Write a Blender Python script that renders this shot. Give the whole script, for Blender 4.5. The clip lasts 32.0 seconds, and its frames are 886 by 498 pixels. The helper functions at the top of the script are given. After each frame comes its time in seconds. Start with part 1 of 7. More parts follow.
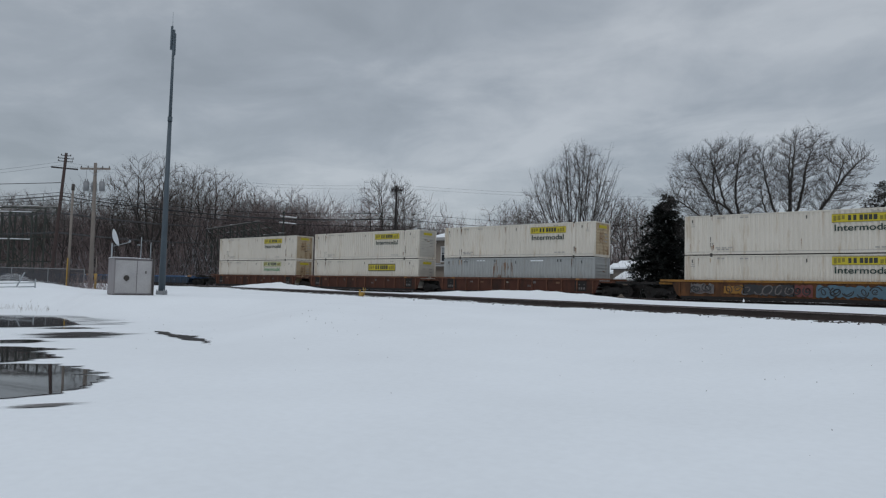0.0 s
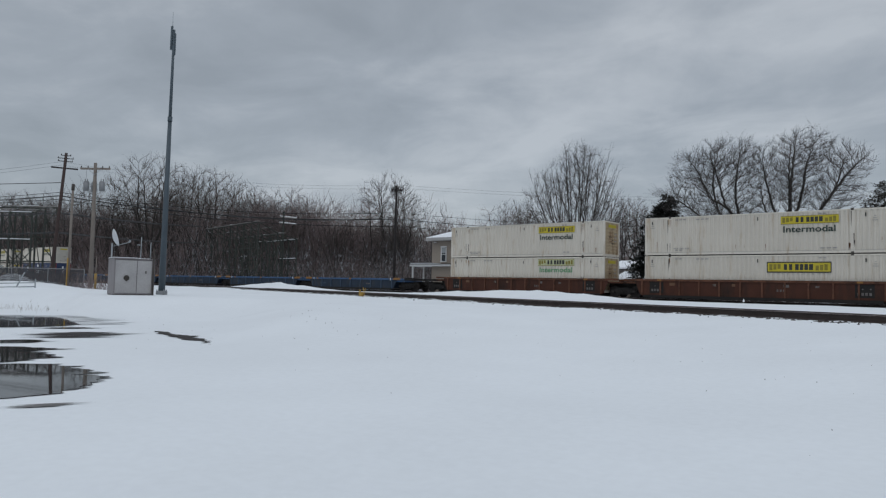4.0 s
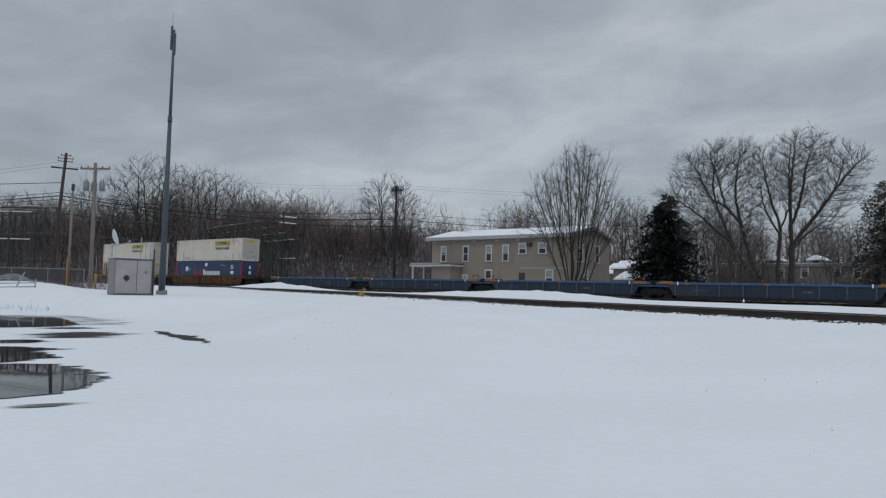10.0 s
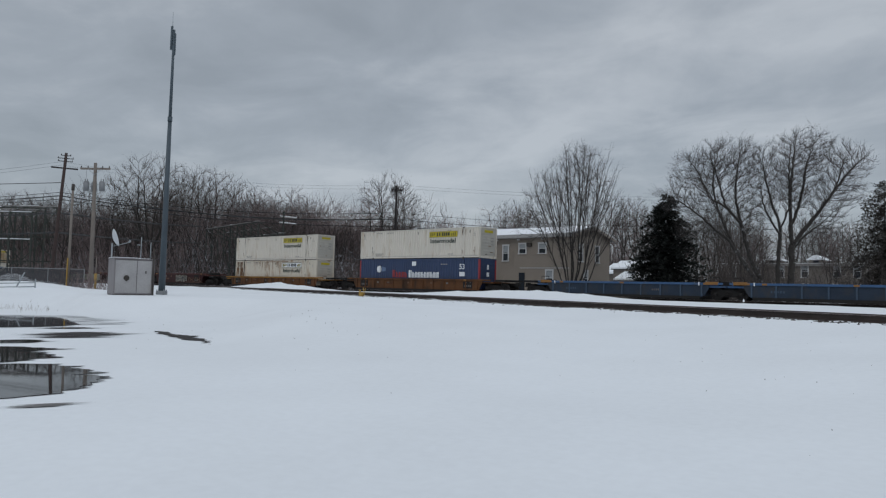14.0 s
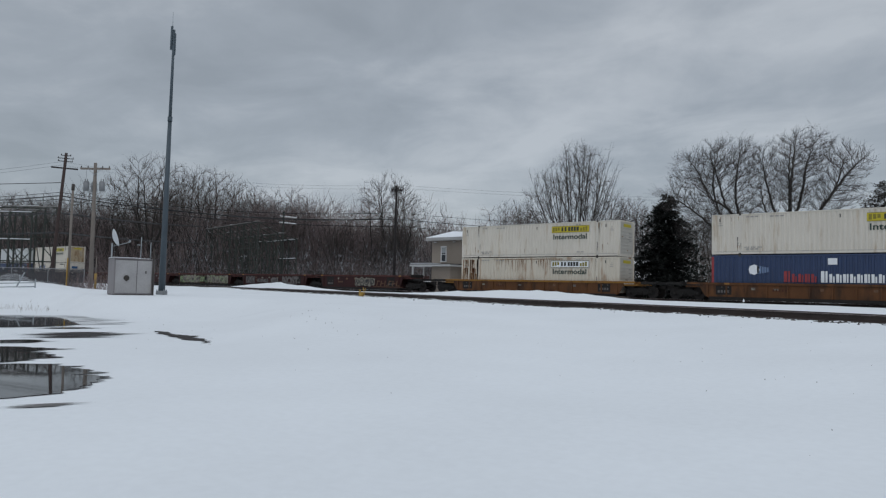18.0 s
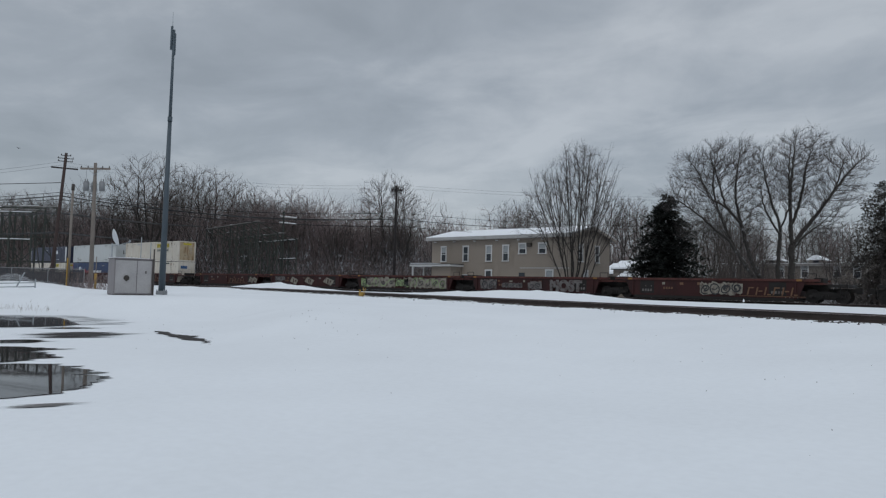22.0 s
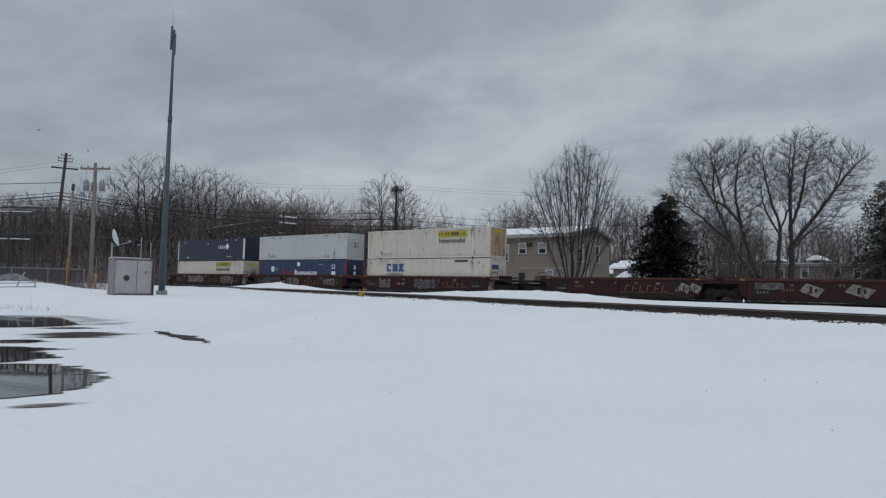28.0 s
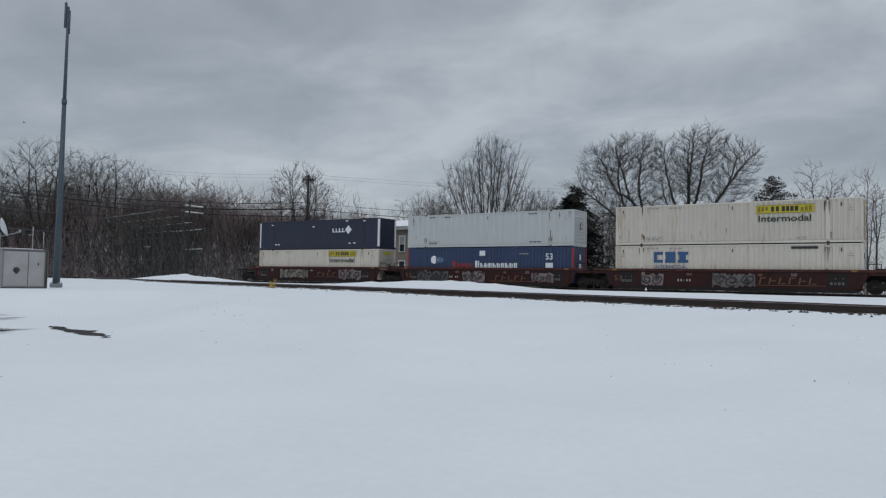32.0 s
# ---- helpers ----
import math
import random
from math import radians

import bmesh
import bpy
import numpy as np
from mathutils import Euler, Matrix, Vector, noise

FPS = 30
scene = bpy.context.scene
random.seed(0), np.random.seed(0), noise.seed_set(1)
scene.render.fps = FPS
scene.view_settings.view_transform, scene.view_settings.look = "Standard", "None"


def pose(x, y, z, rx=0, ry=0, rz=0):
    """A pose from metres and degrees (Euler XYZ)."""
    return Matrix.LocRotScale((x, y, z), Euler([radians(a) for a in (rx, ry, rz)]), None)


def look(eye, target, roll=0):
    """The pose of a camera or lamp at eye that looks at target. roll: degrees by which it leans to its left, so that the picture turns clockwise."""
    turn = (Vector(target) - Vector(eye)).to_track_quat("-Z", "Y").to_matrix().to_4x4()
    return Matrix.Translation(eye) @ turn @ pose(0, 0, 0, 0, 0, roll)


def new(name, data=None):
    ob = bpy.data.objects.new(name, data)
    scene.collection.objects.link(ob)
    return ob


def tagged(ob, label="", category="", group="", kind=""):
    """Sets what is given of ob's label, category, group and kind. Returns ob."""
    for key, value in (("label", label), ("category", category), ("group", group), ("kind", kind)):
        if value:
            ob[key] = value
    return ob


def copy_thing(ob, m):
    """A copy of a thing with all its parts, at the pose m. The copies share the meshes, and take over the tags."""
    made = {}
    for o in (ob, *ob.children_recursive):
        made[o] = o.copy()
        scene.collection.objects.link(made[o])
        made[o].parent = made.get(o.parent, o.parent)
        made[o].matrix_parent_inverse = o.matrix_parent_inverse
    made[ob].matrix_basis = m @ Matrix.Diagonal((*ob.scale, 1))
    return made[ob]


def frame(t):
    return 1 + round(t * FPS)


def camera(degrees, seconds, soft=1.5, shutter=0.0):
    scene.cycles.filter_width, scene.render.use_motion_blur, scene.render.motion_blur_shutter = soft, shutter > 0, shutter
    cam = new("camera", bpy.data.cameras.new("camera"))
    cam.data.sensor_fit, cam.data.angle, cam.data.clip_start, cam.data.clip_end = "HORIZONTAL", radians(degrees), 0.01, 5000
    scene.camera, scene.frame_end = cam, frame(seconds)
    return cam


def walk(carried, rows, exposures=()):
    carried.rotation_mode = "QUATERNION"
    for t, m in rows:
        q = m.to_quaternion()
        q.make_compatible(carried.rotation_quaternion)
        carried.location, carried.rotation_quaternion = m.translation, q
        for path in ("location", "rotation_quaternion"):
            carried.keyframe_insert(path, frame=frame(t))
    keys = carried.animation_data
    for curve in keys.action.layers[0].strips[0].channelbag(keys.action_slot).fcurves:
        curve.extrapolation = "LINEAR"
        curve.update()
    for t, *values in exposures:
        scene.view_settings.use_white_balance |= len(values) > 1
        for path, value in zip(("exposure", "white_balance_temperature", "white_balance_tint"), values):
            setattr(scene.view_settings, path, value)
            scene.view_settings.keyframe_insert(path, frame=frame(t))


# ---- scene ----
# World: x runs along the main line, in the way the train goes; y away from the camera; z up from the rail heads.
import collections
from functools import lru_cache

EYE_Y, EYE_Z = -53.13, 0.404


def aim(yaw, pitch, roll):
    return pose(0, EYE_Y, EYE_Z, 90 + pitch, 0, yaw) @ pose(0, 0, 0, 0, 0, roll)


cam = camera(63.85, 32.0, soft=1.25)
STILL = aim(40.80, 3.14, 1.398)
TURN = ((30.5, 40.75, 3.17, 1.37), (30.7, 40.72, 3.18, 1.32), (30.8, 40.55, 3.18, 1.30), (30.9, 40.10, 3.175, 1.28), (31.0, 39.63, 3.17, 1.27),
        (31.1, 39.09, 3.165, 1.25), (31.2, 38.36, 3.155, 1.23), (31.3, 37.45, 3.14, 1.21), (31.4, 36.60, 3.12, 1.19), (31.5, 35.96, 3.09, 1.17),
        (31.6, 35.50, 3.05, 1.15), (31.7, 35.13, 2.98, 1.13), (31.8, 34.72, 2.87, 1.10), (31.9, 34.35, 2.72, 1.07), (32.0, 33.80, 2.527, 1.052))
walk(cam, [(0, STILL), (15, STILL), (30.3, STILL)] + [(t, aim(yaw, pitch, roll)) for t, yaw, pitch, roll in TURN])

# ---- light ----
SUN_AZ, SUN_EL = 150, 48
RIFT = (0.251, 0.390, -0.886)                 # across the light rift in the clouds
world = bpy.data.worlds.new("overcast_sky")
scene.world = world
world.use_nodes = True
wn, wl = world.node_tree.nodes, world.node_tree.links
wn.clear()


def wnode(kind, **values):
    n = wn.new(kind)
    for key, v in values.items():
        n.inputs[key.replace("_", " ")].default_value = v
    return n


w_out = wn.new("ShaderNodeOutputWorld")
w_bg = wnode("ShaderNodeBackground", Strength=1.0)
w_sky = wn.new("ShaderNodeTexSky")
w_sky.sky_type = "NISHITA"
w_sky.sun_disc = False
w_sky.sun_elevation, w_sky.sun_rotation = radians(SUN_EL), radians(SUN_AZ)
w_co = wn.new("ShaderNodeTexCoord")
w_sep = wn.new("ShaderNodeSeparateXYZ")
wl.new(w_co.outputs["Generated"], w_sep.inputs[0])
# the cloud deck as a plane overhead: direction divided by its height
w_h = wn.new("ShaderNodeMath"); w_h.operation = "ADD"; w_h.inputs[1].default_value = 0.2
wl.new(w_sep.outputs["Z"], w_h.inputs[0])
w_hm = wn.new("ShaderNodeMath"); w_hm.operation = "MAXIMUM"; w_hm.inputs[1].default_value = 0.05
wl.new(w_h.outputs[0], w_hm.inputs[0])
w_dx = wn.new("ShaderNodeMath"); w_dx.operation = "DIVIDE"
w_dy = wn.new("ShaderNodeMath"); w_dy.operation = "DIVIDE"
wl.new(w_sep.outputs["X"], w_dx.inputs[0]); wl.new(w_hm.outputs[0], w_dx.inputs[1])
wl.new(w_sep.outputs["Y"], w_dy.inputs[0]); wl.new(w_hm.outputs[0], w_dy.inputs[1])
w_vec = wn.new("ShaderNodeCombineXYZ")
wl.new(w_dx.outputs[0], w_vec.inputs[0]); wl.new(w_dy.outputs[0], w_vec.inputs[1])
w_map = wn.new("ShaderNodeMapping")
w_map.inputs["Rotation"].default_value = (0, 0, radians(-41))
w_map.inputs["Location"].default_value = (1.7, 0.4, 0)
w_map.inputs["Scale"].default_value = (0.85, 1.05, 1)
wl.new(w_vec.outputs[0], w_map.inputs[0])
w_n1 = wnode("ShaderNodeTexNoise", Scale=2.5, Detail=8.0, Roughness=0.56, Distortion=0.35)
w_n2 = wnode("ShaderNodeTexNoise", Scale=0.75, Detail=3.0, Roughness=0.5, Distortion=0.2)
wl.new(w_map.outputs[0], w_n1.inputs["Vector"]); wl.new(w_map.outputs[0], w_n2.inputs["Vector"])
w_add = wn.new("ShaderNodeMath"); w_add.operation = "MULTIPLY_ADD"; w_add.inputs[1].default_value = 0.66
wl.new(w_n1.outputs[0], w_add.inputs[0])
w_half = wn.new("ShaderNodeMath"); w_half.operation = "MULTIPLY"; w_half.inputs[1].default_value = 0.34
wl.new(w_n2.outputs[0], w_half.inputs[0]); wl.new(w_half.outputs[0], w_add.inputs[2])
# a rift, where the deck is thinner and so lighter, runs slantwise over one side of the sky; its edges waver
w_wav = wnode("ShaderNodeTexNoise", Scale=5.5, Detail=5.0, Roughness=0.6)
wl.new(w_co.outputs["Generated"], w_wav.inputs["Vector"])
w_dot = wn.new("ShaderNodeVectorMath"); w_dot.operation = "DOT_PRODUCT"; w_dot.inputs[1].default_value = RIFT
wl.new(w_co.outputs["Generated"], w_dot.inputs[0])
w_off = wn.new("ShaderNodeMath"); w_off.operation = "MULTIPLY_ADD"; w_off.inputs[1].default_value = 0.22
wl.new(w_wav.outputs[0], w_off.inputs[0]); wl.new(w_dot.outputs["Value"], w_off.inputs[2])
w_abs = wn.new("ShaderNodeMath"); w_abs.operation = "SUBTRACT"; w_abs.inputs[1].default_value = 0.11
wl.new(w_off.outputs[0], w_abs.inputs[0])
w_abs2 = wn.new("ShaderNodeMath"); w_abs2.operation = "ABSOLUTE"
wl.new(w_abs.outputs[0], w_abs2.inputs[0])
w_thin = wn.new("ShaderNodeMapRange")
w_thin.interpolation_type = "SMOOTHSTEP"
w_thin.inputs["From Min"].default_value, w_thin.inputs["From Max"].default_value = 0.0, 0.15
w_thin.inputs["To Min"].default_value, w_thin.inputs["To Max"].default_value = 0.13, 0.0
wl.new(w_abs2.outputs[0], w_thin.inputs["Value"])
w_tot = wn.new("ShaderNodeMath"); w_tot.operation = "ADD"
wl.new(w_add.outputs[0], w_tot.inputs[0]); wl.new(w_thin.outputs[0], w_tot.inputs[1])
w_ramp = wn.new("ShaderNodeValToRGB")
cr = w_ramp.color_ramp
cr.elements[0].position, cr.elements[0].color = 0.36, (0.256, 0.285, 0.316, 1)
cr.elements[1].position, cr.elements[1].color = 0.70, (0.425, 0.456, 0.490, 1)
e = cr.elements.new(0.50); e.color = (0.304, 0.336, 0.372, 1)
wl.new(w_tot.outputs[0], w_ramp.inputs[0])
# an overcast sky grows lighter overhead
w_up = wn.new("ShaderNodeMapRange")
w_up.inputs["From Min"].default_value, w_up.inputs["From Max"].default_value = 0.42, 1.0
w_up.inputs["To Min"].default_value, w_up.inputs["To Max"].default_value = 1.0, 2.3
wl.new(w_sep.outputs["Z"], w_up.inputs["Value"])
w_mul = wn.new("ShaderNodeVectorMath"); w_mul.operation = "SCALE"
wl.new(w_ramp.outputs[0], w_mul.inputs[0]); wl.new(w_up.outputs[0], w_mul.inputs["Scale"])
w_skys = wn.new("ShaderNodeVectorMath"); w_skys.operation = "SCALE"; w_skys.inputs["Scale"].default_value = 0.012
wl.new(w_sky.outputs[0], w_skys.inputs[0])
w_sum = wn.new("ShaderNodeVectorMath"); w_sum.operation = "ADD"
wl.new(w_mul.outputs[0], w_sum.inputs[0]); wl.new(w_skys.outputs[0], w_sum.inputs[1])
wl.new(w_sum.outputs[0], w_bg.inputs["Color"])
wl.new(w_bg.outputs[0], w_out.inputs["Surface"])

sun = new("sun", bpy.data.lights.new("sun", "SUN"))
sun.data.energy, sun.data.angle, sun.data.color = 0.35, radians(30), (1.0, 0.97, 0.93)
sun.matrix_world = look((0, 0, 60), (-60 * math.sin(radians(SUN_AZ)) / math.tan(radians(SUN_EL)),
                                      -60 * math.cos(radians(SUN_AZ)) / math.tan(radians(SUN_EL)), 0))


# ---- materials ----
def material(name, color, rough=0.6, metal=0.0, vary=0.18, scale=3.0, fine=40.0, bump=0.0, dirt=None, dirt_at=0.6,
             dirt_scale=1.2, streak=1.0, per_object=0.0, per_island=0.0, spec=0.5):
    """A surface with variation at two scales; dirt is a second colour in blotches, drawn out upright by streak."""
    m = bpy.data.materials.new(name)
    m.use_nodes = True
    n, l = m.node_tree.nodes, m.node_tree.links
    b = n["Principled BSDF"]
    b.inputs["Roughness"].default_value, b.inputs["Metallic"].default_value = rough, metal
    b.inputs["Specular IOR Level"].default_value = spec
    co = n.new("ShaderNodeTexCoord")
    big, small = n.new("ShaderNodeTexNoise"), n.new("ShaderNodeTexNoise")
    big.inputs["Scale"].default_value, big.inputs["Detail"].default_value = scale, 4
    small.inputs["Scale"].default_value, small.inputs["Detail"].default_value = fine, 3
    l.new(co.outputs["Object"], big.inputs["Vector"]); l.new(co.outputs["Object"], small.inputs["Vector"])
    mix = n.new("ShaderNodeMath"); mix.operation = "MULTIPLY_ADD"; mix.inputs[1].default_value = 0.6
    l.new(big.outputs[0], mix.inputs[0])
    sm = n.new("ShaderNodeMath"); sm.operation = "MULTIPLY"; sm.inputs[1].default_value = 0.4
    l.new(small.outputs[0], sm.inputs[0]); l.new(sm.outputs[0], mix.inputs[2])
    rng = n.new("ShaderNodeMapRange")
    rng.inputs["From Min"].default_value, rng.inputs["From Max"].default_value = 0.3, 0.7
    rng.inputs["To Min"].default_value, rng.inputs["To Max"].default_value = 1 - vary, 1 + vary
    l.new(mix.outputs[0], rng.inputs["Value"])
    val = rng.outputs[0]
    for amount, node, out in ((per_object, "ShaderNodeObjectInfo", "Random"), (per_island, "ShaderNodeNewGeometry", "Random Per Island")):
        if amount:
            info, r2, mm = n.new(node), n.new("ShaderNodeMapRange"), n.new("ShaderNodeMath")
            r2.inputs["To Min"].default_value, r2.inputs["To Max"].default_value = 1 - amount, 1 + amount
            l.new(info.outputs[out], r2.inputs["Value"])
            mm.operation = "MULTIPLY"
            l.new(val, mm.inputs[0]); l.new(r2.outputs[0], mm.inputs[1])
            val = mm.outputs[0]
    sc = n.new("ShaderNodeVectorMath"); sc.operation = "SCALE"; sc.inputs[0].default_value = color
    l.new(val, sc.inputs["Scale"])
    col = sc.outputs[0]
    if dirt:
        mp, dn, rp, mx = n.new("ShaderNodeMapping"), n.new("ShaderNodeTexNoise"), n.new("ShaderNodeMapRange"), n.new("ShaderNodeMix")
        mp.inputs["Scale"].default_value = (1, 1, 1 / streak)
        l.new(co.outputs["Object"], mp.inputs[0]); l.new(mp.outputs[0], dn.inputs["Vector"])
        dn.inputs["Scale"].default_value, dn.inputs["Detail"].default_value, dn.inputs["Roughness"].default_value = dirt_scale, 6, 0.62
        rp.inputs["From Min"].default_value, rp.inputs["From Max"].default_value = dirt_at - 0.06, dirt_at + 0.1
        l.new(dn.outputs[0], rp.inputs["Value"])
        mx.data_type = "RGBA"
        l.new(rp.outputs[0], mx.inputs["Factor"]); l.new(col, mx.inputs["A"])
        mx.inputs["B"].default_value = (*dirt, 1)
        col = mx.outputs["Result"]
    l.new(col, b.inputs["Base Color"])
    if bump:
        bp = n.new("ShaderNodeBump")
        bp.inputs["Strength"].default_value, bp.inputs["Distance"].default_value = bump, 0.02
        l.new(mix.outputs[0], bp.inputs["Height"]); l.new(bp.outputs[0], b.inputs["Normal"])
    return m


SNOW = material("snow", (0.80, 0.825, 0.85), 0.75, vary=0.045, scale=0.35, fine=9, bump=0.35, spec=0.2)
SNOW_CLEAN = material("settled_snow", (0.84, 0.86, 0.89), 0.8, vary=0.05, scale=2, fine=20, bump=0.3, spec=0.2)
RAIL_DARK = material("rusty_rail_steel", (0.042, 0.030, 0.026), 0.7, 0.2, vary=0.3, scale=2, fine=30)
RAIL_HEAD = material("polished_rail_head", (0.40, 0.34, 0.33), 0.3, 0.8, vary=0.15)
BALLAST = material("wet_ballast", (0.055, 0.047, 0.043), 0.9, vary=0.5, scale=6, fine=35, bump=0.8, dirt=(0.7, 0.72, 0.75), dirt_at=0.62, dirt_scale=2.5)
TIE_WOOD = material("tarred_tie_wood", (0.035, 0.028, 0.024), 0.85, vary=0.3, per_object=0.3)
WHITE_BOX = material("white_container_paint", (0.585, 0.545, 0.478), 0.5, vary=0.07, scale=0.5, fine=12, per_object=0.07, dirt=(0.40, 0.315, 0.22), dirt_at=0.63, dirt_scale=2.2, streak=8)
RUSTY_BOX = material("rust_streaked_white_paint", (0.58, 0.53, 0.445), 0.55, vary=0.07, scale=0.8, fine=12, dirt=(0.26, 0.125, 0.045), dirt_at=0.6, dirt_scale=1.3, streak=5)
GREY_BOX = material("grey_container_paint", (0.30, 0.31, 0.305), 0.5, vary=0.07, scale=0.8, fine=12, dirt=(0.24, 0.22, 0.19), dirt_at=0.64, dirt_scale=1.3, streak=6)
SILVER_BOX = material("pale_grey_container_paint", (0.47, 0.49, 0.49), 0.45, vary=0.05, scale=0.8, fine=12, dirt=(0.4, 0.38, 0.34), dirt_at=0.72, dirt_scale=1.3, streak=6)
BLUE_BOX = material("blue_container_paint", (0.024, 0.044, 0.105), 0.45, vary=0.12, scale=0.8, fine=12, dirt=(0.06, 0.08, 0.16), dirt_at=0.68, dirt_scale=1.2, streak=4)
NAVY_BOX = material("navy_container_paint", (0.014, 0.018, 0.042), 0.45, vary=0.12, scale=0.8, fine=12)
RED_POST = material("red_post_paint", (0.26, 0.03, 0.035), 0.5, vary=0.15)
CASTING = material("dark_corner_casting", (0.06, 0.052, 0.045), 0.7, 0.3, vary=0.3)
END_WHITE = material("scuffed_white_door_paint", (0.47, 0.45, 0.405), 0.6, vary=0.12, scale=1.2, dirt=(0.25, 0.2, 0.14), dirt_at=0.66, dirt_scale=2, streak=3)
BEIGE_DOOR = material("weathered_door_paint", (0.44, 0.35, 0.23), 0.6, vary=0.16, scale=1.2, dirt=(0.22, 0.12, 0.05), dirt_at=0.53, dirt_scale=2, streak=3)
DECAL_YELLOW = material("yellow_decal", (0.47, 0.385, 0.02), 0.4, vary=0.06)
RUST = material("rust", (0.16, 0.068, 0.026), 0.85, vary=0.4, scale=3, fine=20, dirt=(0.42, 0.33, 0.22), dirt_at=0.55, dirt_scale=4, streak=3)
DECAL_OLIVE = material("olive_decal", (0.20, 0.165, 0.018), 0.5, vary=0.3, scale=6)
DECAL_PALE = material("faded_decal", (0.42, 0.44, 0.26), 0.5, vary=0.25, scale=4)
DECAL_BLACK = material("black_decal", (0.022, 0.024, 0.022), 0.45, vary=0.1)
DECAL_GREEN = material("dark_green_decal", (0.012, 0.032, 0.024), 0.45, vary=0.1)
DECAL_GREEN_FADED = material("faded_green_decal", (0.10, 0.27, 0.13), 0.5, vary=0.2)
DECAL_BLUE = material("blue_decal", (0.03, 0.085, 0.20), 0.45, vary=0.1)
DECAL_WHITE = material("white_decal", (0.72, 0.74, 0.76), 0.45, vary=0.06)
DECAL_GREY = material("grey_decal", (0.33, 0.32, 0.30), 0.5, vary=0.1)
CAR_BROWN = material("rust_brown_car_paint", (0.066, 0.0255, 0.0165), 0.7, vary=0.22, scale=0.7, fine=14, bump=0.1, dirt=(0.03, 0.017, 0.013), dirt_at=0.56, dirt_scale=1.1, streak=3, spec=0.2)
# lighter brown: the chord's lit edge put into its colour, and the worn stakes
CAR_BROWN_LIT_WORN = material("lit_worn_brown_paint", (0.115, 0.052, 0.033), 0.7, vary=0.3, scale=0.9, fine=14, dirt=(0.05, 0.026, 0.018), dirt_at=0.55, dirt_scale=1.4, spec=0.2)
CAR_ORANGE = material("dirty_orange_car_paint", (0.112, 0.049, 0.021), 0.7, vary=0.22, scale=0.7, fine=14, dirt=(0.045, 0.025, 0.016), dirt_at=0.54, dirt_scale=1.0, streak=3, spec=0.2)
CAR_YELLOW = material("yellow_sill_paint", (0.24, 0.120, 0.03), 0.65, vary=0.2, scale=0.9, dirt=(0.10, 0.05, 0.025), dirt_at=0.6, dirt_scale=1.5, spec=0.2)
CAR_MAROON = material("maroon_car_paint", (0.038, 0.0135, 0.013), 0.65, vary=0.2, scale=0.7, fine=14, dirt=(0.022, 0.012, 0.012), dirt_at=0.57, dirt_scale=1.0, streak=3, spec=0.2)
# a lighter, blotched maroon for the chords and end platforms
CAR_MAROON_TOP = material("lighter_maroon_chord_paint", (0.075, 0.028, 0.024), 0.65, vary=0.3, scale=0.9, fine=14, dirt=(0.035, 0.017, 0.015), dirt_at=0.56, dirt_scale=1.4, spec=0.2)
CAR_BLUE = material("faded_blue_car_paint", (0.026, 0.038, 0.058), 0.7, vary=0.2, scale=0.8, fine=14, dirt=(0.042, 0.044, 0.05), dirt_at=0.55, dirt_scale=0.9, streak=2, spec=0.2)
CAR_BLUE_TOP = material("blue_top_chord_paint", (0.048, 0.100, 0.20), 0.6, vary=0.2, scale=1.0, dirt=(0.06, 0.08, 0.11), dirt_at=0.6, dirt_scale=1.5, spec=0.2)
CAR_BLUE_STAKE = material("dull_blue_stake_paint", (0.052, 0.078, 0.115), 0.7, vary=0.2, scale=1.2, dirt=(0.05, 0.055, 0.065), dirt_at=0.6, spec=0.2)
EMBLEM_BLUE = material("pale_blue_decal", (0.13, 0.19, 0.31), 0.5, vary=0.1)
UNDERSIDE = material("grimy_running_gear", (0.0135, 0.0115, 0.0105), 0.85, 0.1, vary=0.35, scale=3)
WHEEL_STEEL = material("worn_wheel_steel", (0.024, 0.020, 0.018), 0.65, 0.3, vary=0.3)
REFLECT_ORANGE = material("orange_reflector", (0.22, 0.10, 0.02), 0.5, vary=0.15)
SIDING_TAN = material("tan_clapboard", (0.275, 0.234, 0.195), 0.7, vary=0.07, scale=0.6, fine=10, dirt=(0.22, 0.185, 0.15), dirt_at=0.60, dirt_scale=0.5, streak=3)
SIDING_GREY = material("taupe_clapboard", (0.19, 0.166, 0.145), 0.75, vary=0.08, scale=0.6, fine=10)
TRIM_WHITE = material("white_trim_paint", (0.58, 0.58, 0.58), 0.55, vary=0.08)
# white trim greyed: the dim light under the eaves is in its colour
TRIM_SHADED = material("shaded_eaves_paint", (0.38, 0.375, 0.37), 0.6, vary=0.12, dirt=(0.25, 0.23, 0.2), dirt_at=0.62, streak=4)
ROOF_DARK = material("dark_roof_edge", (0.03, 0.03, 0.032), 0.8, vary=0.25)
FOUNDATION = material("concrete", (0.34, 0.33, 0.31), 0.85, vary=0.15, scale=1.5, bump=0.3)
GLASS = material("window_glass", (0.028, 0.034, 0.042), 0.06, 0.0, vary=0.3, scale=0.7)
CURTAIN = material("curtain_cloth", (0.30, 0.32, 0.33), 0.8, vary=0.15)
BARK = material("bark", (0.030, 0.026, 0.023), 0.9, vary=0.3, scale=5, fine=30, bump=0.5, per_object=0.18)
TWIG = material("bare_twigs", (0.075, 0.062, 0.056), 0.9, vary=0.25, scale=1.2, fine=8, per_object=0.22, dirt=(0.45, 0.46, 0.5), dirt_at=0.68, dirt_scale=0.9)
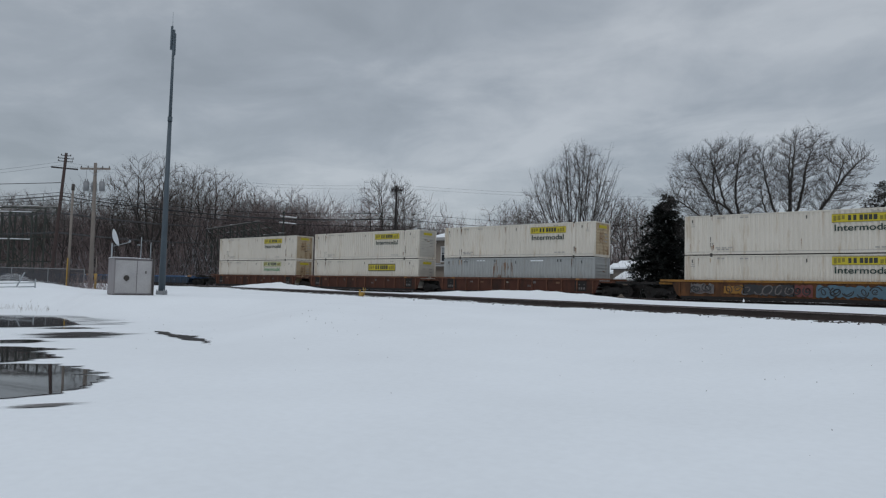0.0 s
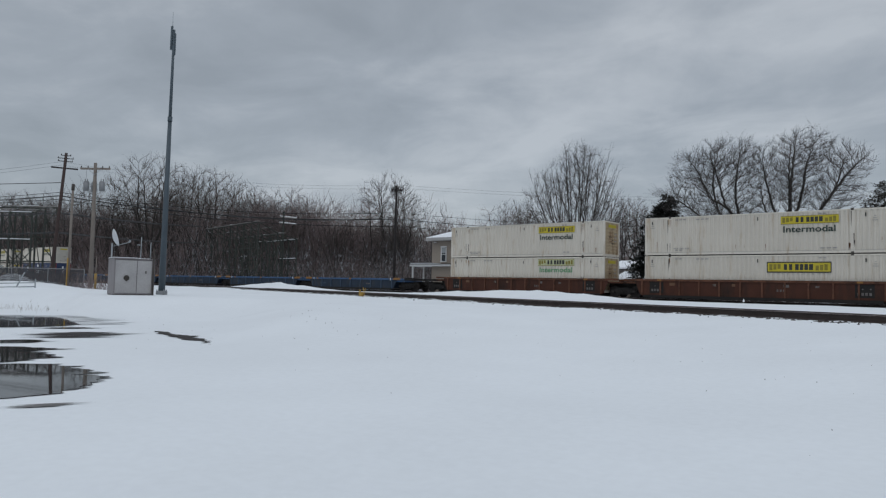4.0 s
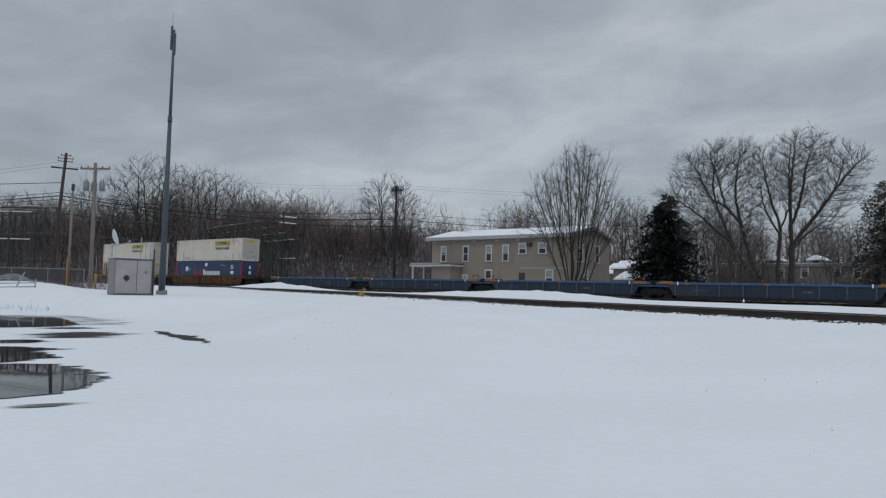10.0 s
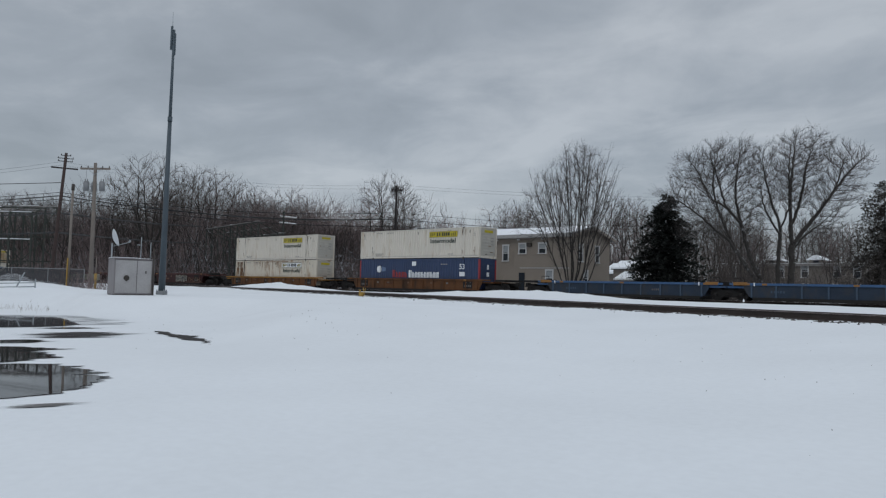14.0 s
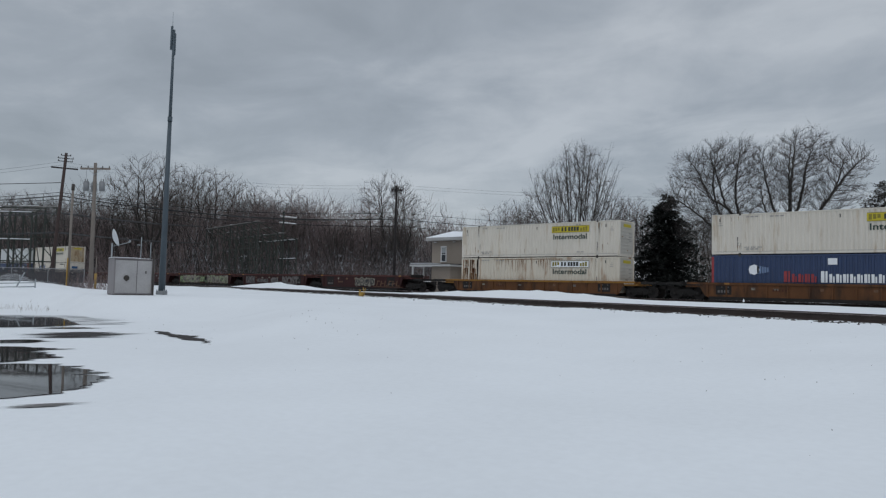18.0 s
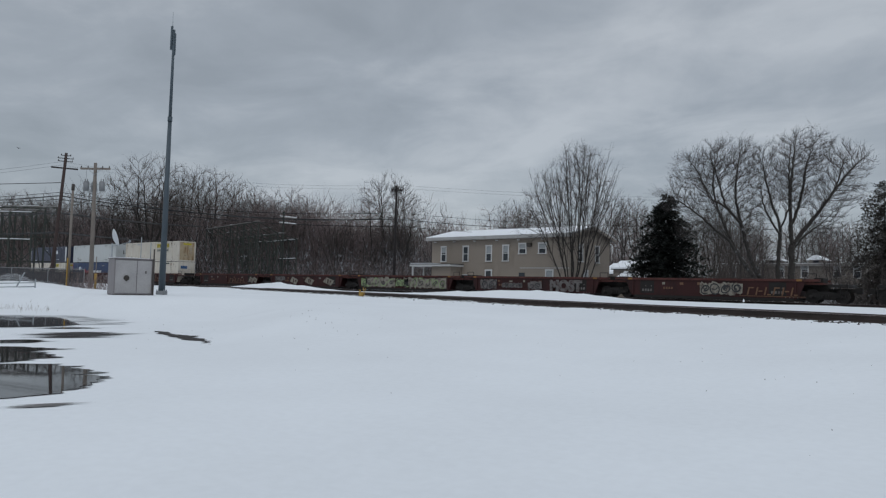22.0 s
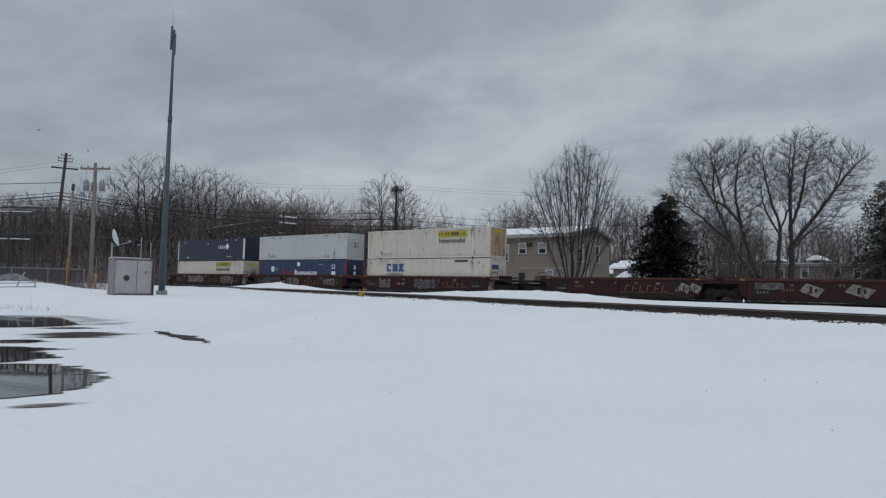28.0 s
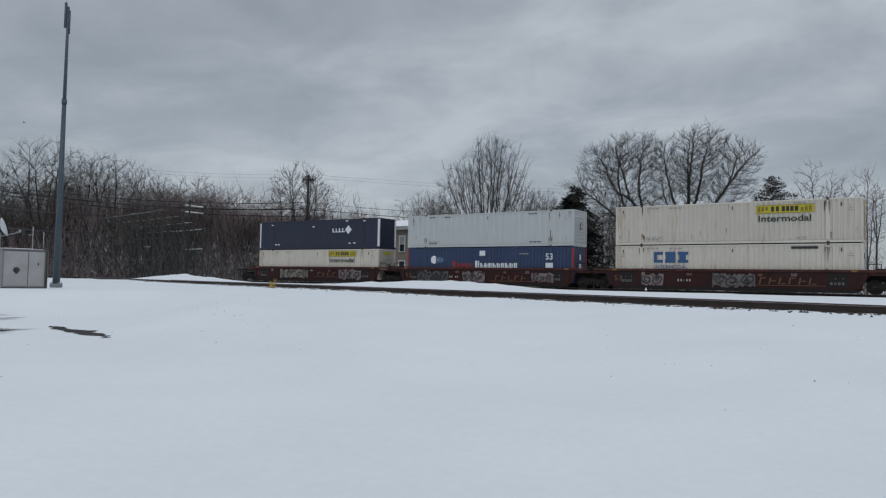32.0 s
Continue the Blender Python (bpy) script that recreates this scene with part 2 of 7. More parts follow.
TWIG_DARK = material("dark_bare_twigs", (0.046, 0.039, 0.036), 0.9, vary=0.25, scale=1.2, fine=8)
TWIG_RED = material("reddish_bare_twigs", (0.150, 0.116, 0.113), 0.9, vary=0.4, scale=0.25, fine=3, per_object=0.25, per_island=0.45)
LIMB_BARK = material("snow_dusted_bark", (0.040, 0.035, 0.032), 0.9, vary=0.3, scale=5, fine=30, bump=0.5, dirt=(0.30, 0.31, 0.33), dirt_at=0.64, dirt_scale=2.5)
SNOWY_BARK = material("bark_with_snow", (0.042, 0.036, 0.033), 0.9, vary=0.3, scale=3, dirt=(0.5, 0.52, 0.56), dirt_at=0.55, dirt_scale=1.2)
NEEDLES = material("spruce_needles", (0.018, 0.022, 0.018), 0.8, vary=0.3, scale=1.0, fine=9, per_island=0.45)
NEEDLES_PINE = material("pine_needles", (0.062, 0.054, 0.046), 0.8, vary=0.3, scale=1.0, fine=9, per_island=0.45)
POLE_WOOD = material("weathered_pole_wood", (0.19, 0.165, 0.145), 0.85, vary=0.2, scale=2, fine=20, streak=5, dirt=(0.09, 0.07, 0.06), dirt_at=0.6)
POLE_DARK = material("creosoted_pole_wood", (0.022, 0.017, 0.017), 0.85, vary=0.25, scale=2, fine=20)
POLE_RED = material("reddish_creosoted_pole_wood", (0.050, 0.032, 0.029), 0.85, vary=0.25, scale=2, fine=20)
CABLE = material("black_cable", (0.012, 0.012, 0.013), 0.6, vary=0.1)
WIRE = material("thin_wire", (0.06, 0.06, 0.065), 0.6, vary=0.1)
GALV = material("galvanised_steel", (0.33, 0.36, 0.38), 0.5, 0.5, vary=0.12, scale=4, fine=30)
CAN_GREY = material("grey_transformer_paint", (0.20, 0.21, 0.22), 0.5, 0.0, vary=0.12, scale=3, fine=20)
MAST_PAINT = material("blue_grey_mast_paint", (0.062, 0.084, 0.102), 0.55, 0.1, vary=0.15, scale=2, fine=20)
CABINET_PAINT = material("pale_grey_cabinet_paint", (0.37, 0.36, 0.36), 0.42, 0.15, vary=0.2, scale=1.5, fine=20, dirt=(0.30, 0.28, 0.26), dirt_at=0.66, dirt_scale=2, streak=3)
# darker copy of the cabinet grey, with the side's shadow in the colour
CABINET_SHADED = material("shaded_grey_cabinet_paint", (0.23, 0.215, 0.22), 0.6, vary=0.12, scale=1.5, fine=20)
YELLOW_PAINT = material("yellow_safety_paint", (0.36, 0.22, 0.04), 0.55, vary=0.15, dirt=(0.2, 0.13, 0.05), dirt_at=0.66)
GREEN_STEEL = material("green_painted_steel", (0.030, 0.035, 0.029), 0.7, 0.1, vary=0.25, scale=2, dirt=(0.09, 0.06, 0.045), dirt_at=0.62)
PLANK_GREY = material("grey_bench_plank", (0.22, 0.21, 0.20), 0.8, vary=0.2)
WET_ASPHALT = material("wet_asphalt", (0.024, 0.022, 0.022), 0.03, vary=0.3, scale=1.5, fine=60, dirt=(0.05, 0.042, 0.04), dirt_at=0.6, dirt_scale=0.8)
WET_GROUND = material("wet_bare_ground", (0.030, 0.025, 0.024), 0.6, vary=0.35, scale=3, fine=25, bump=0.3, spec=0.15)
SLUSH = material("slush", (0.13, 0.12, 0.115), 0.5, vary=0.3, scale=5, fine=30, bump=0.5)
MESH_FENCE = material("grey_chain_link", (0.055, 0.058, 0.065), 0.8, vary=0.2)
DRY_GRASS = material("dry_weeds", (0.16, 0.12, 0.085), 0.9, vary=0.3, per_island=0.3)
STONE_DIRT = material("dark_grit", (0.06, 0.05, 0.045), 0.9, vary=0.3)
GRAFFITI_CREAM = material("cream_spray_paint", (0.20, 0.185, 0.15), 0.6, vary=0.25, scale=3, dirt=(0.05, 0.028, 0.026), dirt_at=0.54, dirt_scale=2.6)
GRAFFITI_GREY = material("grey_spray_paint", (0.115, 0.105, 0.102), 0.6, vary=0.25, scale=3, dirt=(0.05, 0.028, 0.026), dirt_at=0.54, dirt_scale=2.6)
GRAFFITI_PINK = material("pale_pink_spray_paint", (0.19, 0.145, 0.145), 0.6, vary=0.25, scale=3, dirt=(0.05, 0.028, 0.026), dirt_at=0.54, dirt_scale=2.6)
GRAFFITI_GREEN = material("green_spray_paint", (0.19, 0.26, 0.12), 0.6, vary=0.25, scale=3, dirt=(0.05, 0.028, 0.026), dirt_at=0.54, dirt_scale=2.6)
GRAFFITI_BLUE = material("blue_spray_paint", (0.06, 0.115, 0.155), 0.6, vary=0.2, scale=3)
GRAFFITI_BLACK = material("black_spray_paint", (0.02, 0.02, 0.022), 0.6, vary=0.2, scale=3)
GRAFFITI_RED = material("red_spray_paint", (0.12, 0.03, 0.025), 0.6, vary=0.2, scale=3)
LETTER_GOLD = material("dull_gold_lettering", (0.12, 0.058, 0.028), 0.6, vary=0.2)
CAR_PAINT = material("silver_car_paint", (0.35, 0.36, 0.38), 0.35, 0.4, vary=0.05)
RUBBER = material("black_rubber", (0.02, 0.02, 0.02), 0.8)
BIRD_DARK = material("dark_feathers", (0.03, 0.03, 0.032), 0.8)


# ---- mesh helpers ----
def part(name, bm, mat, parent=None, label=""):
    """Links a bmesh as one mesh object, under a thing or a part."""
    me = bpy.data.meshes.new(name)
    bm.to_mesh(me)
    bm.free()
    me.materials.append(mat)
    ob = new(name, me)
    if parent:
        ob.parent = parent
    if label:
        ob["label"] = label
    return ob


def thing(name, m, label, category, group=""):
    ob = new(name)
    ob.empty_display_size = 0.3
    ob.matrix_basis = m
    return tagged(ob, label, category, group)


def box(bm, x0, x1, y0, y1, z0, z1, bevel=0.0):
    v = [bm.verts.new((x, y, z)) for x in (x0, x1) for y in (y0, y1) for z in (z0, z1)]
    fs = [bm.faces.new([v[i] for i in q]) for q in
          ((0, 1, 3, 2), (4, 6, 7, 5), (0, 4, 5, 1), (2, 3, 7, 6), (0, 2, 6, 4), (1, 5, 7, 3))]
    if bevel:
        edges = {e for f in fs for e in f.edges}
        bmesh.ops.bevel(bm, geom=list(edges), offset=bevel, segments=1, affect="EDGES")
    return bm


def boxes(*items, bevel=0.0):
    bm = bmesh.new()
    for b in items:
        box(bm, *b, bevel=bevel)
    return bm


def tube(bm, a, b, r0, r1=None, n=8, caps=True):
    """A tapered rod from a to b."""
    a, b = Vector(a), Vector(b)
    r1 = r0 if r1 is None else r1
    d = (b - a).normalized()
    u = d.orthogonal().normalized()
    w = d.cross(u)
    rings = []
    for c, r in ((a, r0), (b, r1)):
        rings.append([bm.verts.new(c + r * (math.cos(6.28318 * i / n) * u + math.sin(6.28318 * i / n) * w)) for i in range(n)])
    for i in range(n):
        f = bm.faces.new((rings[0][i], rings[0][(i + 1) % n], rings[1][(i + 1) % n], rings[1][i]))
        f.smooth = n > 5
    if caps:
        bm.faces.new(rings[0][::-1]); bm.faces.new(rings[1])
    return bm


def rods(*items, n=8):
    bm = bmesh.new()
    for a, b, r, *rest in items:
        tube(bm, a, b, r, rest[0] if rest else None, n)
    return bm


def prism(bm, outline, axis, t0, t1):
    """Extrudes a closed outline, given in the two other axes, along an axis from t0 to t1."""
    def at(p, t):
        return {"x": (t, p[0], p[1]), "y": (p[0], t, p[1]), "z": (p[0], p[1], t)}[axis]
    lo = [bm.verts.new(at(p, t0)) for p in outline]
    hi = [bm.verts.new(at(p, t1)) for p in outline]
    k = len(outline)
    bm.faces.new(lo); bm.faces.new(hi[::-1])
    for i in range(k):
        bm.faces.new((lo[i], hi[i], hi[(i + 1) % k], lo[(i + 1) % k]))
    bmesh.ops.recalc_face_normals(bm, faces=bm.faces)
    return bm


@lru_cache(None)
def letters(text, size, bold):
    cu = bpy.data.curves.new("lettering", "FONT")
    cu.body, cu.size, cu.extrude, cu.offset = text, size, 0.002, bold
    ob = new("lettering", cu)
    bpy.context.view_layer.update()
    me = bpy.data.meshes.new_from_object(ob.evaluated_get(bpy.context.evaluated_depsgraph_get()))
    bpy.data.objects.remove(ob)
    return me


def writing(name, text, mat, parent, x, y, z, width, height, bold=0.0, end=False):
    """Letters on the near side of a thing (facing -y), or on its leading end (facing +x), stretched to the given width and height."""
    me = letters(text, 1.0, bold).copy()
    co = [v.co for v in me.vertices]
    lo = [min(c[i] for c in co) for i in range(2)]
    hi = [max(c[i] for c in co) for i in range(2)]
    me.transform(Matrix.Diagonal((width / (hi[0] - lo[0]), height / (hi[1] - lo[1]), 1, 1)) @ Matrix.Translation((-lo[0], -lo[1], 0)))
    me.transform(pose(x, y, z, 90, 0, 90 if end else 0))
    me.materials.clear()
    me.materials.append(mat)
    ob = new(name, me)
    ob.parent = parent
    return ob


# ---- ground ----
def smooth(a, b, v):
    v = min(1.0, max(0.0, (v - a) / (b - a)))
    return v * v * (3 - 2 * v)


SPUR_Y, SPUR_SLOPE = -34.7, -0.36          # the spur's near rail: y = SPUR_Y + SPUR_SLOPE * x
SPUR_LEN = math.hypot(1, SPUR_SLOPE)
MOUNDS = ((-60.5, -9.3, 5.0, 1.5, 0.70), (-54.5, -11.0, 4.5, 1.5, 0.50), (-65.5, -8.0, 4.0, 1.2, 0.35), (-29.0, -10.5, 4.2, 1.5, 0.46), (-24.5, -11.5, 4.0, 1.6, 0.36),
          (-35.0, -11, 5, 1.5, 0.30), (-14.0, -10.0, 9.0, 2.2, 0.10), (-66, -6.8, 5, 1.2, 0.25),
          (-59.6, -33.6, 2.4, 1.5, 0.75), (-56.2, -31.8, 1.8, 1.2, 0.35), (-55.4, -34.8, 7.0, 2.6, 0.55), (-62, -47, 8, 3, 0.4))


LOT_Z = -1.06                              # a paved yard, level, to one side of the camera


def ground_z(x, y):
    r = math.hypot(x, y - EYE_Y)
    lot = smooth(50, 59, math.degrees(math.atan2(-x, y - EYE_Y)))
    far = smooth(66.5, 70, math.degrees(math.atan2(-x, y - EYE_Y)))
    z = -1.17 + 0.87 * smooth(7, 27, r)
    z += lot * (LOT_Z - 0.012 + 0.77 * smooth(30.5 + 9 * far, 36 + 14 * far, r) - z)
    d = (SPUR_Y + SPUR_SLOPE * x - y) / SPUR_LEN
    if d > -0.2:
        z = max(z, -0.19 - 0.10 * max(0.0, d - 0.7))
    else:
        z = -0.14
    if y > -3.2:
        z = -0.14 - 0.30 * smooth(-3.2, -1.9, y)
    if y > 2.6:
        z = -0.44 + 0.002 * min(y, 300)
    for mx, my, wx, wy, hh in MOUNDS:
        g = ((x - mx) / wx) ** 2 + ((y - my) / wy) ** 2
        if g < 9:
            z += hh * math.exp(-g) * (0.85 + 0.3 * noise.noise(Vector((x * 0.7, y * 0.7, 1))))
    if r < 160:
        fade = 1 - smooth(60, 160, r)
        if r < 38:
            fade *= 1 - 0.85 * lot
        z += fade * (0.028 * noise.noise(Vector((x * 0.35, y * 0.35, 0))) + 0.007 * noise.noise(Vector((x * 1.7, y * 1.7, 5))))
    return z


def spread(lo, hi, step):
    return [lo + step * i for i in range(int(round((hi - lo) / step)) + 1)]


gx = [-2600, -1500, -900, -500, -320, -240, -190, -160, -140, -125, -112] + spread(-102, 10, 0.8) + [14, 20, 28, 40, 60, 90, 140, 220, 400, 800, 1500, 2600]
gy = [-1500, -700, -300, -180, -120, -90, -75] + spread(-66, -2.2, 0.58) + spread(-1.6, 3.8, 0.6) + [5, 8, 12, 18, 26, 36, 50, 70, 100, 150, 230, 400, 800, 1500, 2600]
verts = [(x, y, ground_z(x, y)) for y in gy for x in gx]
nx = len(gx)
faces = [(j * nx + i, j * nx + i + 1, (j + 1) * nx + i + 1, (j + 1) * nx + i) for j in range(len(gy) - 1) for i in range(nx - 1)]
me = bpy.data.meshes.new("ground")
me.from_pydata(verts, [], faces)
me.polygons.foreach_set("use_smooth", [True] * len(faces))
me.materials.append(SNOW)
tagged(new("ground", me), "snow-covered open ground with low ploughed banks beside the tracks", "ground", kind="structure")


def melt_patch(x, y, half_len, half_wid, turn, mat, label, seed, rough=0.5, z=LOT_Z):
    """A bare wet patch, level, with a ragged melted edge; it lies along the bearing turn, in degrees from +y."""
    bm = bmesh.new()
    n = 110
    ca, sa = math.cos(radians(turn)), math.sin(radians(turn))
    rows = []
    for i in range(n + 1):
        f = -1 + 2 * i / n
        half = half_wid * math.sqrt(max(0.0, 1 - abs(f) ** 2.6)) + 0.004
        row = []
        for k, v in enumerate((-1, -0.33, 0.33, 1)):
            q = 1.0
            if k in (0, 3):
                q = 1 + rough * (1.1 * noise.noise(Vector((f * 3.0, k, seed))) + 0.9 * noise.noise(Vector((f * 11, k, seed + 7))))
            if k == 3:                     # the thawing side runs out in long thin fingers
                q += rough * 1.5 * max(0.0, noise.noise(Vector((f * half_len * 3.4, 9, seed + 3)))) + rough * 0.7 * noise.noise(Vector((f * half_len * 9, 2, seed)))
            u, w = half_len * f, half * max(0.36, q) * v + 0.18 * half_wid * noise.noise(Vector((f * 2, 3, seed)))
            row.append(bm.verts.new((w * ca - u * sa, w * sa + u * ca, 0)))
        rows.append(row)
    for a, b in zip(rows, rows[1:]):
        for k in range(3):
            bm.faces.new((a[k], a[k + 1], b[k + 1], b[k]))
    ob = part("puddle", bm, mat)
    ob.location = (x, y, z)
    return tagged(ob, label, "puddle")


# ---- tracks ----
def rail(name, x0, x1, y0, slope, parent):
    """A rail with foot, web and a polished head, along y = y0 + slope * x."""
    prof = ((-0.075, -0.186), (0.075, -0.186), (0.075, -0.17), (0.012, -0.145), (0.012, -0.045), (0.037, -0.035), (0.037, -0.006), (-0.037, -0.006), (-0.037, -0.035), (-0.012, -0.045), (-0.012, -0.145), (-0.075, -0.17))
    length = (x1 - x0) * math.hypot(1, slope)
    turn = pose(x0, y0 + slope * x0, 0, 0, 0, math.degrees(math.atan(slope)))
    bm = prism(bmesh.new(), prof, "x", 0, length)
    bm.transform(turn)
    ob = part(name, bm, RAIL_DARK, parent)
    bm = boxes((0, length, -0.033, 0.033, -0.006, 0.0))
    bm.transform(turn)
    part("railhead", bm, RAIL_HEAD, ob, "bright worn running surface")
    return ob


main_track = thing("railway_track", pose(0, 0, 0), "straight main line of two rusty rails on dark ballast in snow", "railway track")
main_track["kind"] = "structure"
rail("rail", -330, 120, -0.7535, 0, main_track)
rail("rail", -330, 120, 0.7535, 0, main_track)
bm = prism(bmesh.new(), ((-2.05, -0.46), (2.05, -0.46), (1.45, -0.205), (-1.45, -0.205)), "x", -330, 120)
part("ballast_bed", bm, BALLAST, main_track)
tie_me = None
for i in range(300):
    if tie_me is None:
        ob = part("tie", boxes((-0.11, 0.11, -1.3, 1.3, -0.30, -0.187), bevel=0.012), TIE_WOOD, main_track)
        tie_me = ob.data
    else:
        ob = new("tie", tie_me)
        ob.parent = main_track
    ob.location = (20 - i * 0.52, random.uniform(-0.04, 0.04), 0)

spur = thing("railway_track", pose(0, 0, 0), "spur track with dark rails half buried in snow", "railway track")
spur["kind"] = "structure"
GAUGE_Y = 1.507 * SPUR_LEN
rail("rail", -92, 60, SPUR_Y, SPUR_SLOPE, spur)
rail("rail", -92, 60, SPUR_Y + GAUGE_Y, SPUR_SLOPE, spur)
turn_deg = math.degrees(math.atan(SPUR_SLOPE))
for i in range(150):
    ob = new("tie", tie_me)
    ob.parent = spur
    x = -80 + i * 0.52
    ob.matrix_basis = pose(x, SPUR_Y + GAUGE_Y / 2 + SPUR_SLOPE * x, 0, 0, 0, turn_deg)


# ---- the train ----
SLACK = ((0, 0), (6, -0.03), (11, 0.25), (14, 0.28), (17, 0.18), (18.2, 0.0), (20, -0.07), (24, 0.0), (28, 0.08), (32, 0.08))   # seconds, metres ahead of the even roll


def s_of(t):
    """How far the train has gone at t seconds."""
    u = t / 16
    slack = 0.0
    for (t0, d0), (t1, d1) in zip(SLACK, SLACK[1:]):
        if t0 <= t <= t1:
            slack = d0 + (d1 - d0) * smooth(t0, t1, t)
            break
    return 161.641 * u - 6.437 * u * u + 0.710 * u ** 3 + slack


MOVERS = []                                # (thing, x at the start)
BOX_L, BOX_W, BOX_H = 16.154, 2.59, 2.885


@lru_cache(None)
def corrugated(length, height, pitch, depth):
    """A wall of upright trapezoid folds in the xz plane, folded towards +y."""
    pts, n = [], int(length / pitch)
    p = length / n
    for i in range(n):
        x = i * p
        pts += [(x, 0), (x + 0.36 * p, 0), (x + 0.5 * p, depth), (x + 0.86 * p, depth)]
    pts.append((length, 0))
    verts = [(x, y, z) for z in (0, height) for x, y in pts]
    k = len(pts)
    me = bpy.data.meshes.new("corrugated_panel")
    me.from_pydata(verts, [], [(i, i + 1, k + i + 1, k + i) for i in range(k - 1)])
    return me


def panel(name, mat, parent, x0, x1, y, z0, z1, pitch=0.31, depth=0.036, far=False):
    me = corrugated(round(x1 - x0, 3), round(z1 - z0, 3), pitch, depth).copy()
    if far:
        me.transform(pose(x1 - x0, 0, 0, 0, 0, 180))
    me.transform(Matrix.Translation((x0, y, z0)))
    me.materials.append(mat)
    ob = new(name, me)
    ob.parent = parent
    return ob


def container(x, z, paint, label, pitch=0.31, frame_paint=None, end_paint=None, post_paint=None, depth=0.055):
    """A 53-foot container lying along x, its trailing end at x and its floor at z."""
    f = frame_paint or paint
    c = thing("shipping_container", pose(x, 0, z), label, "container", "containers on the train")
    hw, L, H = BOX_W / 2, BOX_L, BOX_H
    panel("side_panel", paint, c, 0.16, L - 0.16, -hw + 0.012, 0.2, H - 0.1, pitch, depth)
    panel("side_panel", paint, c, 0.16, L - 0.16, hw - 0.012, 0.2, H - 0.1, pitch, depth, far=True)
    part("bottom_rail", boxes((0, L, -hw, -hw + 0.1, 0.035, 0.2), bevel=0.01), f, c)
    part("bottom_rail", boxes((0, L, hw - 0.1, hw, 0.035, 0.2), bevel=0.01), f, c)
    part("top_rail", boxes((0, L, -hw, -hw + 0.08, H - 0.1, H), bevel=0.01), f, c)
    part("top_rail", boxes((0, L, hw - 0.08, hw, H - 0.1, H), bevel=0.01), f, c)
    part("roof", boxes((0.02, L - 0.02, -hw + 0.081, hw - 0.081, H - 0.05, H - 0.012)), f, c)
    part("floor", boxes((0.02, L - 0.02, -hw + 0.101, hw - 0.101, 0.04, 0.14)), CASTING, c)
    for xx in (0, L - 0.16):
        for yy in (-hw - 0.002, hw - 0.158):
            part("corner_post", boxes((xx, xx + 0.16, yy, yy + 0.16, 0.2, H - 0.1)), post_paint or f, c)
    for xx in (1.98, L - 1.98):            # lifting posts at the 40-foot points
        for yy in (-hw - 0.003, hw - 0.137):
            part("lifting_post", boxes((xx - 0.13, xx + 0.13, yy, yy + 0.14, 0.2, H - 0.1)), f, c)
            part("casting", boxes((xx - 0.09, xx + 0.09, yy - 0.004, yy + 0.15, H - 0.11, H + 0.05), bevel=0.012), CASTING, c, "dark corner casting")
            part("casting", boxes((xx - 0.09, xx + 0.09, yy - 0.004, yy + 0.15, -0.03, 0.13), bevel=0.012), CASTING, c, "dark corner casting")
    # leading end: a bulkhead pressed in level ribs, framed by the corner posts; trailing end: plain wall
    ep = end_paint or f
    bulk = part("bulkhead", boxes((L - 0.09, L - 0.05, -hw + 0.17, hw - 0.17, 0.2, H - 0.1)), ep, c, "ribbed bulkhead")
    for j in range(8):
        zz = 0.36 + j * 0.27
        part("rib", boxes((L - 0.05, L - 0.006, -hw + 0.24, hw - 0.24, zz, zz + 0.12), bevel=0.012), ep, bulk)
    part("end_wall", boxes((0.02, 0.06, -hw + 0.16, hw - 0.16, 0.2, H - 0.1)), f, c)
    part("sill", boxes((L - 0.16, L, -hw + 0.1, hw - 0.1, 0.0, 0.2)), f, c)
    part("header", boxes((L - 0.16, L, -hw + 0.08, hw - 0.08, H - 0.1, H)), f, c)
    part("sill", boxes((0, 0.16, -hw + 0.1, hw - 0.1, 0.0, 0.2)), f, c)
    part("header", boxes((0, 0.16, -hw + 0.08, hw - 0.08, H - 0.1, H)), f, c)
    MOVERS.append((c, x, z))
    return c


def streaks(c, seed, n, zones, mat=None, wide=(0.02, 0.06), long=(0.2, 0.9), tops=(2.76, 2.2, 1.5)):
    """Thin runs of rust, each tapering to a point below; zones are stretches along the side."""
    r = random.Random(seed)
    for _ in range(n):
        a, b = r.choice(zones)
        x, top = r.uniform(a, b), r.choice(tops) - r.uniform(0, 0.12)
        w, z = r.uniform(*wide), max(0.22, top - r.uniform(*long))
        y = -BOX_W / 2
        part("rust_streak", prism(bmesh.new(), ((x - w / 2, top), (x + w / 2, top), (x + w * 0.3, (top + z) / 2), (x, z), (x - w * 0.4, (top + z) / 2)), "y", y - 0.006, y + 0.004), mat or RUST, c)


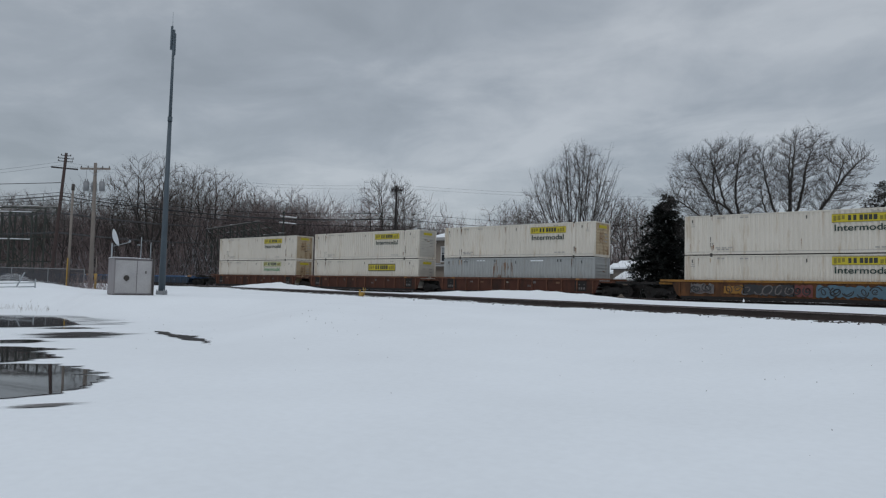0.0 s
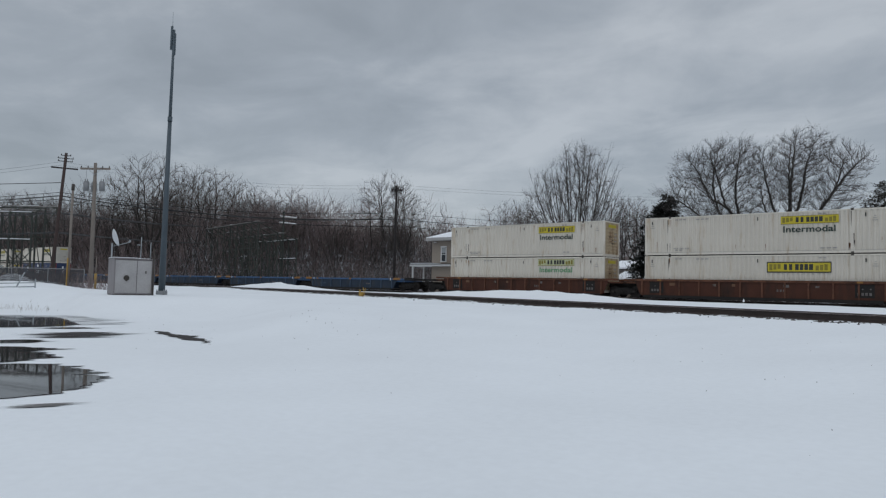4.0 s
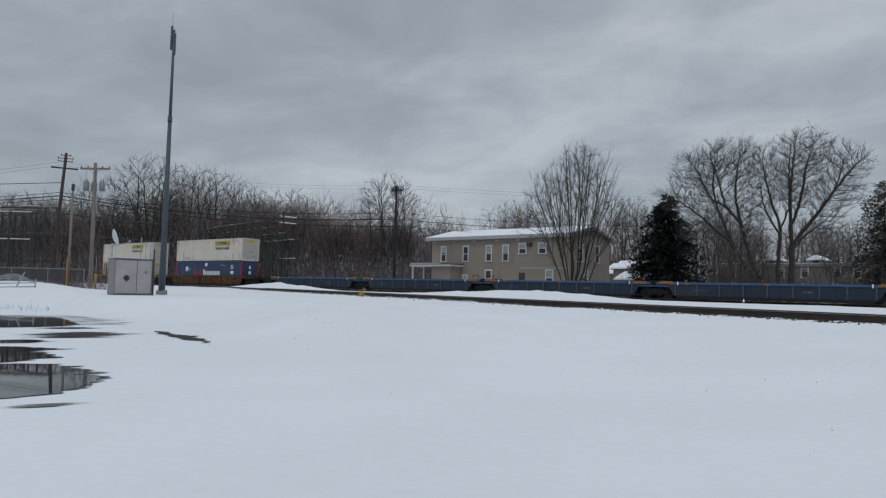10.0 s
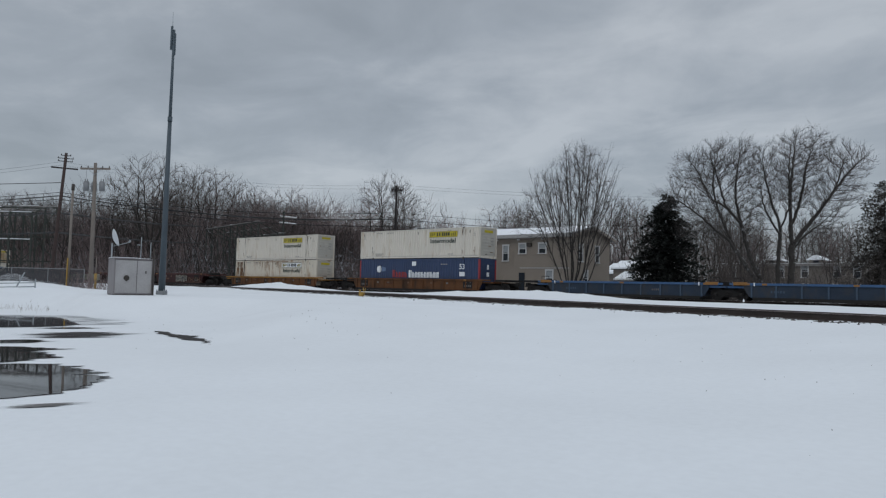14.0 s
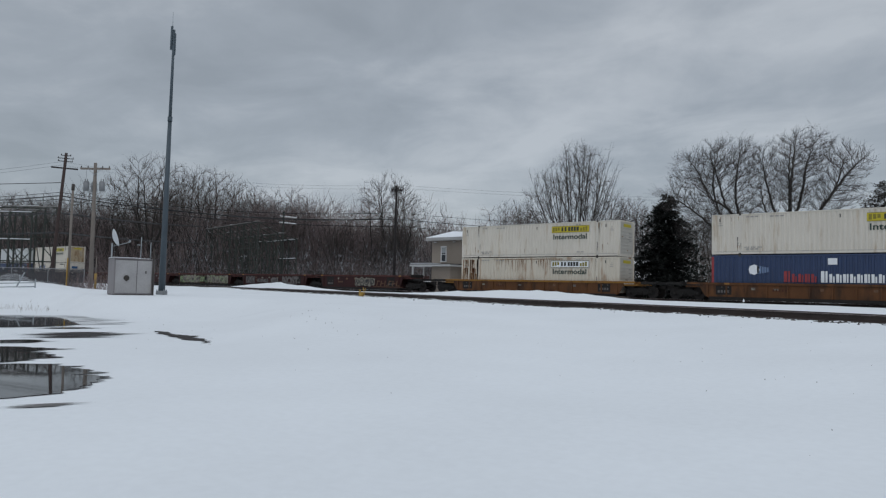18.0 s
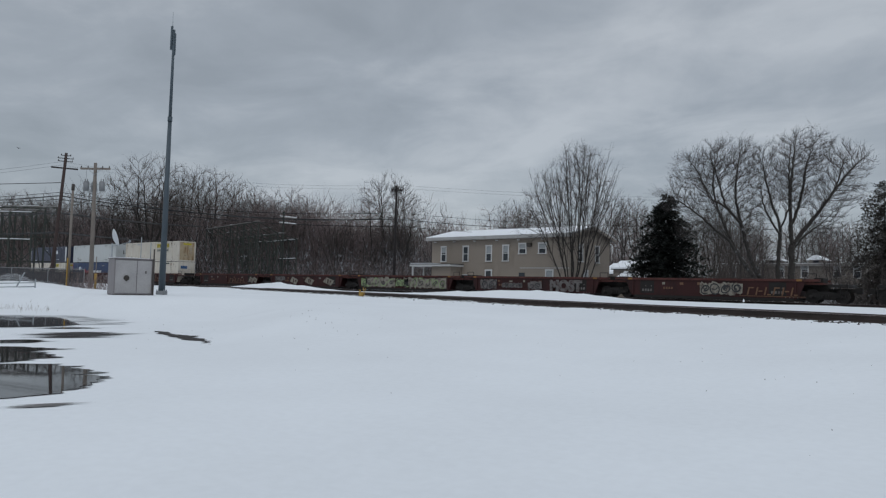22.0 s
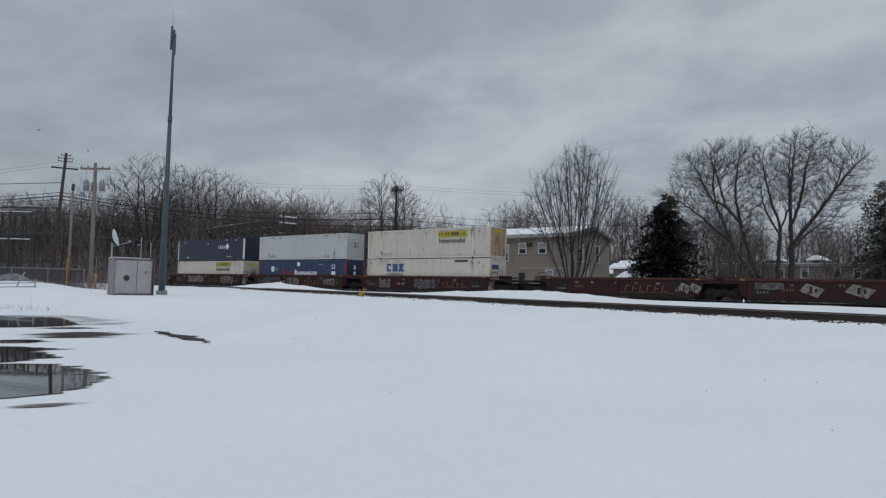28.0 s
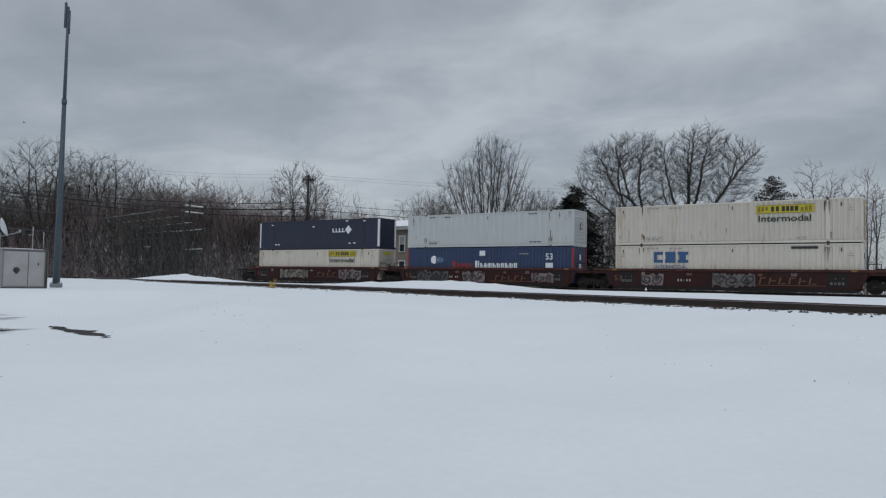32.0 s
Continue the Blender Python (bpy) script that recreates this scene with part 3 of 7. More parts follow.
def wear(c, seed):
    """Rust where the lifting castings rub, at the corners and along the bottom rail, which also gets a painted shade
    line.
    """
    r = random.Random(seed * 13 + 1)
    for x in (1.98, BOX_L - 1.98):
        streaks(c, seed * 7 + int(x), 3, ((x - 0.18, x + 0.18),), CASTING, (0.03, 0.07), (0.4, 1.3), (2.78, 1.3, 0.9))
        streaks(c, seed * 7 + 3 + int(x), 3, ((x - 0.2, x + 0.2),), RUST, (0.04, 0.09), (0.3, 0.8), (2.78, 0.75))
    streaks(c, seed * 5 + 2, 7, ((0.3, 1.7), (BOX_L - 1.7, BOX_L - 0.2), (5.5, 9.5)), RUST, (0.015, 0.04), (0.2, 0.7), (1.1, 0.8, 2.77))
    y = -BOX_W / 2
    # thin grey strip painted in as the shadow line over the bottom rail
    part("rail_shade_line", boxes((0.17, BOX_L - 0.17, y - 0.004, y + 0.004, 0.203, 0.222)), DECAL_GREY, c)
    for k in range(4):                     # rust and lettering on the bulkhead
        yy, zz = r.uniform(-0.95, 0.6), r.uniform(0.3, 1.9)
        part("marking", boxes((BOX_L - 0.008, BOX_L + 0.004, yy, yy + r.uniform(0.2, 0.5), zz, zz + 0.06)), r.choice((CASTING, DECAL_GREY, RUST)), c)
    for x in (0.55, BOX_L - 0.75):
        for k in range(3):
            part("marking", boxes((x - 0.05 * k, x + 0.12 + 0.05 * k, y - 0.007, y + 0.004, 2.36 - 0.14 * k, 2.40 - 0.14 * k)), DECAL_GREY, c)
    for k in range(12):                    # lettering low on the side, too small to read
        if k % 4 < 3:
            part("marking", boxes((2.3 + 0.11 * k, 2.38 + 0.11 * k, y - 0.007, y + 0.004, 0.46, 0.55)), DECAL_GREY, c)


def plate(c, name, mat, x0, x1, z0, z1, y=None, proud=0.008):
    yy = -BOX_W / 2 if y is None else y
    return part(name, boxes((x0, x1, yy - proud, yy + 0.004, z0, z1)), mat, c)


def small_marks(c, seed, mat=DECAL_GREY, n=5):
    """The small lettering of a container, too fine to read: short bars."""
    r = random.Random(seed)
    for x0, z0, w in ((2.4, 2.62, 0.9), (4.0, 2.60, 1.0), (2.4, 0.34, 0.9), (12.3, 0.34, 1.1), (12.2, 2.62, 0.8), (14.6, 2.45, 0.5))[:n]:
        for k in range(r.choice((2, 3))):
            plate(c, "marking", mat, x0 + k * w / 3, x0 + k * w / 3 + w / 4.2, z0, z0 + 0.08)
    for xx in (0.55, 8.3, 14.9):
        plate(c, "marking", DECAL_BLACK, xx, xx + 0.07, 2.36, 2.6)


def hauler_logo(c, yellow=DECAL_YELLOW, word=DECAL_GREEN, dark=DECAL_BLACK, x0=9.85, z0=2.02, w=3.55, h=0.56, with_word=True, border=None):
    """A broad panel with a bar-shaped emblem, and the word below it."""
    p = plate(c, "logo_panel", yellow, x0, x0 + w, z0, z0 + h, proud=0.010)
    if border:
        for a, b, d, e in ((x0 - 0.05, x0 + w + 0.05, z0 + h, z0 + h + 0.06), (x0 - 0.05, x0 + w + 0.05, z0 - 0.06, z0), (x0 - 0.06, x0, z0, z0 + h), (x0 + w, x0 + w + 0.06, z0, z0 + h)):
            plate(c, "logo_border", border, a, b, d, e, proud=0.014)
    u = w / 3.55
    for k, (a, b) in enumerate(((0.95, 1.13), (1.25, 1.43), (1.60, 1.80), (1.86, 2.06), (2.12, 2.32), (2.38, 2.60))):
        q = part("logo_bar", boxes((x0 + a * u, x0 + b * u, -BOX_W / 2 - 0.013, -BOX_W / 2, z0 + 0.12, z0 + h - 0.10)), dark, p)
    for k in range(3):
        part("logo_bar", boxes((x0 + (0.10 + 0.24 * k) * u, x0 + (0.28 + 0.24 * k) * u, -BOX_W / 2 - 0.012, -BOX_W / 2, z0 + 0.10 + 0.05 * k, z0 + h - 0.10)), DECAL_OLIVE, p)
        part("logo_bar", boxes((x0 + (2.74 + 0.24 * k) * u, x0 + (2.92 + 0.24 * k) * u, -BOX_W / 2 - 0.012, -BOX_W / 2, z0 + 0.10, z0 + h - 0.20 + 0.05 * k)), DECAL_OLIVE, p)
    for a, b in ((0.0, 0.035), (h - 0.035, h)):
        part("logo_edge", boxes((x0, x0 + w, -BOX_W / 2 - 0.0125, -BOX_W / 2, z0 + a, z0 + b)), DECAL_OLIVE, p)
    if with_word:
        writing("lettering", "Intermodal", word, c, x0 + 0.16, -BOX_W / 2 - 0.008, z0 - 0.56, 3.2 * u, 0.43 * h / 0.56, bold=0.016)


def end_marks(c, mat=DECAL_YELLOW):
    L = BOX_L
    part("logo_panel", boxes((L - 0.006, L + 0.02, -0.62, 0.62, 2.38, 2.62)), mat, c)
    for k in range(3):
        part("marking", boxes((L - 0.006, L + 0.02, 0.35, 0.75, 1.85 - 0.3 * k, 1.93 - 0.3 * k)), DECAL_GREY, c)


def white_hauler(x, z, label, paint=WHITE_BOX, end_paint=None, seed=0, **logo):
    c = container(x, z, paint, label, end_paint=end_paint or END_WHITE)
    hauler_logo(c, **logo)
    small_marks(c, seed)
    wear(c, seed)
    end_marks(c)
    return c


LOW, HIGH = 0.354, 3.285


def blue_stack_box(x):
    """A blue box with red end posts, a pale emblem and a long band of lettering shapes."""
    c = container(x, LOW, BLUE_BOX, "blue corrugated container with red corner posts, low in a well car", post_paint=RED_POST, end_paint=BLUE_BOX)
    y = -BOX_W / 2
    em = part("logo_disc", prism(bmesh.new(), [(2.95 + 0.36 * math.cos(a) * (1.15 if i % 2 else 1), 1.86 + 0.36 * math.sin(a)) for i, a in enumerate([math.pi / 4 * j for j in range(8)])], "y", y - 0.012, y), DECAL_WHITE, c, "pale emblem")
    for k in range(5):
        part("logo_stripe", boxes((3.15 + 0.16 * k, 3.27 + 0.16 * k, y - 0.012, y, 1.56 + 0.03 * k, 2.14 - 0.03 * k)), EMBLEM_BLUE, em)
    lx, heights = 4.9, [0.75] + [0.56] * 4 + [0, 0.75] + [0.56] * 9
    for k, hh in enumerate(heights):
        w = 0.50 if hh > 0.6 else 0.40
        if hh:
            mat = RED_POST if k < 5 else DECAL_WHITE
            b = part("logo_bar", boxes((lx, lx + 0.42 * w, y - 0.012, y, 1.02, 1.02 + hh)), mat, c)
            part("logo_stroke", boxes((lx + 0.54 * w, lx + 0.78 * w, y - 0.012, y, 1.02, 1.02 + hh * (1.0, 0.72, 0.9)[k % 3])), mat, b)
        lx += w if hh else 0.18
    plate(c, "notice_plate", DECAL_WHITE, 7.6, 8.15, 2.2, 2.62)
    writing("lettering", "53", DECAL_WHITE, c, 13.75, y - 0.008, 1.86, 0.62, 0.5, bold=0.01)
    plate(c, "notice_plate", DECAL_WHITE, 13.75, 14.4, 1.2, 1.6)
    for k in range(4):
        plate(c, "marking", DECAL_GREY, 11.4 + 0.22 * k, 11.56 + 0.22 * k, 2.3, 2.38)
    part("notice_plate", boxes((BOX_L - 0.006, BOX_L + 0.02, -0.2, 0.15, 1.2, 1.6)), DECAL_WHITE, c)
    part("marking", boxes((BOX_L - 0.006, BOX_L + 0.02, -0.15, 0.1, 1.86, 2.3)), DECAL_WHITE, c)
    return c


# stacks, by the place of their trailing end when the clip starts
XS, XP, XQ, XR, XA, XB, XC, XK, XU = -20.94, -44.55, -64.07, -83.70, -193.65, -217.09, -322.30, -341.85, -361.38
UPPER = "white corrugated shipping container with a yellow panel, stacked on another"
LOWER = "white corrugated container with a yellow panel, low in a well car"
white_hauler(XS, HIGH, UPPER, seed=1)
white_hauler(XS, LOW, LOWER, seed=2, z0=2.17)
white_hauler(XP, HIGH, UPPER, seed=3, end_paint=BEIGE_DOOR)
c = container(XP, LOW, GREY_BOX, "plain grey corrugated shipping container low in a well car")
small_marks(c, 4, DECAL_WHITE, 4)
wear(c, 4)
plate(c, "notice_plate", DECAL_WHITE, 9.9, 11.2, 2.56, 2.66)
streaks(c, 80, 26, ((5.9, 8.0),), RUST, (0.02, 0.06), (0.3, 1.4), (2.5, 2.2, 1.4))
for x in (2.5, 2.75, 12.6, 12.9, 6.0):
    plate(c, "marking", DECAL_BLACK, x, x + 0.1, 2.5, 2.72)
white_hauler(XQ, HIGH, UPPER, seed=5)
c = white_hauler(XQ, LOW, "white container with a black-bordered yellow panel, low in a car", seed=6, z0=1.72, x0=9.0, w=3.9, h=0.62, with_word=False, border=DECAL_BLACK)
white_hauler(XR, HIGH, UPPER, seed=7, end_paint=BEIGE_DOOR)
white_hauler(XR, LOW, "white container with a faded panel and green lettering below", seed=8, end_paint=BEIGE_DOOR, yellow=DECAL_PALE, word=DECAL_GREEN_FADED, z0=2.17)
white_hauler(XA, HIGH, UPPER, seed=9)
blue_stack_box(XA)
white_hauler(XB, HIGH, "white corrugated shipping container with a few rust spots, stacked on another", seed=10)
c = white_hauler(XB, LOW, "rust-streaked white container with a faded panel, low in a car", paint=RUSTY_BOX, seed=11, yellow=DECAL_WHITE, z0=2.02, border=DECAL_GREY)
streaks(c, 77, 60, ((0.2, 1.85),), RUST, (0.03, 0.11), (0.4, 2.2), (2.77, 2.0, 1.5, 0.9))
streaks(c, 78, 70, ((4.3, 11.0),), RUST, (0.02, 0.06), (0.25, 1.1), (2.77, 2.77, 0.8, 0.55))
streaks(c, 79, 10, ((1.85, 1.98),), CASTING, (0.05, 0.09), (1.0, 2.4), (2.77,))
plate(c, "rust_band", RUST, 4.4, 10.9, 2.72, 2.77, proud=0.003)
plate(c, "rust_band", RUST, 0.2, 1.9, 0.2, 0.27, proud=0.003)
white_hauler(XC, HIGH, UPPER, seed=12, end_paint=BEIGE_DOOR)
c = container(XC, LOW, WHITE_BOX, "white shipping container with blue lettering, low in a well car")
small_marks(c, 13, DECAL_GREY, 4)
wear(c, 13)
for k, (a, b) in enumerate(((2.9, 3.55), (3.72, 4.45), (4.62, 5.35))):      # three broad blue letter shapes
    m = plate(c, "logo_letter_shape", DECAL_BLUE, a, b, 1.62, 1.84)
    part("logo_stroke", boxes((a + (0, 0.05, 0.1)[k], b - (0.42, 0.0, 0.15)[k], -BOX_W / 2 - 0.008, -BOX_W / 2 + 0.004, 1.84, 2.2)), DECAL_BLUE, m)
    part("logo_stroke", boxes((a, b, -BOX_W / 2 - 0.009, -BOX_W / 2 + 0.004, 2.2, 2.42)), DECAL_BLUE, m)
writing("lettering", "INTERMODAL", DECAL_BLUE, c, 2.95, -BOX_W / 2 - 0.008, 1.18, 2.4, 0.28)
plate(c, "marking", DECAL_BLACK, 12.0, 13.6, 2.55, 2.72)
part("logo_panel", boxes((BOX_L - 0.006, BOX_L + 0.02, -0.9, 0.1, 1.9, 2.3)), DECAL_BLUE, c)
c = container(XK, HIGH, SILVER_BOX, "pale grey corrugated shipping container, stacked on a blue one", pitch=0.6)
small_marks(c, 14, DECAL_BLACK, 5)
wear(c, 14)
part("marking", boxes((BOX_L - 0.006, BOX_L + 0.02, -0.1, 0.0, 1.3, 1.9)), DECAL_BLACK, c)
blue_stack_box(XK)
c = container(XU, HIGH, NAVY_BOX, "navy blue container with white end posts, stacked on a white one", post_paint=DECAL_WHITE, depth=0.012)
y = -BOX_W / 2
plate(c, "logo_bar", DECAL_WHITE, 10.3, 11.9, 1.62, 1.70)
for k in range(4):
    plate(c, "logo_letter_shape", DECAL_WHITE, 10.3 + 0.42 * k, 10.42 + 0.42 * k, 1.70, 2.0)
bm = boxes((-0.3, 0.3, y - 0.012, y, -0.3, 0.3))
bm.transform(pose(12.35, 0, 1.85, 0, 45, 0))
part("logo_diamond", bm, DECAL_WHITE, c)
for xx, zz in ((1.7, 2.5), (7.6, 2.2), (14.2, 2.6), (2.3, 0.45), (2.7, 0.45), (12.4, 0.5), (13.0, 0.5), (12.0, 2.65)):
    plate(c, "marking", DECAL_WHITE, xx, xx + 0.3, zz, zz + 0.09)
white_hauler(XU, LOW, LOWER, seed=15, z0=2.17)


# ---- well cars ----
def truck(x):
    """A two-axle rail truck, its centre at x."""
    t = thing("rail_truck", pose(x, 0, 0), "grimy two-axle freight truck on steel wheels under a well car", "rail truck", "trucks of the train")
    for yy in (-1.0, 1.0):
        o = ((-1.15, 0.40), (-1.12, 0.60), (-0.7, 0.66), (-0.35, 0.78), (0.35, 0.78), (0.7, 0.66), (1.12, 0.60), (1.15, 0.40), (0.72, 0.42), (0.42, 0.24), (-0.42, 0.24), (-0.72, 0.42))
        f = part("side_frame", prism(bmesh.new(), o, "y", yy - 0.07, yy + 0.07), UNDERSIDE, t)
        for k in range(3):
            part("spring", rods(((-0.2 + 0.2 * k, yy * 1.09, 0.30), (-0.2 + 0.2 * k, yy * 1.09, 0.55), 0.06), n=8), UNDERSIDE, f)
        for xx in (-0.89, 0.89):
            part("bearing_cap", rods(((xx, yy, 0.46), (xx, yy * 1.16, 0.46), 0.1), n=10), WHEEL_STEEL, f)
    part("bolster", boxes((-0.2, 0.2, -1.06, 1.06, 0.5, 0.76), bevel=0.03), UNDERSIDE, t)
    for xx in (-0.89, 0.89):
        bm = rods(((0, -0.95, 0), (0, 0.95, 0), 0.08), n=8)
        for yy in (-0.72, 0.72):
            k = 1 if yy > 0 else -1
            tube(bm, (0, yy - 0.065, 0), (0, yy + 0.065, 0), 0.457, n=24)
            tube(bm, (0, yy - k * 0.095, 0), (0, yy - k * 0.066, 0), 0.475, n=24)
            tube(bm, (0, yy + k * 0.066, 0), (0, yy + k * 0.10, 0), 0.16, 0.13, n=10)
            for j in range(4):
                a = j * math.pi / 2
                tube(bm, (0.3 * math.cos(a), yy + k * 0.06, 0.3 * math.sin(a)), (0.3 * math.cos(a), yy + k * 0.075, 0.3 * math.sin(a)), 0.05, n=6)
        w = part("wheelset", bm, WHEEL_STEEL, t)
        w.location = (xx, 0, 0.46)
    return t


def well_unit(x0, x1, paint, top_paint, label, style, sill_top=1.40, group="well cars of the train"):
    """One well between the truck centres x0 and x1: deep plated sides with stakes, end platforms over the trucks."""
    L = x1 - x0
    w = thing("well_car", pose(x0, 0, 0), label, "rail car", group)
    a, b = 1.55, L - 1.55                  # the deep part
    for k in (-1, 1):
        yo, yi = 1.44 * k, 1.40 * k
        lo, hi = min(yo, yi), max(yo, yi)
        o = ((a - 0.35, sill_top - 0.28), (a, 0.34), (a + 0.35, 0.14), (b - 0.35, 0.14), (b, 0.34), (b + 0.35, sill_top - 0.28), (b + 0.35, sill_top), (a - 0.35, sill_top))
        side = part("side_plate", prism(bmesh.new(), o, "y", lo, hi), paint, w)
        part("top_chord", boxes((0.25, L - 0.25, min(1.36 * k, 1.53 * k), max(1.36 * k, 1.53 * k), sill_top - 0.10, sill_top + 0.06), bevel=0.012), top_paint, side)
        part("bottom_chord", boxes((a + 0.3, b - 0.3, min(1.36 * k, 1.50 * k), max(1.36 * k, 1.50 * k), 0.06, 0.27), bevel=0.012), UNDERSIDE, side, "grimy bottom chord")
        n = int(round((b - a) / style["stake"]))
        for i in range(n + 1):
            xx = a + 0.2 + (b - a - 0.4) * i / n
            part("stake", boxes((xx - 0.055, xx + 0.055, min(1.441 * k, 1.515 * k), max(1.441 * k, 1.515 * k), 0.27, sill_top - 0.10)), style.get("stake_paint", paint), side)
        for xx in style["reflect"]:
            part("reflector", boxes((xx * L - 0.17, xx * L + 0.17, min(1.53 * k, 1.536 * k), max(1.53 * k, 1.536 * k), sill_top - 0.085, sill_top + 0.045)), REFLECT_ORANGE, side)
    part("well_floor", boxes((a + 0.3, b - 0.3, -1.35, 1.35, 0.10, 0.20)), UNDERSIDE, w)
    for xe, k in ((0.0, 1), (L, -1)):
        p = part("end_platform", boxes((min(xe + 0.1 * k, xe + 1.9 * k), max(xe + 0.1 * k, xe + 1.9 * k), -1.34, 1.34, sill_top - 0.30, sill_top - 0.16), bevel=0.01), top_paint, w)
        part("centre_sill", boxes((min(xe, xe + 1.7 * k), max(xe, xe + 1.7 * k), -0.32, 0.32, 0.78, sill_top - 0.30)), UNDERSIDE, p)
        part("bulkhead", boxes((min(xe + 1.72 * k, xe + 1.80 * k), max(xe + 1.72 * k, xe + 1.80 * k), -1.34, 1.34, 0.30, sill_top - 0.30)), paint, w)
        if style["rails"]:
            part("grab_rail", rods(((xe + 0.5 * k, -1.30, sill_top), (xe + 0.5 * k, -1.30, sill_top + 0.42), 0.025), ((xe + 1.2 * k, -1.30, sill_top), (xe + 1.2 * k, -1.30, sill_top + 0.42), 0.025), ((xe + 0.5 * k, -1.30, sill_top + 0.42), (xe + 1.2 * k, -1.30, sill_top + 0.42), 0.025), n=6), UNDERSIDE, w)
            part("brake_gear", boxes((min(xe + 0.25 * k, xe + 0.8 * k), max(xe + 0.25 * k, xe + 0.8 * k), -0.7, 0.6, sill_top - 0.16, sill_top + 0.16), bevel=0.03), UNDERSIDE, w)
    MOVERS.append((w, x0, 0))
    return w


def coupler(w, x, way):
    """The drawbar and knuckle that reach out beyond a car's end truck."""
    part("coupler", boxes((min(x, x + 1.9 * way), max(x, x + 1.9 * way), -0.11, 0.11, 0.74, 0.98), (min(x + 1.6 * way, x + 1.95 * way), max(x + 1.6 * way, x + 1.95 * way), -0.19, 0.19, 0.68, 1.04), bevel=0.02), UNDERSIDE, w)
    part("end_step", rods(((x + 0.9 * way, -1.32, 1.2), (x + 0.9 * way, -1.32, 0.35), 0.025), ((x + 1.3 * way, -1.32, 1.2), (x + 1.3 * way, -1.32, 0.35), 0.025), ((x + 0.9 * way, -1.32, 0.4), (x + 1.3 * way, -1.32, 0.4), 0.025), ((x + 0.9 * way, -1.32, 0.7), (x + 1.3 * way, -1.32, 0.7), 0.025), n=6), UNDERSIDE, w)
    part("end_beam", boxes((min(x + 0.2 * way, x + 1.35 * way), max(x + 0.2 * way, x + 1.35 * way), -1.40, 1.40, 1.08, 1.26), bevel=0.015), UNDERSIDE, w)


# the runs of a spray can, in a unit square: closed rings, bows and curls
RUNS = tuple([(0.5 + q * (1 - drop * i / n) * math.cos(start + sweep * i / n), 0.5 + 0.5 * (1 - drop * i / n) * math.sin(start + sweep * i / n)) for i in range(n + 1)]
             for q, start, sweep, n, drop in ((0.5, 0.4, 6.28, 10, 0.0), (0.32, 1.0, 6.28, 10, 0.0), (0.5, 0.3, 2.6, 6, 0.0), (0.5, 3.6, 2.7, 6, 0.0), (0.55, 2.2, 9.0, 16, 0.75), (0.55, -0.9, -8.0, 16, 0.7)))


def band(pts, width, y0, y1):
    """A stroke of even width along a run of (x, z), between two depths."""
    bm = bmesh.new()
    rows = []
    for i, (px, pz) in enumerate(pts):
        (ax, az), (bx, bz) = pts[max(i - 1, 0)], pts[min(i + 1, len(pts) - 1)]
        d = math.hypot(bx - ax, bz - az) or 1.0
        nx_, nz_ = -(bz - az) / d * width / 2, (bx - ax) / d * width / 2
        rows.append([bm.verts.new(q) for q in ((px + nx_, y0, pz + nz_), (px - nx_, y0, pz - nz_), (px - nx_, y1, pz - nz_), (px + nx_, y1, pz + nz_))])
    for a, b in zip(rows, rows[1:]):
        for k in range(4):
            bm.faces.new((a[k], a[(k + 1) % 4], b[(k + 1) % 4], b[k]))
    bm.faces.new(rows[0]); bm.faces.new(rows[-1][::-1])
    return bm


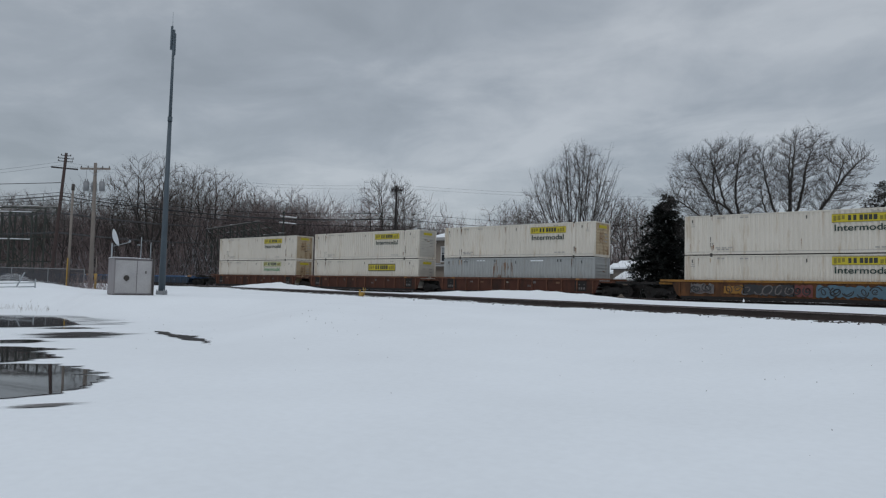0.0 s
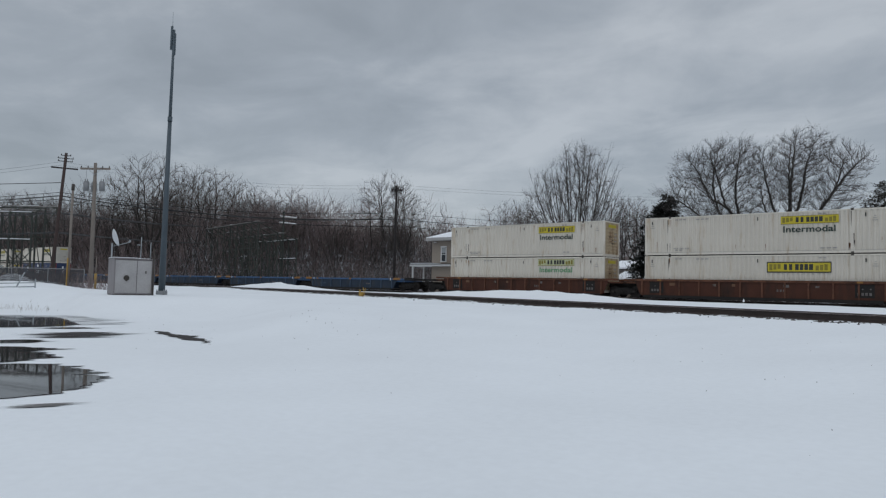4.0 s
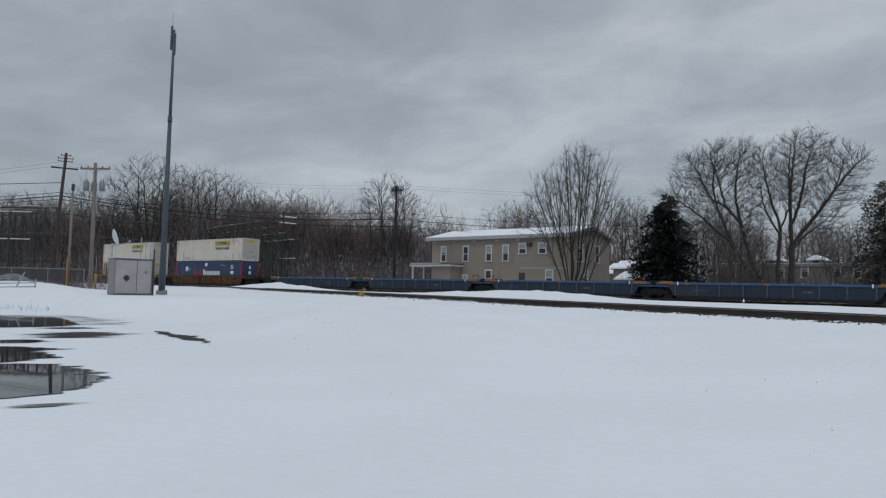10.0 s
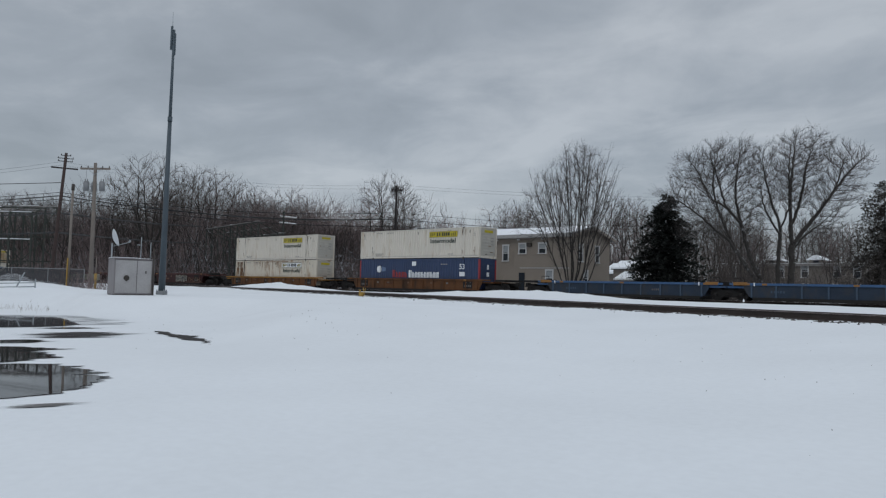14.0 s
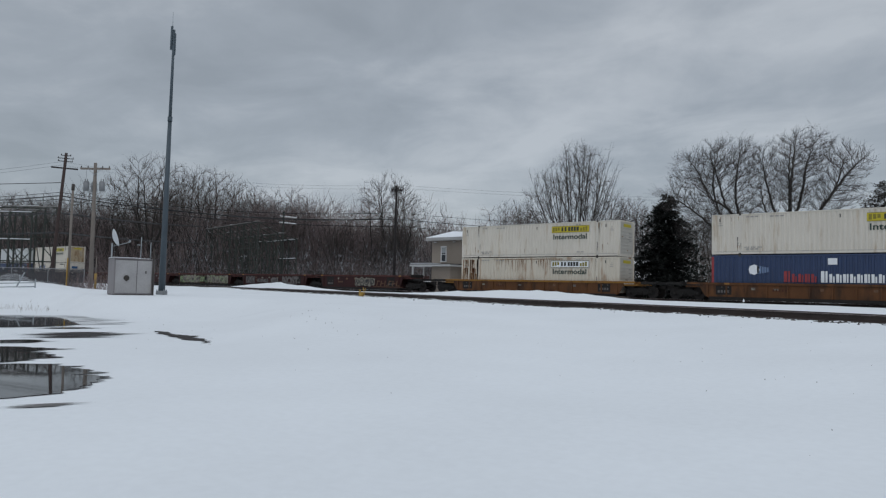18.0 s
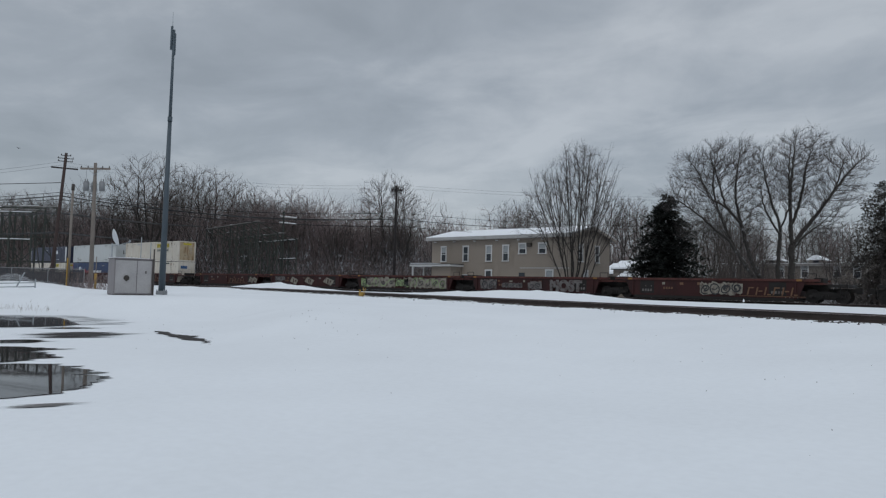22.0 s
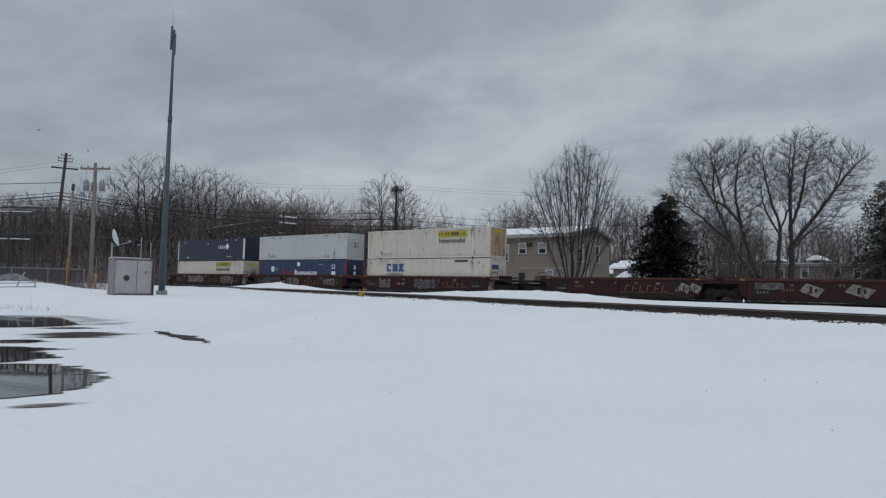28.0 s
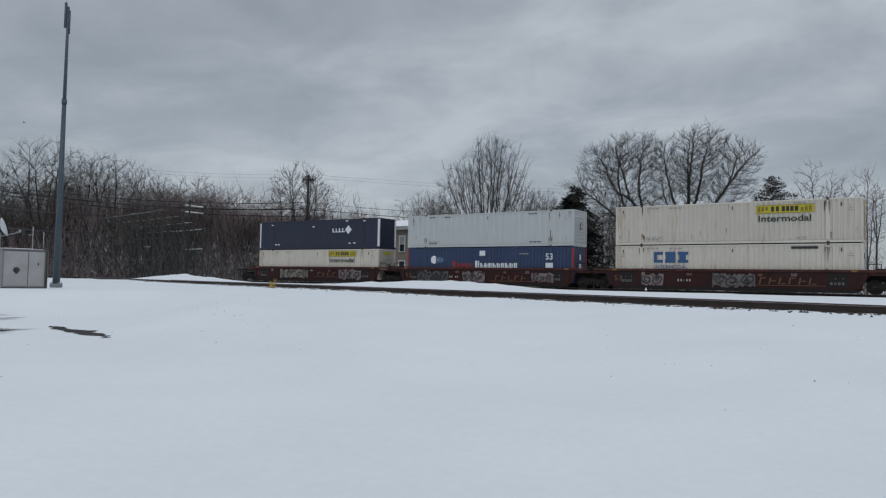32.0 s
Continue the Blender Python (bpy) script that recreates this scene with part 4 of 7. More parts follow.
def spray(w, items):
    """Sprayed pieces on a car's near side: (x from its trailing truck, width, z, height, paint, kind of shape)."""
    for x, wd, z, h, mat, shape in items:
        y = -1.522
        if shape == "diamond":
            bm = prism(bmesh.new(), ((x, z + 0.45 * h), (x + 0.3 * wd, z + h), (x + wd, z + 0.6 * h), (x + 0.72 * wd, z)), "y", y, y + 0.006)
            p = part("sprayed_shape", bm, mat, w)
            part("sprayed_stroke", boxes((x + 0.42 * wd, x + 0.52 * wd, y - 0.004, y + 0.002, z + 0.3 * h, z + 0.75 * h)), CAR_MAROON, p)
            part("sprayed_stroke", boxes((x + 0.62 * wd, x + 0.70 * wd, y - 0.004, y + 0.002, z + 0.35 * h, z + 0.62 * h)), CAR_MAROON, p)
        elif shape == "bars":              # slanted block capitals of a car builder's mark, drawn as bare strokes
            n = int(wd / 0.55)
            for k in range(n):
                cx, q = x + wd * k / n, 0.22 * h
                p = part("marking", prism(bmesh.new(), ((cx, z), (cx + 0.10, z), (cx + 0.10 + q, z + h), (cx + q, z + h)), "y", y, y + 0.006), mat, w)
                part("marking_stroke", boxes((cx + q + 0.1, cx + q + 0.36, y + 0.001, y + 0.006, z + h * (0.84, 0.42, 0.0)[k % 3], z + h * (0.84, 0.42, 0.0)[k % 3] + 0.16 * h)), mat, p)
            part("marking", boxes((x - 0.5, x + wd + 0.4, y + 0.001, y + 0.006, z - 0.09, z - 0.05)), mat, w)
        else:
            r = random.Random(int(x * 100 + z * 10 + wd * 7))
            n = max(1, round(wd / (0.8 * h)))
            halo = GRAFFITI_GREY if mat is GRAFFITI_BLACK else GRAFFITI_GREEN if wd > 4 and mat is GRAFFITI_CREAM else GRAFFITI_BLACK
            m = 5 * n + 2
            low = [(x + wd * i / m, z + h * r.uniform(0.0, 0.2)) for i in range(m + 1)]
            high = [(x + wd * i / m + r.uniform(-0.05, 0.05), z + h * r.uniform(0.78, 1.0)) for i in range(m + 1)]
            p = part("sprayed_shape", prism(bmesh.new(), low + high[::-1], "y", y, y + 0.006), mat, w)
            for k in range(n):
                for scale, wide in ((1.0, 0.09), (0.55, 0.07)):
                    run, lean_by, cell = r.choice(RUNS), r.uniform(-0.2, 0.4), wd / n
                    mx, mz = r.uniform(0.4, 0.6), r.uniform(0.42, 0.58)
                    pts = [(x + cell * (k + mx + 0.9 * scale * (px - 0.5)) + lean_by * h * (pz - 0.5), z + h * (mz + 0.72 * scale * (pz - 0.5))) for px, pz in run]
                    part("sprayed_stroke", band(pts, wide * h, y - 0.004 - 0.0004 * k, y), halo if scale == 1.0 else GRAFFITI_BLACK, p)


def mark_bars(w, x, z, n, mat, size=0.16, gap=0.2):
    """A run of car markings, too small to read."""
    for k in range(n):
        part("marking", boxes((x + k * gap, x + k * gap + size * 0.7, -1.45, -1.441, z, z + size)), mat, w)


def end_panels(w, length, top=1.42):
    """Dark stencilled squares near both ends, yellow reflectors along the side and pale data plates, as on a working car's flank."""
    for x, way in ((2.35, 1), (length - 3.45, 1)):
        p = part("stencil_panel", boxes((x, x + 1.1, -1.447, -1.441, 0.42, top - 0.16)), UNDERSIDE, w, "black stencil panel")
        for k in range(4):
            part("marking", boxes((x + 0.14 + 0.22 * k, x + 0.28 + 0.22 * k, -1.452, -1.446, 0.56, 0.74)), GRAFFITI_GREY, p)
            if k % 2:
                part("marking", boxes((x + 0.18 + 0.22 * k, x + 0.26 + 0.22 * k, -1.452, -1.446, 0.92, 1.0)), GRAFFITI_GREY, p)
    r = random.Random(int(length * 100 + top * 10))
    for k in range(5):
        x = 3.8 + (length - 8.0) * (k + r.random() * 0.6) / 5
        part("data_plate", boxes((x, x + r.uniform(0.18, 0.42), -1.448, -1.441, top - 0.42, top - r.uniform(0.2, 0.3))), r.choice((LETTER_GOLD, GRAFFITI_GREY, GRAFFITI_CREAM)), w)


STYLE_53 = {"stake": 1.45, "reflect": (0.16, 0.84), "rails": False}
STYLE_40 = {"stake_paint": CAR_BLUE_STAKE, "stake": 1.6, "reflect": (0.09, 0.16, 0.5, 0.91), "rails": True}
STYLE_SMOOTH = {"stake": 6.4, "reflect": (0.1, 0.9), "rails": True}
BROWN_LABEL = "rust-brown articulated well car with ribbed sides, loaded with containers"
trucks_at = []
# orange car under the first stack
w = well_unit(-23.0, -2.9, CAR_ORANGE, CAR_YELLOW, "orange well car with graffiti on its side, loaded with two containers", STYLE_SMOOTH | {"rails": False})
coupler(w, 0, -1)
spray(w, ((2.6, 1.7, 0.4, 0.85, GRAFFITI_GREY, "tag"), (6.3, 3.4, 0.35, 0.9, GRAFFITI_BLACK, "tag"), (5.0, 1.4, 0.45, 0.7, CAR_YELLOW, "tag"), (9.6, 1.2, 0.35, 0.9, GRAFFITI_RED, "tag"), (11.0, 4.6, 0.3, 0.95, GRAFFITI_BLUE, "tag"), (15.2, 2.2, 0.4, 0.7, GRAFFITI_RED, "tag")))
trucks_at += [-23.0, -2.9]
# brown three-unit car
ends = (-85.6, -65.95, -46.3, -26.7)
for a, b in zip(ends, ends[1:]):
    w = well_unit(a, b, CAR_BROWN, CAR_BROWN_LIT_WORN, BROWN_LABEL, STYLE_53 | {"stake_paint": CAR_BROWN_LIT_WORN}, sill_top=1.42)
    end_panels(w, b - a)
    mark_bars(w, 11.5, 0.7, 3, GRAFFITI_GREY)
    if a == ends[0]:
        coupler(w, 0, -1)
    if b == ends[-1]:
        coupler(w, b - a, 1)
trucks_at += list(ends)
# empty blue five-unit car
ends = (-171.2, -155.1, -138.7, -122.2, -105.7, -89.6)
for a, b in zip(ends, ends[1:]):
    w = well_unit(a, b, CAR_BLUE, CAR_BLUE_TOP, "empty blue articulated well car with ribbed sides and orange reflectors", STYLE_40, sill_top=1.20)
    mark_bars(w, 10.5, 0.62, 4, GRAFFITI_GREY, 0.14, 0.16)
    mark_bars(w, 3.0, 0.60, 5, CAR_BLUE_STAKE, 0.16, 0.2)
    for x in (0.5, b - a - 1.5):
        part("end_block", boxes((x, x + 0.95, -1.54, -1.37, 1.10, 1.32), bevel=0.02), REFLECT_ORANGE, w, "orange end casting")
    part("end_marker", boxes((1.9, 1.98, -1.54, -1.53, 1.05, 1.3)), DECAL_WHITE, w)
    part("end_marker", boxes((b - a - 1.98, b - a - 1.9, -1.54, -1.53, 1.05, 1.3)), DECAL_WHITE, w)
    if a == ends[0]:
        coupler(w, 0, -1)
    if b == ends[-1]:
        coupler(w, b - a, 1)
trucks_at += list(ends)
# two single cars
for a, b, top in ((-195.65, -175.85, CAR_ORANGE), (-219.1, -199.3, CAR_YELLOW)):
    w = well_unit(a, b, CAR_ORANGE, top, "dirty orange well car with ribbed sides, loaded with two containers", STYLE_53 | {"stake_paint": CAR_ORANGE}, sill_top=1.22)
    end_panels(w, b - a, 1.2)
    coupler(w, 0, -1)
    coupler(w, b - a, 1)
    mark_bars(w, 6.2, 0.7, 5, CAR_BROWN)
    trucks_at += [a, b]
# empty maroon five-unit car with graffiti
ends = (-301.3, -285.3, -269.7, -254.0, -238.6, -223.4)
pieces = (((12.9, 1.0, 0.4, 0.85, GRAFFITI_CREAM, "diamond"), (13.7, 1.0, 0.4, 0.85, GRAFFITI_CREAM, "diamond"), (8.6, 3.6, 0.5, 0.5, LETTER_GOLD, "bars")),
          ((2.4, 1.9, 0.8, 0.55, GRAFFITI_GREY, "tag"), (5.2, 1.6, 0.35, 0.95, GRAFFITI_CREAM, "diamond"), (7.9, 1.8, 0.35, 0.95, GRAFFITI_CREAM, "diamond"), (11.2, 1.9, 0.35, 0.95, GRAFFITI_CREAM, "diamond")),
          ((1.9, 0.9, 0.3, 1.0, GRAFFITI_GREEN, "tag"), (2.6, 4.3, 0.25, 1.2, GRAFFITI_CREAM, "tag"), (7.0, 1.8, 0.4, 0.9, GRAFFITI_GREEN, "tag"), (8.2, 5.6, 0.25, 1.2, GRAFFITI_CREAM, "tag")),
          ((2.2, 1.8, 0.35, 1.0, GRAFFITI_GREY, "tag"), (4.6, 2.2, 0.55, 0.5, GRAFFITI_GREY, "tag"), (7.4, 1.4, 0.4, 0.8, GRAFFITI_GREY, "tag")),
          ((7.0, 3.0, 0.35, 1.05, GRAFFITI_CREAM, "tag"), (10.3, 3.4, 0.45, 0.55, LETTER_GOLD, "bars")))
for k, (a, b) in enumerate(zip(ends, ends[1:])):
    w = well_unit(a, b, CAR_MAROON, CAR_MAROON_TOP, "empty maroon articulated well car sprayed with graffiti", STYLE_SMOOTH, sill_top=1.52)
    spray(w, pieces[k])
    end_panels(w, b - a, 1.5)
    if k == 3:
        writing("graffiti_lettering", "MOST", GRAFFITI_GREY, w, 9.6, -1.524, 0.34, 3.1, 1.0, bold=0.07)
    mark_bars(w, 4.2, 0.75, 4, LETTER_GOLD)
    mark_bars(w, 12.8, 0.3, 5, GRAFFITI_GREY, 0.06, 0.25)
    if a == ends[0]:
        coupler(w, 0, -1)
    if b == ends[-1]:
        coupler(w, b - a, 1)
trucks_at += list(ends)
# loaded maroon three-unit car, the last of the train
ends = (-363.35, -343.8, -324.25, -304.7)
pieces = (((5.4, 3.9, 0.35, 0.95, GRAFFITI_CREAM, "tag"), (10.6, 2.6, 0.6, 0.4, LETTER_GOLD, "bars"), (13.4, 2.8, 0.25, 1.1, GRAFFITI_PINK, "tag")),
          ((3.2, 3.4, 0.25, 1.1, GRAFFITI_BLACK, "tag"), (8.0, 2.2, 0.25, 1.05, GRAFFITI_PINK, "tag"), (11.2, 3.0, 0.5, 0.4, LETTER_GOLD, "bars"), (14.6, 1.9, 0.35, 0.9, GRAFFITI_PINK, "tag")),
          ((4.0, 1.6, 0.25, 1.0, GRAFFITI_PINK, "tag"), (9.0, 2.8, 0.25, 1.05, GRAFFITI_GREY, "tag"), (12.0, 3.6, 0.55, 0.45, LETTER_GOLD, "bars")))
for k, (a, b) in enumerate(zip(ends, ends[1:])):
    w = well_unit(a, b, CAR_MAROON, CAR_MAROON_TOP, "maroon articulated well car with graffiti, loaded with containers", STYLE_SMOOTH, sill_top=1.48)
    spray(w, pieces[k])
    end_panels(w, b - a, 1.5)
    writing("lettering", "53", LETTER_GOLD, w, 1.9, -1.446, 0.66, 0.62, 0.36)
    mark_bars(w, 6.6, 0.66, 5, DECAL_GREY)
    if a == ends[0]:
        coupler(w, 0, -1)
    if b == ends[-1]:
        coupler(w, b - a, 1)
trucks_at += list(ends)
first_truck = truck(trucks_at[0])
MOVERS.append((first_truck, trucks_at[0], 0))
for x in trucks_at[1:]:
    MOVERS.append((copy_thing(first_truck, pose(x, 0, 0)), x, 0))


# ---- houses ----
def window(parent, x, y, z0, z1, w, face="y", mullion=True, blind=0.5):
    """A sash window with a white frame on a wall that faces -y, or +x when face is x."""
    h = z1 - z0

    def local(x0, x1, d0, d1, a, b):
        return (x0, x1, -d1, -d0, a, b)
    turn = pose(x, y, z0) if face == "y" else pose(x, y, z0, 0, 0, 90)
    win = part("window", boxes(local(-w / 2 - 0.12, w / 2 + 0.12, 0.0, 0.02, -0.1, h + 0.14)), TRIM_WHITE, parent, "white-framed sash window")
    win.matrix_basis = turn
    part("frame", boxes(local(-w / 2 - 0.13, -w / 2, 0.0, 0.07, -0.02, h + 0.02), local(w / 2, w / 2 + 0.13, 0.0, 0.07, -0.02, h + 0.02), local(-w / 2 - 0.15, w / 2 + 0.15, 0.0, 0.09, h + 0.02, h + 0.17)), TRIM_WHITE, win)
    part("sill", boxes(local(-w / 2 - 0.17, w / 2 + 0.17, 0.0, 0.12, -0.1, -0.02)), TRIM_WHITE, win)
    part("pane", boxes(local(-w / 2, w / 2, 0.021, 0.028, 0, h)), GLASS, win, "dark reflecting pane")
    if mullion:
        part("meeting_rail", boxes(local(-w / 2, w / 2, 0.028, 0.05, h / 2 - 0.03, h / 2 + 0.03)), TRIM_WHITE, win)
    if blind:
        part("curtain", boxes(local(-w / 2 + 0.02, w / 2 - 0.02, 0.029, 0.033, h * (1 - blind), h - 0.02)), CURTAIN, win)
    return win


def clapboards(parent, x0, x1, y, z0, z1, mat, face="y", gable=None):
    """Overlapping boards on a wall; each course leans out at its lower edge. gable: the height of the ridge over z1."""
    bm = bmesh.new()
    step = 0.2
    top = z1 + (gable or 0)
    n = int((top - z0) / step)
    for i in range(n):
        a, b = z0 + i * step, z0 + (i + 1) * step
        lo, hi = x0, x1
        if gable and b > z1:
            k = (b - z1) / gable
            mid = (x0 + x1) / 2
            lo, hi = x0 + (mid - x0) * k, x1 - (x1 - mid) * k
        pts = ((0.0, b), (-0.026, a), (0.0, a))
        if face == "y":
            prism(bm, [(y + p[0], p[1]) for p in pts], "x", lo, hi)
        else:
            prism(bm, [(y - p[0], p[1]) for p in pts], "y", lo, hi)
    ob = part("clapboard_cladding", bm, mat, parent)
    ob["kind"] = "stuff"
    return ob


def gable_house(name, x0, x1, y0, y1, base, eaves, ridge, mat, label, overhang=0.55, trim=TRIM_WHITE):
    h = thing(name, pose(0, 0, 0), label, "house")
    wall = part("wall", prism(bmesh.new(), ((y0, base), (y1, base), (y1, eaves), ((y0 + y1) / 2, ridge - 0.25), (y0, eaves)), "x", x0, x1), mat, h)
    clapboards(wall, x0, x1, y0 - 0.001, base + 0.5, eaves, mat)
    clapboards(wall, y0, y1, x1 + 0.001, base + 0.5, eaves, mat, face="x", gable=ridge - 0.25 - eaves)
    part("foundation", boxes((x0 - 0.04, x1 + 0.04, y0 - 0.04, y1 + 0.04, base - 0.3, base + 0.5)), FOUNDATION, h)
    ym = (y0 + y1) / 2
    slope = (ridge - eaves) / (ym - y0)
    lo = eaves - slope * overhang
    for k in (-1, 1):
        ye = ym + k * (ym - y0 + overhang)
        o = ((ym, ridge - 0.18), (ye, lo - 0.18), (ye, lo), (ym, ridge))
        roof = part("roof_slope", prism(bmesh.new(), o, "x", x0 - overhang, x1 + overhang), trim, h)
        part("snow_cover", prism(bmesh.new(), ((ym, ridge + 0.004), (ye, lo + 0.004), (ye, lo + 0.05), (ym, ridge + 0.06)), "x", x0 - overhang + 0.03, x1 + overhang - 0.03), SNOW_CLEAN, roof, "settled snow")
        part("fascia", boxes((x0 - overhang, x1 + overhang, min(ye, ye + k * 0.04), max(ye, ye + k * 0.04), lo - 0.34, lo - 0.004)), trim, roof)
    part("soffit", boxes((x0 - overhang, x1 + overhang, y0 - overhang, y0 - 0.03, lo - 0.36, lo - 0.33)), trim, h)
    for k in (-1, 1):
        o = [(ym + k * a, b) for a, b in ((0, ridge - 0.184), (ym - y0 + overhang, lo - 0.184), (ym - y0 + overhang, lo - 0.40), (0, ridge - 0.40))]
        part("barge_board", prism(bmesh.new(), o, "x", x1 + overhang - 0.04, x1 + overhang), mat, h)
    return h


tan_house = gable_house("house", -56.2, -37.5, 10, 18.6, -0.45, 6.42, 7.4, SIDING_TAN, "two-storey tan clapboard house with white windows and a snowy low roof", trim=TRIM_SHADED)
for x, blind in ((-54.3, 0.4), (-51.0, 0.0), (-47.7, 0.5), (-45.4, 0.45)):
    window(tan_house, x, 9.97, 3.56, 5.14, 0.62, blind=blind)
for x in (-43.2, -40.7):
    window(tan_house, x, 9.97, 4.32, 5.28, 0.78, blind=0.5)
window(tan_house, -47.7, 9.97, 0.75, 2.42, 0.72, blind=0)
window(tan_house, -39.8, 9.97, 1.1, 2.45, 0.74, blind=0.6)
window(tan_house, -51.0, 9.97, 1.05, 1.85, 0.5, blind=0.4)
part("door", boxes((-43.62, -42.88, 9.93, 9.966, -0.1, 2.25)), GLASS, tan_house, "dark doorway")
window(tan_house, -37.47, 15.7, 3.55, 5.2, 0.7, face="x", blind=0)
window(tan_house, -37.47, 13.3, 1.0, 2.5, 0.7, face="x", blind=0.4)
window(tan_house, -37.47, 12.2, 3.55, 5.2, 0.7, face="x", blind=0.3)
part("bracket", boxes(*[(x - 0.05, x + 0.05, 9.55, 9.96, 5.72, 5.82) for x in (-55.5, -52.6, -49.6, -46.5, -43.6, -40.6)]), TRIM_WHITE, tan_house)
part("water_table", boxes((-43.5, -37.46, 9.925, 9.968, 2.72, 2.78)), TRIM_WHITE, tan_house)
part("vent_box", boxes((-42.6, -42.0, 9.7, 9.97, 5.02, 5.42), bevel=0.04), CASTING, tan_house)
# closed entry and open porch at its end
porch = part("porch", boxes((-54.4, -51.6, 8.0, 9.96, -0.45, 2.85)), SIDING_TAN, tan_house)
clapboards(porch, -54.4, -51.6, 7.999, 0.0, 2.8, SIDING_TAN)
part("porch_roof", boxes((-57.5, -51.3, 7.55, 9.96, 2.86, 3.08)), TRIM_WHITE, porch)
part("roof_edge", boxes((-57.55, -51.25, 7.5, 9.965, 3.084, 3.16)), ROOF_DARK, porch)
part("snow_cover", boxes((-57.45, -54.0, 7.6, 9.95, 3.164, 3.24), bevel=0.03), SNOW_CLEAN, porch)
part("post", boxes((-57.25, -57.1, 7.7, 7.85, -0.45, 2.855)), TRIM_WHITE, porch)
part("post", boxes((-57.25, -57.1, 9.6, 9.75, -0.45, 2.855)), TRIM_WHITE, porch)

far_house = gable_house("house", -37.5, -18.9, 54, 63, -0.45, 5.0, 5.12, SIDING_GREY, "taupe two-storey house with white windows behind bare trees", overhang=0.4, trim=PLANK_GREY)
for x in (-36.0, -32.6, -29.4, -26.3, -22.3, -19.9):
    window(far_house, x, 53.97, 3.1, 4.75, 0.75, blind=0.4)
    window(far_house, x, 53.97, 0.6, 2.1, 0.75, blind=0.3)
for x in (-31.0, -25.2):
    dormer = part("dormer", boxes((x - 0.9, x + 0.9, 55.4, 58.4, 5.0, 5.55)), SIDING_GREY, far_house)
    part("window", boxes((x - 0.35, x + 0.35, 55.36, 55.396, 5.12, 5.5)), GLASS, dormer)
    bm = prism(bmesh.new(), ((x - 1.3, 5.554), (x + 1.3, 5.554), (x + 0.2, 6.2), (x - 0.2, 6.2)), "y", 55.0, 59.0)
    part("dormer_roof", bm, SNOW_CLEAN, dormer, "snowy dormer roof")


def shed(x0, x1, y0, y1, wall_h, ridge, mat, label):
    s = thing("shed", pose(0, 0, 0), label, "shed")
    xm = (x0 + x1) / 2
    part("wall", prism(bmesh.new(), ((y0, -0.5), (y1, -0.5), (y1, wall_h), ((y0 + y1) / 2, ridge - 0.1), (y0, wall_h)), "x", x0, x1), mat, s)
    ym = (y0 + y1) / 2
    for k in (-1, 1):
        ye = ym + k * (ym - y0 + 0.3)
        part("roof_slope", prism(bmesh.new(), ((ym, ridge - 0.1), (ye, wall_h - 0.2), (ye, wall_h - 0.1), (ym, ridge)), "x", x0 - 0.25, x1 + 0.25), ROOF_DARK, s)
        part("snow_cover", prism(bmesh.new(), ((ym, ridge + 0.004), (ye, wall_h - 0.096), (ye, wall_h + 0.1), (ym, ridge + 0.2)), "x", x0 - 0.23, x1 + 0.23), SNOW_CLEAN, s, "settled snow")
    part("door", boxes((x1 + 0.001, x1 + 0.03, ym - 0.6, ym + 0.6, -0.4, wall_h - 0.3)), TRIM_WHITE, s)
    return s


shed(-37.6, -34.6, 20.5, 25.5, 1.85, 2.65, SIDING_TAN, "small tan garden shed with a thick snowy roof")
shed(-43.4, -39.8, 31.0, 36.0, 3.5, 4.4, SIDING_GREY, "dark garden garage with a snowy roof behind a shed")
shed(-46.0, -41.0, 33, 40, 2.9, 4.2, SIDING_GREY, "dark low garage with a snowy roof behind the trees")


def parked_car(x, y, turn, label, paint):
    """A parked saloon with a thick cap of snow."""
    c = thing("car", pose(x, y, ground_z(x, y), 0, 0, turn), label, "car")
    body = ((-2.2, 0.35), (-2.25, 0.75), (-1.7, 0.92), (-1.0, 0.98), (1.0, 0.95), (1.95, 0.82), (2.2, 0.6), (2.2, 0.35))
    bm = prism(bmesh.new(), body, "y", -0.85, 0.85)
    bmesh.ops.bevel(bm, geom=[e for e in bm.edges], offset=0.06, segments=2, affect="EDGES")
    part("body", bm, paint, c)
    cab = ((-1.55, 0.96), (-1.0, 1.42), (0.3, 1.46), (1.05, 0.96))
    bm = prism(bmesh.new(), cab, "y", -0.72, 0.72)
    bmesh.ops.bevel(bm, geom=[e for e in bm.edges], offset=0.05, segments=2, affect="EDGES")
    part("cabin", bm, GLASS, c, "dark glazed cabin")
    snow = ((-1.9, 0.95), (-1.2, 1.42), (-0.9, 1.6), (0.2, 1.64), (0.8, 1.3), (1.2, 1.02), (2.0, 0.92), (1.9, 0.86), (1.0, 0.99), (0.3, 1.47), (-1.0, 1.43), (-1.6, 0.98))
    bm = prism(bmesh.new(), snow, "y", -0.74, 0.74)
    part("snow_cover", bm, SNOW_CLEAN, c, "thick cap of snow")
    for xx in (-1.4, 1.4):
        for yy in (-0.8, 0.8):
            w = part("wheel", rods(((xx, yy - 0.1, 0.33), (xx, yy + 0.1, 0.33), 0.33), n=18), RUBBER, c)
            part("hub", rods(((xx, yy - 0.11, 0.33), (xx, yy + 0.11, 0.33), 0.17), n=12), GALV, w)
    return c


